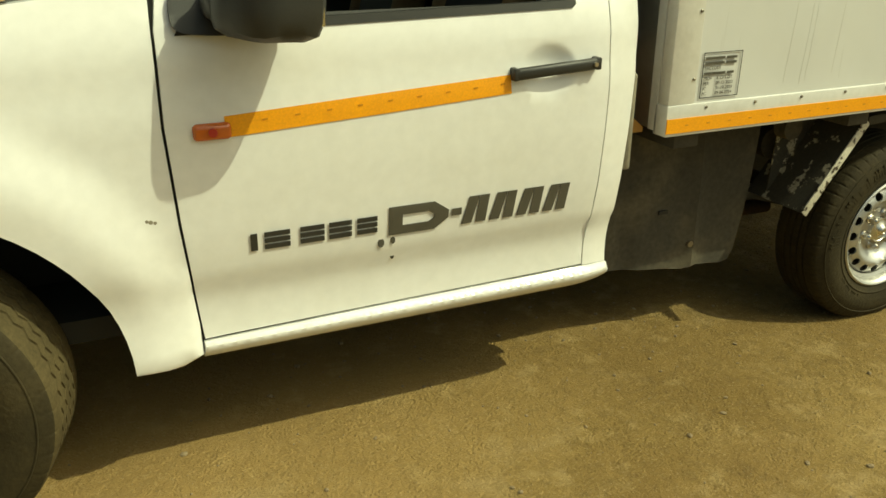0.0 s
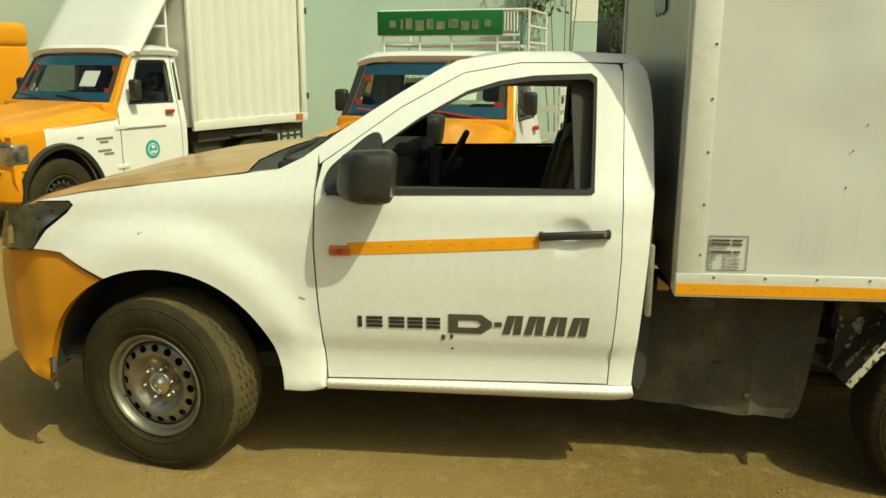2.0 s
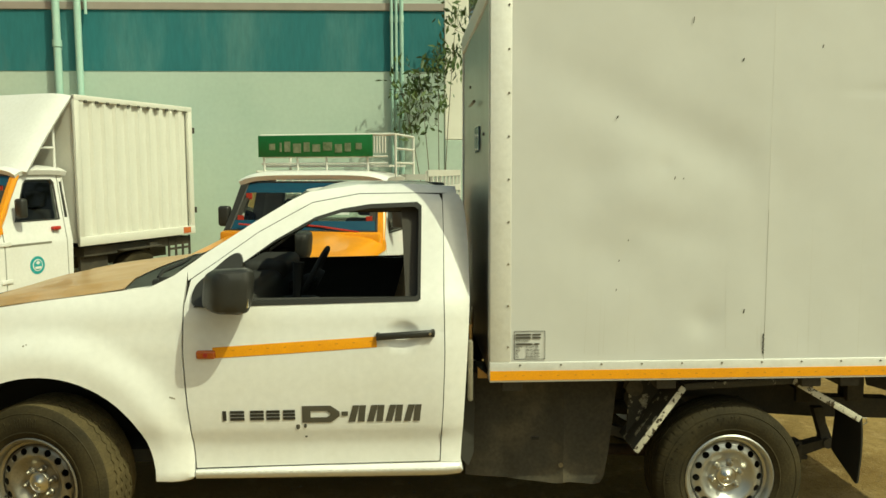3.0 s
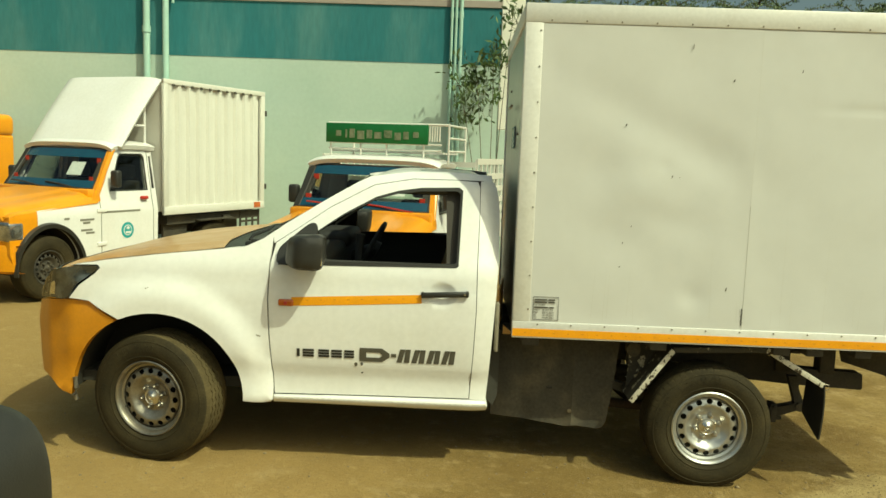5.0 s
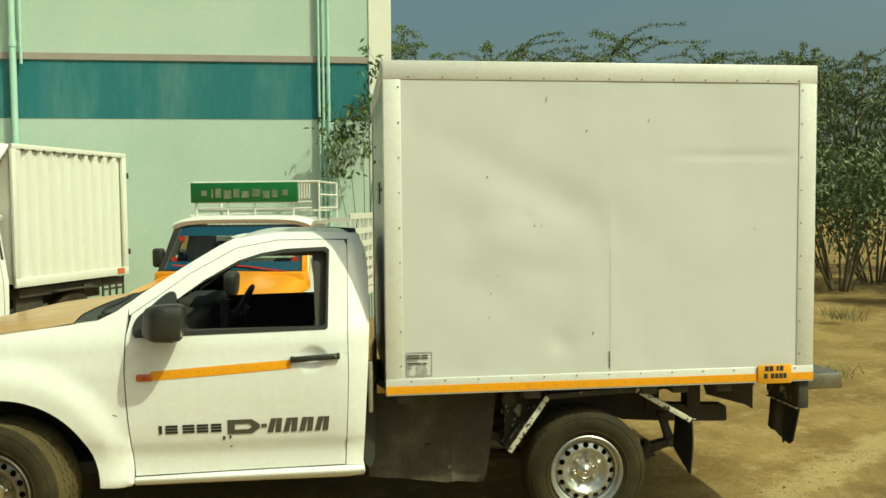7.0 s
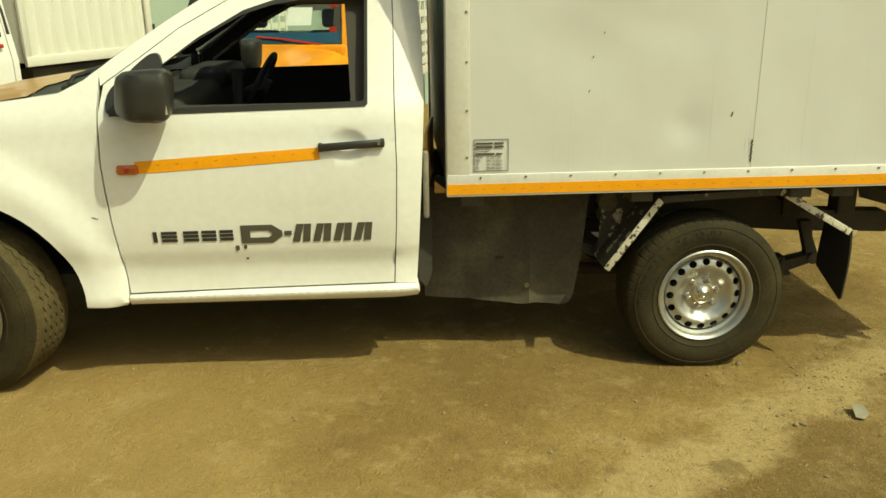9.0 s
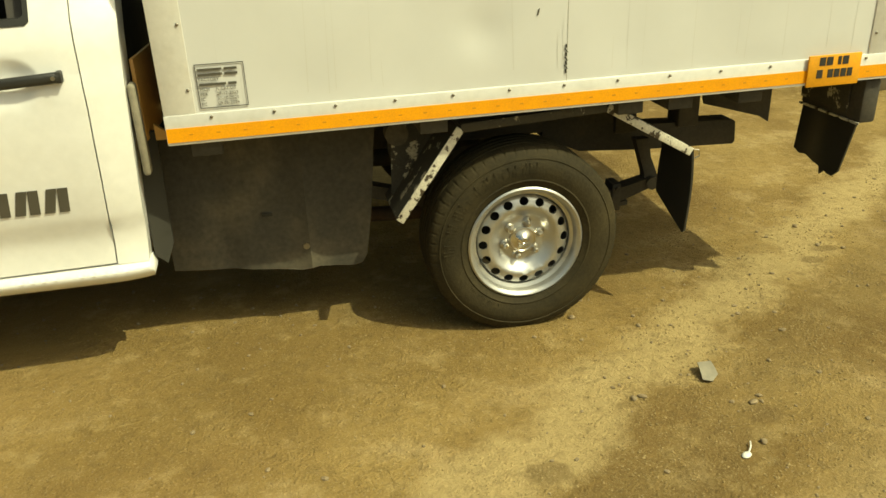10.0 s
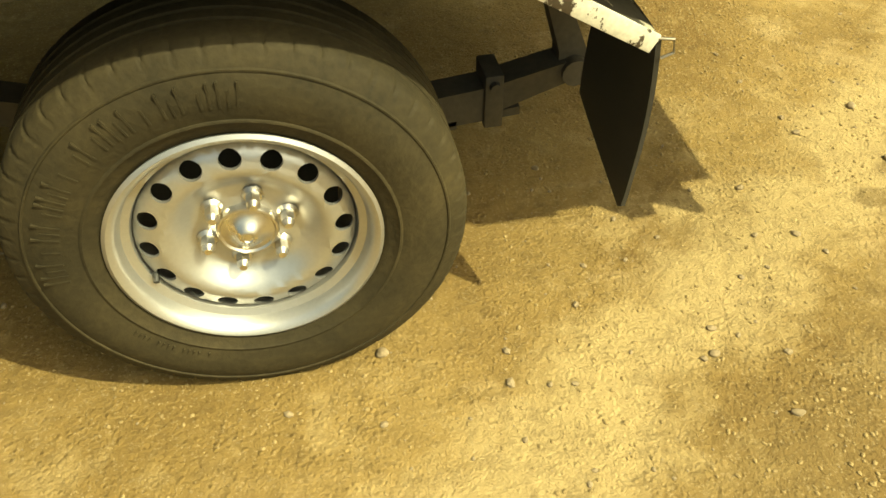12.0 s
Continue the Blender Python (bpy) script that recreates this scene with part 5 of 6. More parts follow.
    part("rear_corner_cover", sheet(smooth_line([(1.872, 0.80), (1.872, 0.40), (1.905, 0.36), (1.93, 0.42), (1.94, 0.80)], 0.04, True), lambda x, z: Vector((x, 0.12 + 0.5 * (x - 1.87), z)), thick=0.02), "gap", truck)
    # folded mudguard over the rear wheel
    path = [(2.674, 0.434), (2.893, 0.735), (3.400, 0.757), (3.724, 0.568)]
    for i, (a, b) in enumerate(zip(path, path[1:])):
        L = math.hypot(b[0] - a[0], b[1] - a[1])
        ang = math.degrees(math.atan2(b[1] - a[1], b[0] - a[0]))
        part("mudguard_edge", move(box(0, L, 0, 0.006, -0.012, 0.018, 0.002), pose(a[0], 0.068, a[1], 0, -ang, 0)), "chipped" if i != 1 else "chipped_dark", truck, "mudguard edge with chipped white paint")
        part("mudguard_sheet", move(box(0, L, 0.007, 0.26 if i == 0 else 0.42, 0.010, 0.015), pose(a[0], 0.068, a[1], 0, -ang, 0)), "chipped_dark" if i != 1 else "chassis", truck, "rusty sheet metal mudguard")
    part("mudguard_gusset", sheet(smooth_line([(2.674, 0.440), (2.888, 0.732), (2.69, 0.732)], 0.05, True), lambda x, z: Vector((x, 0.25, z)), thick=0.005), "chipped_dark", truck)

    def flap(x, y0, y1, z0, z1, lean):
        def place(y, z):
            k = (z1 - z) / (z1 - z0)
            return Vector((x + lean * k + 0.012 * math.sin(9 * y + 3 * k), y, z + (0.016 * noise.noise(Vector((y * 22, 0.3, 2))) if k > 0.97 else 0)))
        return sheet(smooth_line([(y0, z1), (y0, z0 + 0.008), (y0 + 0.010, z0), (y0 + 0.05, z0 + 0.025), (y1, z0 + 0.10), (y1, z1)], 0.03, True), place)

    fl = flap(3.728, 0.072, 0.29, 0.251, 0.575, 0.008)
    part("mud_flap", solid(fl, 0.008), "black", truck, "black rubber mud flap")
    part("mud_flap", solid(flip(flap(3.728, 0.072, 0.29, 0.251, 0.575, 0.008)), 0.008), "black", truck, "black rubber mud flap")
    part("flap_wire", tube([(3.728, 0.07, 0.580), (3.752, 0.068, 0.577), (3.756, 0.068, 0.555), (3.738, 0.07, 0.547)], 0.0025, 6), "steel_dull", truck)
    for far in (False, True):
        f = flip if far else (lambda b: b)
        part("lamp_bracket", f(box(4.345, 4.412, 0.02, 0.36, 0.625, 0.785, 0.012)), "chassis", truck, "dark tail lamp bracket")
        part("bracket_edge", f(box(4.338, 4.346, 0.02, 0.36, 0.622, 0.630)), "chipped", truck)
        part("bracket_plate", f(box(4.333, 4.341, 0.08, 0.35, 0.655, 0.775, 0.004)), "chipped_dark", truck, "rust-stained bracket plate")
        torn = sheet(smooth_line([(0.40, 0.64), (0.405, 0.425), (0.37, 0.410), (0.33, 0.418), (0.26, 0.408), (0.22, 0.404), (0.21, 0.375), (0.19, 0.395), (0.15, 0.385), (0.125, 0.41), (0.09, 0.60), (0.09, 0.64)], 0.03, True), lambda y, z: Vector((4.390 - 0.06 * (0.64 - z) + 0.008 * math.sin(22 * y), y - 0.005, z)))
        part("rear_flap", solid(f(torn), 0.008), "black", truck, "torn black rubber flap")
    part("rear_bumper", box(4.398, 4.650, 0.075, 1.76, 0.722, 0.812, 0.006), "steel_dull", truck, "grey steel rear bumper beam")
    part("carrier_hanger", box(4.05, 4.39, 0.60, 0.615, 0.63, 0.79, 0.004), "chassis", truck)
    part("spare_carrier", sheet(smooth_line([(0, 0), (0.42, 0), (0.42, -0.17), (0.36, -0.14), (0.02, -0.06)], 0.05, True), lambda u, v: Vector((4.05 + u * 0.80, 0.60 + u * 0.03, 0.645 + v)), thick=0.01), "chassis", truck)
    part("front_bracket", tube([(-0.44, 0.02, 0.46), (-0.43, 0.018, 0.40), (-0.44, 0.015, 0.36), (-0.43, 0.02, 0.33)], 0.014, 8), "steel_dull", truck, "bare metal bumper bracket")
    part("wood_block", flat_shape([(1.945, 0.785), (1.945, 0.835), (1.988, 0.80), (1.988, 0.785)], 0.12, 0.02), "hood", truck, "tan wooden packing block")
    part("back_board", move(box(0, 0.482, 0, 0.012, 0.78, 1.03, 0.003), pose(1.919, 0.12, 0, 0, 0, 84.5)), "hood", truck, "tan plywood board between cab and box")
    part("wedge", flat_shape([(2.39, 0.755), (2.47, 0.79), (2.47, 0.755)], 0.30, 0.02), "hood", truck, "tan wooden wedge")
    part("brake_hose", tube(curve([(3.40, 0.40, 0.70), (3.55, 0.40, 0.66), (3.70, 0.40, 0.69), (3.80, 0.40, 0.74)], 4), 0.008, 6), "black", truck)


under_truck()


# ---------- the other parked pickups ----------
def country_pickup(name, label, m, pillar, wiper="black", lift=0.0):
    """A square-nosed pickup cab. x runs from the front axle to the rear, the body is 1.66 wide, z up."""
    t = thing(name, label, "truck", m)
    H = 0.83

    def side(x, z):
        return Vector((x, -H + lerp_table(z, [0.3, 0.45, 0.9, 1.0, 1.65], [0.03, 0.0, 0.0, 0.02, 0.13]), z))

    def mirror_y(bm, s):
        if s > 0:
            for v in bm.verts:
                v.co.y = -v.co.y
        return bm

    arch = [(0.0 + 0.43 * math.cos(radians(a)), 0.36 + 0.43 * math.sin(radians(a))) for a in steps(4, 176, 18)]
    for s in (-1, 1):
        rear = sheet(smooth_line([(0.72, 0.36)] + [p for p in arch if p[0] > -0.14] + [(-0.145, 0.765), (-0.145, 0.955), (0.30, 0.985), (0.72, 1.03)], 0.04, True), side, thick=0.05)
        part("fender", mirror_y(rear, s), "white", t)
        front = sheet(smooth_line([(-0.147, 0.945), (-0.147, 0.765)] + [p for p in arch if p[0] < -0.15] + [(-0.48, 0.42), (-0.58, 0.55), (-0.58, 0.90)], 0.04, True), side, thick=0.05)
        part("fender_front", mirror_y(front, s), "orange", t, "orange front of the fender")
        flare = bmesh.new()
        rows = []
        for a in steps(-6, 186, 30):
            c, q = math.cos(radians(a)), math.sin(radians(a))
            rows.append([flare.verts.new((r * c, y, 0.36 + r * q)) for r, y in ((0.425, -H + 0.02), (0.425, -H - 0.045), (0.465, -H - 0.05), (0.475, -H + 0.005))])
        for a, b in zip(rows, rows[1:]):
            for i in range(3):
                flare.faces.new((a[i], a[i + 1], b[i + 1], b[i]))
        part("wheel_flare", mirror_y(flare, s), "black", t, "grey-black plastic wheel flare")
        well = bmesh.new()
        rows = [[well.verts.new((0.435 * math.cos(radians(a)), y, 0.36 + 0.435 * math.sin(radians(a)))) for y in (-H + 0.03, -H + 0.35)] for a in steps(-5, 185, 20)]
        for a, b in zip(rows, rows[1:]):
            well.faces.new((a[0], a[1], b[1], b[0]))
        well.faces.new([r[1] for r in rows])
        part("wheel_well", mirror_y(well, s), "gap", t)
        outline = [(0.735, 1.08), (0.735, 0.45), (0.80, 0.40), (1.52, 0.40), (1.56, 0.45), (1.56, 1.63), (1.12, 1.63), (1.03, 1.60), (0.82, 1.22)]
        hole = [(0.915, 1.15), (1.10, 1.53), (1.15, 1.565), (1.47, 1.565), (1.50, 1.53), (1.50, 1.15)]
        door = part("door", mirror_y(sheet(smooth_line(outline, 0.05, True), side, [smooth_line(hole, 0.05, True)], thick=0.05), s), "white", t)
        seal = sheet(smooth_line([(0.90, 1.14), (1.09, 1.54), (1.14, 1.578), (1.48, 1.578), (1.513, 1.54), (1.513, 1.14)], 0.05, True), lambda x, z: side(x, z) + Vector((0, -0.004, 0)), [smooth_line(hole, 0.05, True)], thick=0.02, step=0.5)
        part("window_seal", mirror_y(seal, s), "black", door)
        pane = part("window_pane", mirror_y(sheet(hole, lambda x, z: side(x, z) + Vector((0, 0.02, 0)), step=0.3), s), "glass_dark", door)
        pane.visible_shadow = False
        part("door_handle", mirror_y(box(1.36, 1.47, -H - 0.018, -H + 0.022, 1.03, 1.07, 0.008), s), "red", door, "red-brown door handle")
        part("door_stripe", mirror_y(box(0.78, 1.34, -H - 0.003, -H + 0.002, 0.89, 0.91), s), "grey_ink", door)
        for z in (0.55, 0.90):
            part("hinge", mirror_y(box(0.66, 0.80, -H - 0.014, -H + 0.004, z, z + 0.045, 0.006), s), "white", door, "bolted white door hinge")
        quarter = sheet(smooth_line([(1.575, 1.65), (1.575, 0.40), (1.635, 0.40), (1.65, 1.0), (1.65, 1.65)], 0.05, True), side, [[(1.588, 1.16), (1.592, 1.55), (1.63, 1.55), (1.635, 1.16)]], thick=0.05)
        part("rear_quarter", mirror_y(quarter, s), "white", t)
        part("quarter_pane", mirror_y(sheet([(1.588, 1.16), (1.592, 1.55), (1.63, 1.55), (1.635, 1.16)], lambda x, z: side(x, z) + Vector((0, 0.01, 0)), step=0.3), s), "black", t)
        # far pillar and its cover get the near-black seal colour as painted shade
        part("front_pillar", mirror_y(tube([(0.66, -H + 0.045, 1.0), (0.70, -H + 0.05, 1.10), (1.03, -H + 0.115, 1.63)], 0.026, 8), s), pillar if s < 0 else "seal", t, "painted windscreen pillar")
        cover = mirror_y(sheet(smooth_line([(0.58, 1.0), (0.735, 1.03), (0.735, 1.11), (0.82, 1.235), (1.03, 1.615), (1.015, 1.63), (0.97, 1.59)], 0.05, True), lambda x, z: side(x, z) + Vector((0, -0.006, 0)), thick=0.05), s)
        part("pillar_cover", cover, pillar if s < 0 else "seal", t)
        arm = tube([(0.0, 0.0, 0.0), (-0.02, -0.09, 0.02)], 0.012, 8)
        mir = part("wing_mirror", mirror_y(move(arm, pose(0.93, -H + 0.04, 1.18)), s), "black", t, "black wing mirror")
        part("mirror_housing", mirror_y(move(box(-0.045, 0.045, -0.12, 0.0, -0.02, 0.18, 0.03, seg=3), pose(0.91, -H + 0.01, 1.21)), s), "black", mir)
        lampx = -0.585
        hl = part("headlight", mirror_y(box(lampx - 0.03, lampx + 0.27, -0.838, -0.50, 0.68, 0.86, 0.035, seg=3), s), "lamp_clear", t, "clear rectangular headlight")
        part("lamp_reflector", mirror_y(rod((lampx - 0.034, -0.62, 0.755), (lampx - 0.028, -0.62, 0.755), 0.062, 20), s), "chrome", hl)
        part("lamp_surround", mirror_y(box(lampx + 0.01, lampx + 0.07, -0.828, -0.46, 0.62, 0.915, 0.02), s), "orange", t)
        part("fog_lamp", mirror_y(rod((-0.765, -0.60, 0.50), (-0.70, -0.60, 0.50), 0.055, 20), s), "gap", t, "dark round fog lamp hole")
        part("bumper_sticker", mirror_y(move(box(-0.003, 0.003, -0.09, 0.09, -0.018, 0.018), pose(-0.735, -0.63, 0.625, 0, 0, 10)), s), "green", t, "green and red strip sticker")
        part("bumper_sticker", mirror_y(move(box(-0.003, 0.003, -0.05, 0.05, -0.014, 0.014), pose(-0.742, -0.60, 0.60, 0, 0, 10)), s), "red", t)
        wheel(t, m @ pose(0.0, s * (H - 0.11), 0.36, 0, 0, 0 if s < 0 else 180), 0.36, 0.19, 0.21, "plain", "chassis")
        wheel(t, m @ pose(2.76, s * (H - 0.11), 0.36, 0, 0, 0 if s < 0 else 180), 0.36, 0.19, 0.21, "plain", "chassis")
    bump = bmesh.new()
    rows = []
    for v in steps(-1, 1, 24):
        a = abs(v)
        x = -0.76 + 0.30 * a ** 6
        rows.append([bump.verts.new((x + dx, v * 0.85, z)) for dx, z in ((0.14, 0.34), (0.02, 0.37), (0.0, 0.46), (0.0, 0.60), (0.03, 0.645), (0.20, 0.655))])
    for a, b in zip(rows, rows[1:]):
        for i in range(5):
            bump.faces.new((a[i], a[i + 1], b[i + 1], b[i]))
    part("bumper", bump, "orange", t, "orange wrap-round bumper")
    part("number_plate", box(-0.775, -0.764, -0.26, 0.26, 0.47, 0.58, 0.004), "plate", t, "orange number plate")
    for i in range(8):
        part("plate_bar", box(-0.779, -0.774, -0.22 + i * 0.056, -0.18 + i * 0.056, 0.495, 0.555), "ink", t, smooth=False)
    part("lower_intake", box(-0.772, -0.72, -0.40, 0.40, 0.385, 0.445, 0.01), "gap", t)
    grille = part("grille", box(-0.60, -0.55, -0.46, 0.46, 0.65, 0.93, 0.03, seg=3), "white", t, "white upright-slotted grille")
    for i in range(7):
        y = -0.36 + i * 0.12
        part("grille_slot", box(-0.612, -0.58, y - 0.035, y + 0.035, 0.69, 0.90, 0.014), "gap", grille)

    def hood(u, v):
        a = abs(v)
        x = -0.60 + 1.22 * u
        z = 0.965 + 0.155 * u + 0.03 * (1 - a ** 4) - 0.05 * max(0, 1 - u * 9) ** 2 + 0.022 * (1 / (1 + math.exp(-(0.55 - a) * 40)))
        return Vector((x, v * (0.74 + 0.05 * u), z - 0.05 * a ** 14))
    part("hood", grid(steps(0, 1, 20), steps(-1, 1, 40), hood), "orange", t, "orange ridged hood")
    for s in (-1, 1):
        skirt = grid(steps(0, 1, 14), steps(0, 1, 3), lambda u, w: Vector((hood(u, 1).x + 0.08 * w * u, s * (0.74 + 0.05 * u) * (1 - w) + s * 0.822 * w, (hood(u, 1).z + 0.004) * (1 - w) + (0.905 + 0.105 * u) * w + 0.012 * math.sin(math.pi * w))))
        part("hood_side", skirt, "orange", t)
    part("scuttle", box(0.58, 0.76, -0.78, 0.78, 1.0, 1.168, 0.03), "orange", t)

    def screen(u, v):
        return Vector((0.70 + 0.32 * u - 0.05 * (1 - v * v), v * (0.725 - 0.06 * u), 1.17 + 0.45 * u))
    ws = part("windscreen", grid(steps(0, 1, 6), steps(-1, 1, 14), screen), "glass", t, "clear windscreen with teal film strips")
    ws.visible_shadow = False
    part("film_top", grid(steps(0.77, 1.0, 3), steps(-1, 1, 14), lambda u, v: screen(u, v) + Vector((-0.006, 0, 0.003))), "teal_film", ws, "teal film strip")
    part("film_bottom", grid(steps(0.0, 0.20, 3), steps(-1, 1, 14), lambda u, v: screen(u, v) + Vector((-0.006, 0, 0.003))), "teal_film", ws, "teal film strip")
    for s in (-1, 1):
        part("side_film", grid(steps(0.2, 0.77, 4), [s * 0.90, s * 1.0], lambda u, v: screen(u, v) + Vector((-0.005, 0, 0.003))), "gap", ws)
        for u in (0.24, 0.70):
            part("screen_sticker", move(box(-0.003, 0.003, -0.03, 0.03, -0.03, 0.03), Matrix.Translation(screen(u, s * 0.9) + Vector((-0.012, 0, 0)))), "red", ws)
        part("screen_rubber", tube([screen(u, s * 1.0) + Vector((-0.006, 0, 0)) for u in steps(0, 1, 6)], 0.012, 6), "black", ws)
        part("wiper", tube([(0.62, s * 0.30 - 0.28, 1.17), (0.66, s * 0.30 + 0.10, 1.215), (0.67, s * 0.30 + 0.32, 1.23)], 0.009, 6), wiper, t)
    part("screen_rubber", tube([screen(1.0, v) + Vector((-0.004, 0, 0)) for v in steps(-1, 1, 10)], 0.012, 6), "black", ws)
    part("screen_rubber", tube([screen(0.0, v) + Vector((-0.004, 0, 0)) for v in steps(-1, 1, 10)], 0.012, 6), "black", ws)
    part("notice_paper", grid(steps(0.33, 0.66, 2), steps(-0.62, -0.30, 2), lambda u, v: screen(u, v) + Vector((0.01, 0, 0))), "paper", ws, "white paper notice behind the windscreen")

    def roof(u, v):
        a = abs(v)
        return Vector((0.985 + 0.69 * u, v * 0.735, 1.642 + 0.032 * (1 - a ** 4) + 0.015 * math.sin(math.pi * u) - 0.03 * a ** 10 - 0.03 * max(0, 1 - u * 8) ** 2))
    rf = grid(steps(0, 1, 14), steps(-1, 1, 24), roof)
    part("roof", solid(rf, -0.05), "white", t)
    back = sheet([(-0.78, 0.40), (0.78, 0.40), (0.72, 1.62), (-0.72, 1.62)], lambda y, z: Vector((1.64, y, z)), [[(-0.58, 1.16), (0.58, 1.16), (0.54, 1.54), (-0.54, 1.54)]], step=0.2)
    part("cab_back", solid(back, 0.012), "white", t)
    part("rear_pane", box(1.628, 1.632, -0.58, 0.58, 1.16, 1.54), "glass", t).visible_shadow = False
    part("cab_floor", box(0.60, 1.63, -0.78, 0.78, 0.36, 0.42), "gap", t)
    part("dashboard", box(0.72, 0.98, -0.74, 0.74, 0.75, 1.06, 0.04), "dash", t)
    ring = tube([(0.18 * math.cos(a), 0.18 * math.sin(a), 0) for a in steps(0, 2 * math.pi, 24)], 0.014, 7)
    part("steering_wheel", move(ring, pose(1.05, 0.36, 1.10, 0, -55, 0)), "dash", t)
    for y in (-0.40, 0.40):
        part("seat", box(1.20, 1.60, y - 0.26, y + 0.26, 0.45, 0.75, 0.05), "seat", t)
        part("backrest", box(1.47, 1.60, y - 0.25, y + 0.25, 0.72, 1.25, 0.05, seg=3), "seat", t)
        part("headrest", box(1.50, 1.60, y - 0.12, y + 0.12, 1.27, 1.44, 0.04, seg=3), "seat", t)
    for y in (-0.42, 0.34):
        part("chassis_rail", box(-0.4, 3.75, y, y + 0.08, 0.55, 0.70), "chassis", t)
    part("axle", rod((2.76, -0.7, 0.36), (2.76, 0.7, 0.36), 0.05, 12), "chassis", t)
    part("front_axle", rod((0.0, -0.7, 0.36), (0.0, 0.7, 0.36), 0.05, 12), "chassis", t)
    part("engine", box(-0.5, 0.6, -0.45, 0.45, 0.40, 0.88), "gap", t)
    # the short nose and the height of the cab
    for ob in t.children_recursive:
        if ob.type != "MESH" or ob.parent.name.startswith("wheel"):
            continue
        for v in ob.data.vertices:
            if v.co.x < -0.43:
                v.co.x = -0.43 + (v.co.x + 0.43) * 0.40
            k = min(1.0, max(0.0, (v.co.z - 0.62) / 0.30))
            v.co.z += lift * (k + 0.4 * max(0.0, v.co.z - 1.3) / 0.3)
    return t


def box_pickup():
    m = pose(-2.97 - 0.72 * math.sin(radians(67.5)), 4.46 + 0.72 * math.cos(radians(67.5)), 0, 0, 0, 67.5)
    t = country_pickup("box_pickup", "orange and white pickup with cream corrugated cargo box", m, "orange", lift=0.05)
    X0, X1, W, Z0, Z1 = 1.72, 3.84, 0.86, 0.90, 2.605
    c = part("cargo_box", box(X0 + 0.02, X1 - 0.02, -W + 0.06, W - 0.06, Z0, Z1 - 0.01), "white_old", t, "cream corrugated metal cargo box", smooth=False)
    for s in (-1, 1):
        wall = bmesh.new()
        xs = steps(X0 + 0.07, X1 - 0.09, 20)
        line = []
        for i, (a, b) in enumerate(zip(xs, xs[1:])):
            d = 0.040 if i % 2 else 0.0
            line += [(a + 0.014, W - d), (b - 0.014, W - d)]
        rows = [[wall.verts.new((x, s * y, z)) for z in (Z0 + 0.06, Z1 - 0.05)] for x, y in line]
        for a, b in zip(rows, rows[1:]):
            wall.faces.new((a[0], a[1], b[1], b[0]))
        part("corrugated_side", wall, "white_old", c, "corrugated side wall", smooth=False)
        for x0, x1 in ((X0, X0 + 0.075), (X1 - 0.09, X1))[(s > 0):]:
            part("corner_post", box(x0, x1, *sorted((s * (W - 0.035), s * (W + 0.010))), Z0 - 0.02, Z1, 0.006), "white_old", c)
        part("top_rail", box(X0 + (0.12 if s > 0 else 0.0), X1, *sorted((s * (W - 0.030), s * (W + 0.012))), Z1 - 0.06, Z1 + 0.004, 0.006), "white_old", c)
        part("bottom_rail", box(X0, X1, *sorted((s * (W - 0.030), s * (W + 0.012))), Z0 - 0.04, Z0 + 0.07, 0.006), "white_old", c)
        for i in range(10):
            x = X0 + 0.17 + i * 0.178
            part("vent", move(box(-0.024, 0.024, -0.006, 0.006, -0.014, 0.014), pose(x, s * (W + 0.012), Z1 - 0.066, 20 * s, 0, 0)), "shield", c, "small dark vent slot")
        part("reflector_patch", box(X1 - 0.26, X1 - 0.11, s * (W + 0.015) - 0.002, s * (W + 0.015) + 0.003, Z0 - 0.02, Z0 + 0.06), "amber", c, "orange reflector patch")
        part("door_hinge", box(X1 - 0.005, X1 + 0.02, s * W - 0.03, s * W + 0.022, 2.25, 2.33), "chassis", c)
        part("door_hinge", box(X1 - 0.005, X1 + 0.02, s * W - 0.03, s * W + 0.022, 1.15, 1.23), "chassis", c)
        part("under_guard", box(X1 - 0.48, X1 - 0.02, s * 0.78 - 0.01, s * 0.78 + 0.01, 0.78, 0.815), "chassis", t)
        part("under_guard", box(X1 - 0.48, X1 - 0.02, s * 0.78 - 0.01, s * 0.78 + 0.01, 0.66, 0.69), "chassis", t)
        for k in range(4):
            part("guard_post", box(X1 - 0.48 + k * 0.145, X1 - 0.45 + k * 0.145, s * 0.78 - 0.01, s * 0.78 + 0.01, 0.56, 0.84), "chassis", t)
        part("rear_mudguard", box(2.40, 3.12, s * 0.76 - 0.12, s * 0.76 + 0.04, 0.745, 0.765, 0.004), "chassis", t)
        part("side_skirt", box(1.86, 2.30, s * 0.70 - 0.02, s * 0.70 + 0.02, 0.42, 0.84), "chassis", t)
        part("lamp_box", box(2.95, 3.10, s * 0.80 - 0.02, s * 0.80 + 0.02, 0.70, 0.80), "shield", t)
    part("floor_frame", box(1.86, 3.80, -0.78, 0.78, 0.72, 0.83), "chassis", t)

    def deflector(u, v):
        a = abs(v)
        x = 1.00 + 0.66 * u + 0.08 * a ** 6
        return Vector((x, v * (0.80 + 0.02 * u), 1.78 + 0.87 * u - 0.10 * (u - 0.5) ** 2 - 0.03 * a ** 8))
    part("air_deflector", solid(grid(steps(0, 1, 14), steps(-1, 1, 24), deflector), 0.03), "white", t, "white sloping air deflector on the cab")
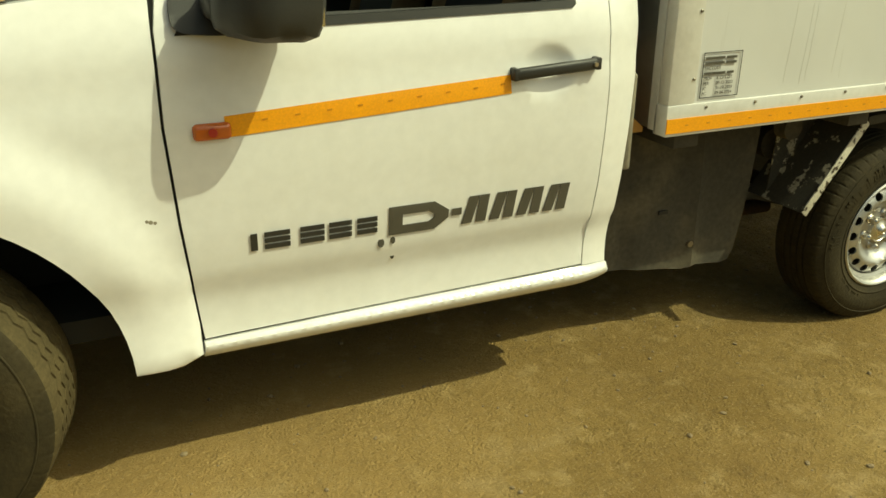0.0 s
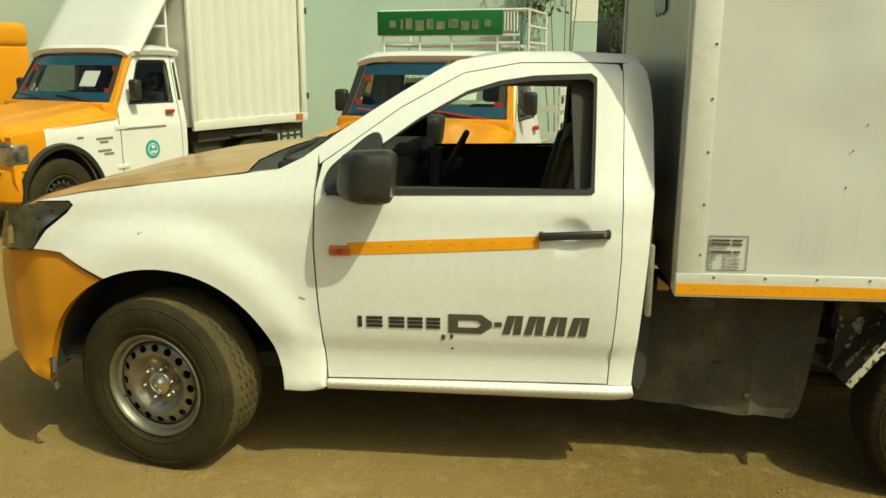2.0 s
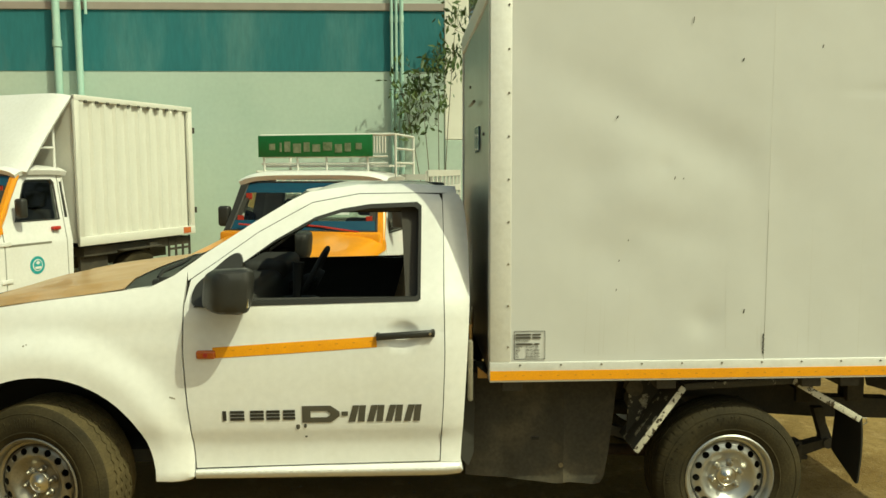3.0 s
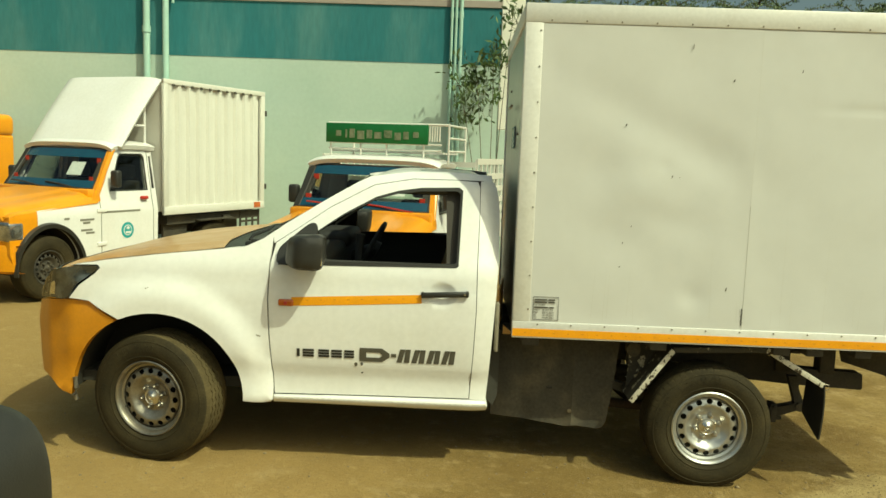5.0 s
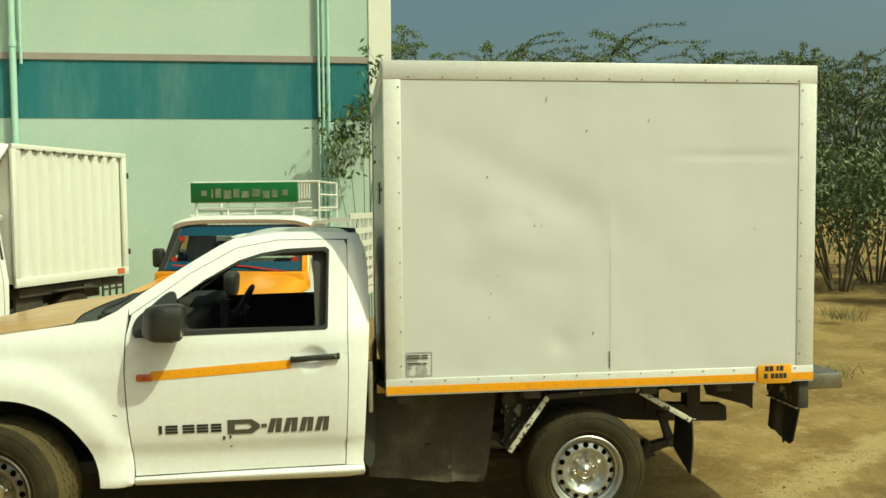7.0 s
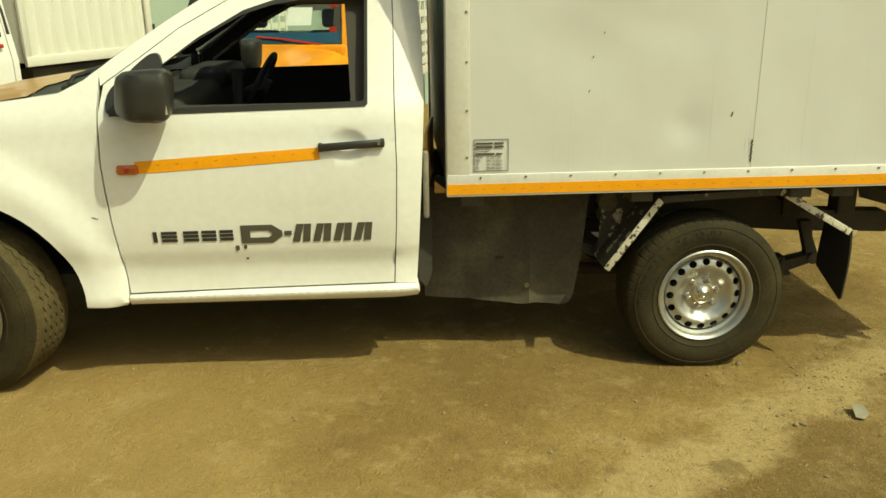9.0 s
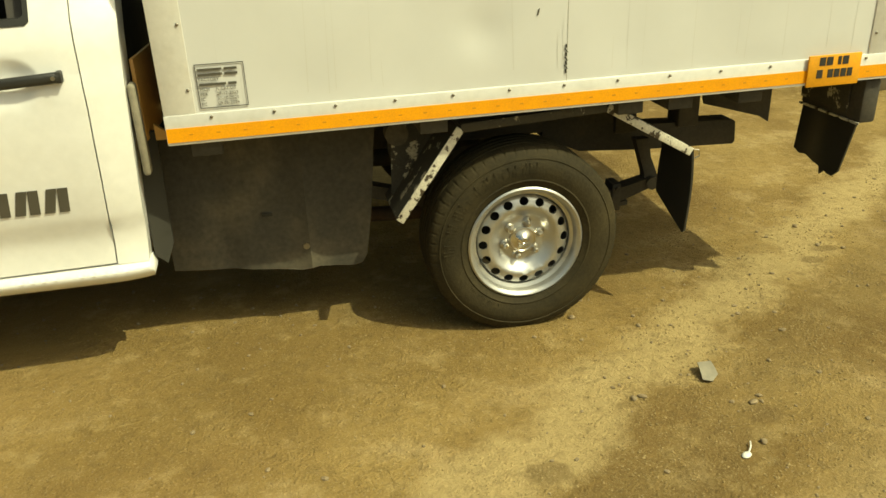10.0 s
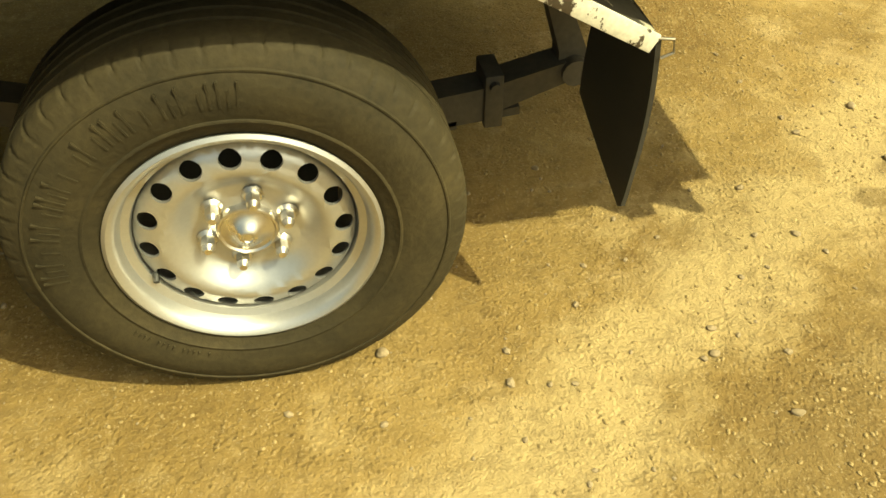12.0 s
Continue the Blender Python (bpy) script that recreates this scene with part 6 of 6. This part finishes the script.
    for s in (-1, 1):
        part("deflector_stay", tube([(1.60, s * 0.66, 1.66), (1.60, s * 0.66, 2.42)], 0.016, 8), "white", t)
        part("deflector_stay", tube([(1.30, s * 0.66, 2.0), (1.60, s * 0.66, 2.0)], 0.014, 8), "white", t)
    L = part("round_logo", rod((1.13, -0.829, 0.71), (1.13, -0.834, 0.71), 0.098, 32), "logo", t, "round teal and white door logo")
    part("logo_ring", rod((1.13, -0.8345, 0.71), (1.13, -0.8365, 0.71), 0.066, 28), "white", L)
    part("logo_heart", rod((1.13, -0.837, 0.71), (1.13, -0.839, 0.71), 0.055, 28), "logo", L)
    part("logo_mark", box(1.09, 1.17, -0.8425, -0.8385, 0.67, 0.695), "white", L)
    part("logo_mark", flat_shape([(1.10, 0.735), (1.13, 0.715), (1.16, 0.735), (1.13, 0.76)], -0.8385, 0.003), "white", L, smooth=False)
    for x, z, w in ((0.42, 0.86, 0.20), (0.46, 0.825, 0.10), (0.43, 0.74, 0.16), (0.50, 0.705, 0.12), (0.20, 0.885, 0.07)):
        part("lettering_bar", box(x, x + w, -0.8335, -0.829, z, z + 0.024), "grey_ink", t, smooth=False)
    return t


box_pickup()


def cage_pickup():
    m = pose(0.467, 3.40, 0, 0, 0, 76)
    t = country_pickup("cage_pickup", "orange and white pickup with green sign and white rail body", m, "orange", "red")
    sign = part("roof_sign", box(1.10, 1.125, -0.575, 0.60, 1.865, 2.075, 0.004), "green", t, "green painted sign board")
    for a, b, h0, h1 in ((-0.36, -0.30, 0.05, 0.13), (-0.27, -0.20, 0.04, 0.12), (-0.17, -0.08, 0.06, 0.14), (-0.05, 0.03, 0.05, 0.12), (0.06, 0.12, 0.05, 0.14), (0.15, 0.23, 0.04, 0.13), (0.26, 0.32, 0.05, 0.15), (0.35, 0.37, 0.05, 0.14), (0.42, 0.48, 0.07, 0.13), (-0.47, -0.41, 0.07, 0.13)):
        part("sign_bar", box(1.095, 1.101, a, b, 1.865 + h0, 1.865 + h1, 0.0), "faded", sign, smooth=False)
    rack = part("roof_rack", tube([(1.13, -0.80, 2.075), (1.13, 0.58, 2.075)], 0.014, 8), "white_old", t, "white welded roof rack")
    for y in (-0.80, -0.52, -0.1, 0.2, 0.55):
        part("rack_post", tube([(1.13, y, 1.66), (1.13, y, 2.08)], 0.012, 8), "white_old", rack)
    for k in range(7):
        part("rack_bar", tube([(1.125, -0.53 - k * 0.028, 1.90), (1.125, -0.53 - k * 0.028, 2.06)], 0.009, 6), "white_old", rack)
    for y in (-0.80, 0.57):
        for z in (1.80, 1.94, 2.075):
            part("rack_bar", tube([(1.13, y, z), (1.85, y, z)], 0.012, 8), "white_old", rack)
        part("rack_post", tube([(1.85, y, 1.66), (1.85, y, 2.08)], 0.014, 8), "white_old", rack)
    for x in steps(1.2, 1.75, 5):
        part("roof_slat", box(x, x + 0.085, -0.72, 0.57, 1.765, 1.785), "trim", rack, "worn roof slat")
    for z in (1.80, 1.865):
        part("rack_bar", tube([(1.13, -0.72, z), (1.13, 0.57, z)], 0.010, 8), "white_old", rack)
    body = part("load_body", box(1.82, 3.75, -0.95, 0.95, 0.70, 0.80, 0.01), "white_old", t, "white slatted load body")
    for s in (-1, 1):
        for i in range(9):
            x = 1.85 + i * 0.235
            part("stake", box(x - 0.02, x + 0.02, s * 0.945 - 0.015, s * 0.945 + 0.015, 0.80, 1.72), "white_old", body)
        for z in (0.86, 0.98, 1.10, 1.22, 1.36, 1.52, 1.70):
            part("side_slat", box(1.83, 3.74, s * 0.955 - 0.008, s * 0.955 + 0.008, z - 0.035, z + 0.035), "white_old", body)
    for z in (0.95, 1.20, 1.45, 1.66):
        part("front_slat", box(1.82, 1.84, -0.94, 0.94, z - 0.03, z + 0.03), "white_old", body)
    for z in (1.0, 1.25):
        part("marker", box(1.90, 1.98, -0.972, -0.965, z, z + 0.06), "teal_film", body)
    return t


cage_pickup()


def orange_van():
    m = pose(-7.03, 6.9, 0, 0, 0, 67)
    t = thing("orange_van", "orange van with a rust-patched lower panel, parked by the wall", "van", m)
    part("body", box(-0.40, 2.02, -0.80, 0.80, 0.38, 1.84, 0.05, seg=4), "orange", t, "orange van body")
    part("roof", box(-0.42, 2.04, -0.82, 0.82, 1.80, 2.16, 0.11, seg=6), "orange", t, "orange raised van roof")
    rust = sheet(smooth_line([(0.2, 0.80), (0.5, 0.74), (0.9, 0.80), (1.3, 0.76), (1.9, 0.80), (1.95, 1.0), (1.5, 1.02), (1.1, 0.97), (0.6, 1.03), (0.25, 0.98)], 0.08, True), lambda x, z: Vector((x, -0.803, z)), thick=0.004)
    part("rust_patch", rust, "rust", t, "rusty scraped patch")
    for x in (0.15, 1.75):
        for s in (-1, 1):
            part("tyre", rod((x, s * 0.62, 0.30), (x, s * 0.80, 0.30), 0.30, 28), "rubber", t)
    return t


orange_van()


def parked_dark_vehicle():
    """The black wing mirror close to where the camera stands back, on the door of a parked vehicle."""
    t = thing("parked_vehicle", "dark parked vehicle with a black plastic wing mirror", "vehicle", pose(1.15, -3.535, -0.05, 0, 0, 28))

    def oval(a, wide, tall):
        c, q = math.cos(a), math.sin(a)
        return wide * math.copysign(abs(c) ** 0.55, c), 1.385 + tall * math.copysign(abs(q) ** 0.55, q)

    turns = [2 * math.pi * k / 48 for k in range(48)]
    shell = bmesh.new()
    rings = []
    for wide, tall, y in ((0.066, 0.110, -0.040), (0.071, 0.117, -0.050), (0.076, 0.123, -0.053), (0.100, 0.135, -0.022), (0.121, 0.147, 0.016), (0.125, 0.150, 0.032), (0.114, 0.144, 0.052), (0.088, 0.118, 0.085), (0.045, 0.065, 0.100), (0.004, 0.006, 0.103)):
        rings.append([shell.verts.new((oval(a, wide, tall)[0], y, oval(a, wide, tall)[1])) for a in turns])
    for lo, hi in zip(rings, rings[1:]):
        for k in range(48):
            shell.faces.new((lo[k], lo[(k + 1) % 48], hi[(k + 1) % 48], hi[k]))
    shell.faces.new(rings[-1])
    house = part("wing_mirror", shell, "black", t, "black wing mirror housing")
    part("mirror_glass", sheet([oval(a, 0.0665, 0.1105) for a in turns], lambda x, z: Vector((x, -0.041, z)), step=0.05, thick=0.004), "lens", house)
    part("mirror_arm", tube([(-0.08, 0.0, 1.34), (-0.22, 0.02, 1.28), (-0.36, -0.12, 1.17)], 0.024, 8), "black", t)
    part("body", box(-1.85, -0.33, -3.10, -0.05, 0.33, 1.00, 0.12, seg=4), "black", t, "dark lower body")
    roof = box(-1.75, -0.43, -2.60, -0.50, 0.98, 1.47, 0.10, seg=4)
    for v in roof.verts:
        k = (v.co.z - 0.98) / 0.49
        v.co.x = -1.09 + (v.co.x + 1.09) * (1 - 0.16 * k)
        v.co.y = -1.55 + (v.co.y + 1.55) * (1 - 0.22 * k)
    part("cabin", roof, "lens", t, "dark glazed cabin")
    for x in (-1.80, -0.54):
        for y in (-2.5, -0.62):
            part("tyre", rod((x, y, 0.36), (x + 0.17, y, 0.36), 0.31, 28), "rubber", t)
    return t


parked_dark_vehicle()


# ---------- greenery ----------
def leaves(bm, centre, spread, count, size, rng, flat=0.6):
    for _ in range(count):
        p = Vector(centre) + Vector((rng.gauss(0, spread), rng.gauss(0, spread), rng.gauss(0, spread * flat)))
        q = Euler((rng.uniform(0, 6.3), rng.uniform(0, 6.3), rng.uniform(0, 6.3))).to_matrix()
        s = size * rng.uniform(0.6, 1.4)
        vs = [bm.verts.new(p + q @ Vector(c)) for c in ((-s, 0, 0), (0, -s * 0.36, s * 0.08), (s, 0, 0), (0, s * 0.36, s * 0.08))]
        bm.faces.new(vs)


def tree(x, y, height, spread, seed, limbs=9, leaf=0.06, per=220, trunk=0.10, droop=0.0, label="dusty green thorn tree with feathery arching branches"):
    rng = random.Random(seed)
    t = thing("tree", label, "tree", pose(x, y, 0), group="trees beyond the yard")
    wood, crown = bmesh.new(), bmesh.new()
    top = height * 0.45
    tube([(0, 0, -0.1), (0.08, 0.05, top * 0.5), (0.02, -0.05, top)], trunk, 8, wood, trunk * 0.7)
    for i in range(limbs):
        a = 2 * math.pi * i / limbs + rng.uniform(-0.4, 0.4)
        out = spread * rng.uniform(0.55, 1.0)
        z1 = height * rng.uniform(0.62, 1.0)
        pts = curve([(0, 0, top * rng.uniform(0.5, 0.95)), (out * 0.3 * math.cos(a), out * 0.3 * math.sin(a), z1 * 0.75), (out * 0.7 * math.cos(a), out * 0.7 * math.sin(a), z1), (out * math.cos(a), out * math.sin(a), z1 - droop - rng.uniform(0, 0.25))], 5)
        tube(pts, trunk * 0.45, 6, wood, 0.008)
        for p in pts[3::2]:
            for s in (-1, 1):
                b = a + s * rng.uniform(0.3, 1.3)
                L, up = rng.uniform(0.8, 1.9), rng.uniform(0.1, 0.5)
                arm = curve([p, (p[0] + 0.4 * L * math.cos(b), p[1] + 0.4 * L * math.sin(b), p[2] + up), (p[0] + L * math.cos(b), p[1] + L * math.sin(b), p[2] + up * rng.uniform(0.2, 1.3))], 6)
                tube(arm, 0.014, 4, wood, 0.003)
                for q in arm[1:]:
                    leaves(crown, q, 0.055, per // 18, leaf, rng, 0.55)
    part("trunk", wood, "bark", t)
    part("crown", crown, "leaf_far", t, "feathery green crown", smooth=False)
    return t


def bush(x, y, w, h, seed, count=2600, leaf=0.07, mat="leaf_far"):
    rng = random.Random(seed)
    t = thing("bush", "dense dark green bush at the edge of the yard", "bush", pose(x, y, 0), group="bushes beyond the yard")
    wood, crown = bmesh.new(), bmesh.new()
    heads = []
    for i in range(16):
        a, r = rng.uniform(0, 6.28), w * math.sqrt(rng.uniform(0, 1))
        hd = Vector((r * math.cos(a), r * math.sin(a), h * rng.uniform(0.25, 0.95)))
        heads.append(hd)
        tube([(0.2 * hd.x, 0.2 * hd.y, -0.05), (hd.x * 0.7, hd.y * 0.7, hd.z * 0.6), tuple(hd)], 0.03, 5, wood, 0.006)
    for hd in heads:
        leaves(crown, hd, w * 0.22, count // 16, leaf, rng, 0.9)
    part("stem", wood, "bark", t)
    part("crown", crown, mat, t, smooth=False)
    return t


for i, (x, y, h, s) in enumerate(((4.6, 17.0, 6.7, 3.0), (8.6, 18.0, 6.9, 2.8), (12.6, 18.5, 6.6, 3.0), (16.2, 17.0, 6.8, 3.0), (19.0, 15.0, 6.4, 3.0), (6.6, 20.0, 6.3, 3.0), (10.6, 20.5, 6.2, 3.0), (14.5, 20.0, 6.6, 3.2))):
    tree(x, y, h * 0.90, s, 11 + i, limbs=12, per=330, leaf=0.036, droop=0.35)
for i, (x, y, w, h) in enumerate(((4.4, 15.5, 1.6, 4.6), (7.2, 16.0, 1.8, 4.8), (10.0, 16.2, 1.8, 5.0), (12.6, 15.5, 1.8, 5.2), (14.0, 13.0, 1.6, 4.6), (12.2, 11.6, 1.4, 3.6), (15.5, 11.0, 1.8, 4.8), (13.6, 9.2, 1.2, 3.0), (17.0, 8.8, 1.8, 4.6))):
    bush(x, y, w, h * 0.88, 50 + i, count=4200, leaf=0.07)


def creeper():
    """The leafy sapling against the wall by the pipes."""
    rng = random.Random(5)
    t = thing("sapling", "leafy green sapling growing against the plastered wall", "plant", pose(2.02, WALL_Y - 0.45, -0.12))
    wood, crown = bmesh.new(), bmesh.new()
    for dx, top, lean in ((0.0, 3.35, -0.22), (0.08, 3.55, -0.02), (0.12, 4.15, 0.22), (-0.05, 3.0, -0.42)):
        pts = curve([(dx, 0, 0), (dx + lean * 0.2, 0.02, top * 0.4), (dx + lean * 0.6, -0.03, top * 0.75), (dx + lean, 0.0, top)], 6)
        tube(pts, 0.009, 6, wood, 0.003)
        for p in pts[13:]:
            for _ in range(3):
                q = Vector(p) + Vector((rng.gauss(0, 0.10), rng.gauss(0, 0.07), rng.gauss(0, 0.10)))
                tube([p, tuple(q)], 0.004, 4, wood, 0.002)
                leaves(crown, q, 0.075, 8, 0.060, rng, 1.0)
    part("stem", wood, "bark", t)
    part("crown", crown, "leaf", t, "small glossy green leaves", smooth=False)


creeper()


def weeds():
    rng = random.Random(8)
    for x, y, n, h in ((6.9, 3.6, 70, 0.16), (-1.55, WALL_Y - 0.25, 40, 0.55), (9.5, 7.5, 120, 0.3)):
        bm = bmesh.new()
        for _ in range(n):
            a, l = rng.uniform(0, 6.28), h * rng.uniform(0.5, 1.3)
            b = Vector((rng.gauss(0, 0.14), rng.gauss(0, 0.14), 0))
            tip = b + Vector((math.cos(a) * l * 0.7, math.sin(a) * l * 0.7, l * 0.8))
            side = Vector((-math.sin(a), math.cos(a), 0)) * 0.006
            bm.faces.new([bm.verts.new(b - side), bm.verts.new(b + side), bm.verts.new(tip)])
        lone("weeds", bm, "litter", "dry tuft of weeds on the dirt", "weeds", kind="stuff", smooth=False, m=pose(x, y, -0.01))


weeds()


# ---------- litter and stones on the ground ----------
def rock(rng, r, fine=1):
    bm = bmesh.new()
    bmesh.ops.create_icosphere(bm, subdivisions=fine, radius=r)
    seed = rng.uniform(0, 50)
    k = Vector((rng.uniform(0.8, 1.4), rng.uniform(0.7, 1.1), rng.uniform(0.45, 0.8)))
    for v in bm.verts:
        v.co = Vector((v.co.x * k.x, v.co.y * k.y, v.co.z * k.z)) * (rng.uniform(0.85, 1.15) if fine == 1 else 1.0 + 0.35 * noise.noise(v.co / r * 0.9 + Vector((seed, 0, 0))))
    return bm


def gravel():
    rng = random.Random(3)
    shapes = []
    for _ in range(6):
        b = rock(rng, 1.0)
        b.verts.index_update()
        shapes.append(([v.co.copy() for v in b.verts], [[v.index for v in f.verts] for f in b.faces]))
        b.free()
    verts, faces = [], []
    for _ in range(6500):
        x, y = rng.uniform(-1.6, 6.2), rng.uniform(-2.6, 1.2)
        r = 0.0016 + 0.0075 * rng.random() ** 5
        dens = noise.noise(Vector((x * 0.9, y * 0.9, 2.0)))
        if dens < rng.uniform(-0.55, 0.45):
            continue
        vs, fs = rng.choice(shapes)
        q = Matrix.Rotation(rng.uniform(0, 6.28), 3, "Z")
        z = ground_height(x, y) + r * 0.25
        start = len(verts)
        verts += [tuple(q @ c * r + Vector((x, y, z))) for c in vs]
        faces += [[i + start for i in f] for f in fs]
    me = bpy.data.meshes.new("gravel")
    me.from_pydata(verts, [], faces)
    me.materials.append(M["stone"])
    tagged(new("gravel", me), "loose small gravel scattered on the dirt", "gravel", kind="stuff")
    verts, faces = [], []
    while len(faces) < 460000:
        x, y = rng.uniform(2.4, 6.0), rng.uniform(-1.7, 1.4)
        r = 0.0012 + 0.0036 * rng.random() ** 4
        dens = noise.noise(Vector((x * 1.3, y * 1.3, 7.0))) + 0.6 * noise.noise(Vector((x * 5, y * 5, 1.0))) - 0.25 * (y > 0.1) * (x < 3.6)
        if dens < rng.uniform(-0.5, 0.6):
            continue
        vs, fs = rng.choice(shapes)
        q = Matrix.Rotation(rng.uniform(0, 6.28), 3, "Z")
        z = ground_height(x, y) + r * 0.2
        start = len(verts)
        verts += [tuple(q @ c * r + Vector((x, y, z))) for c in vs]
        faces += [[i + start for i in f] for f in fs]
    me = bpy.data.meshes.new("soil_crumbs")
    me.from_pydata(verts, [], faces)
    me.materials.append(M["crumb"])
    tagged(new("soil_crumbs", me), "loose crumbs of dry sandy soil", "soil", kind="stuff")
    for x, y, r in ((3.305, 0.09, 0.019), (3.926, -0.028, 0.013), (4.444, 0.595, 0.014), (4.012, -0.183, 0.015), (4.612, 0.456, 0.017), (4.655, 0.684, 0.018), (2.734, -0.251, 0.012), (3.305, -0.459, 0.016), (3.335, -0.455, 0.018),  (3.58, -0.745, 0.017), (3.66, -0.56, 0.020), (3.70, -0.53, 0.014), (2.12, -0.25, 0.012), (1.95, -0.70, 0.010), (4.25, 0.25, 0.013), (3.85, -0.35, 0.012), (2.30, 0.20, 0.010), (4.7, 0.4, 0.014), (4.55, 0.05, 0.012)):
        b = rock(rng, r * 0.62, 3)
        lone("pebble", b, "stone", "small dusty pebble lying on the dirt", "stone", group="pebbles", m=pose(x, y, ground_height(x, y) + r * 0.25, 0, 0, rng.uniform(0, 360)))


gravel()


def tyre_prints():
    """Rows of small ridges that tyres have pressed into the dry soil."""
    rng = random.Random(12)
    verts, faces = [], []
    for x0, y0, x1, y1, side in ((4.50, 1.62, 4.355, 0.98, 0.03), (4.342, 0.87, 4.308, 0.56, 0.034), (2.73, -0.60, 2.705, -0.88, 0.028), (2.40, -0.95, 2.36, -1.4, 0.03)):
        n = int(math.hypot(x1 - x0, y1 - y0) / 0.014)
        for row in range(4):
            for k in range(n):
                if rng.random() < 0.25:
                    continue
                t = k / n
                x, y = x0 + (x1 - x0) * t + side * row + rng.gauss(0, 0.001), y0 + (y1 - y0) * t + rng.gauss(0, 0.001)
                z, a, s = ground_height(x, y), 0.0045, len(verts)
                verts += [(x - a, y - a * 0.8, z - 0.002), (x + a, y - a * 0.3, z - 0.002), (x + a, y + a * 0.8, z - 0.002), (x - a, y + a * 0.3, z - 0.002), (x, y, z + rng.uniform(0.002, 0.0045))]
                faces += [(s, s + 1, s + 4), (s + 1, s + 2, s + 4), (s + 2, s + 3, s + 4), (s + 3, s, s + 4)]
    me = bpy.data.meshes.new("tyre_prints")
    me.from_pydata(verts, [], faces)
    me.materials.append(M["crumb"])
    tagged(new("tyre_prints", me), "pressed tyre tread marks in the dry soil", "soil", kind="stuff")


tyre_prints()


def litter():
    s = sheet(smooth_line([(0, 0), (0.012, 0.085), (0.06, 0.092), (0.058, 0.02), (0.03, -0.008)], 0.02, True), lambda x, y: Vector((x, y, 0.012 + 0.10 * max(0, 0.02 - x) + 0.012 * math.sin(22 * y))), step=0.02)
    lone("plastic_shard", solid(s, 0.003), "slate", "broken grey plastic shard lying on the dirt", "litter", m=pose(3.560, -0.425, ground_height(3.56, -0.42), 0, 0, -8))
    sp = bmesh.new()
    tube(curve([(0, 0, 0.008), (0.03, 0.012, 0.010), (0.055, 0.03, 0.012)], 4), 0.0035, 6, sp, 0.003)
    bowl = bmesh.new()
    bmesh.ops.create_uvsphere(bowl, u_segments=12, v_segments=6, radius=0.017)
    for v in bowl.verts:
        v.co = Vector((v.co.x * 1.3 - 0.018, v.co.y * 0.9 - 0.004, v.co.z * 0.4 + 0.008))
    join(sp, bowl)
    lone("plastic_spoon", sp, "bone", "small white plastic spoon lying on the dirt", "spoon", m=pose(3.508, -0.780, ground_height(3.51, -0.78), 0, 0, 25) @ Matrix.Scale(0.78, 4))


litter()
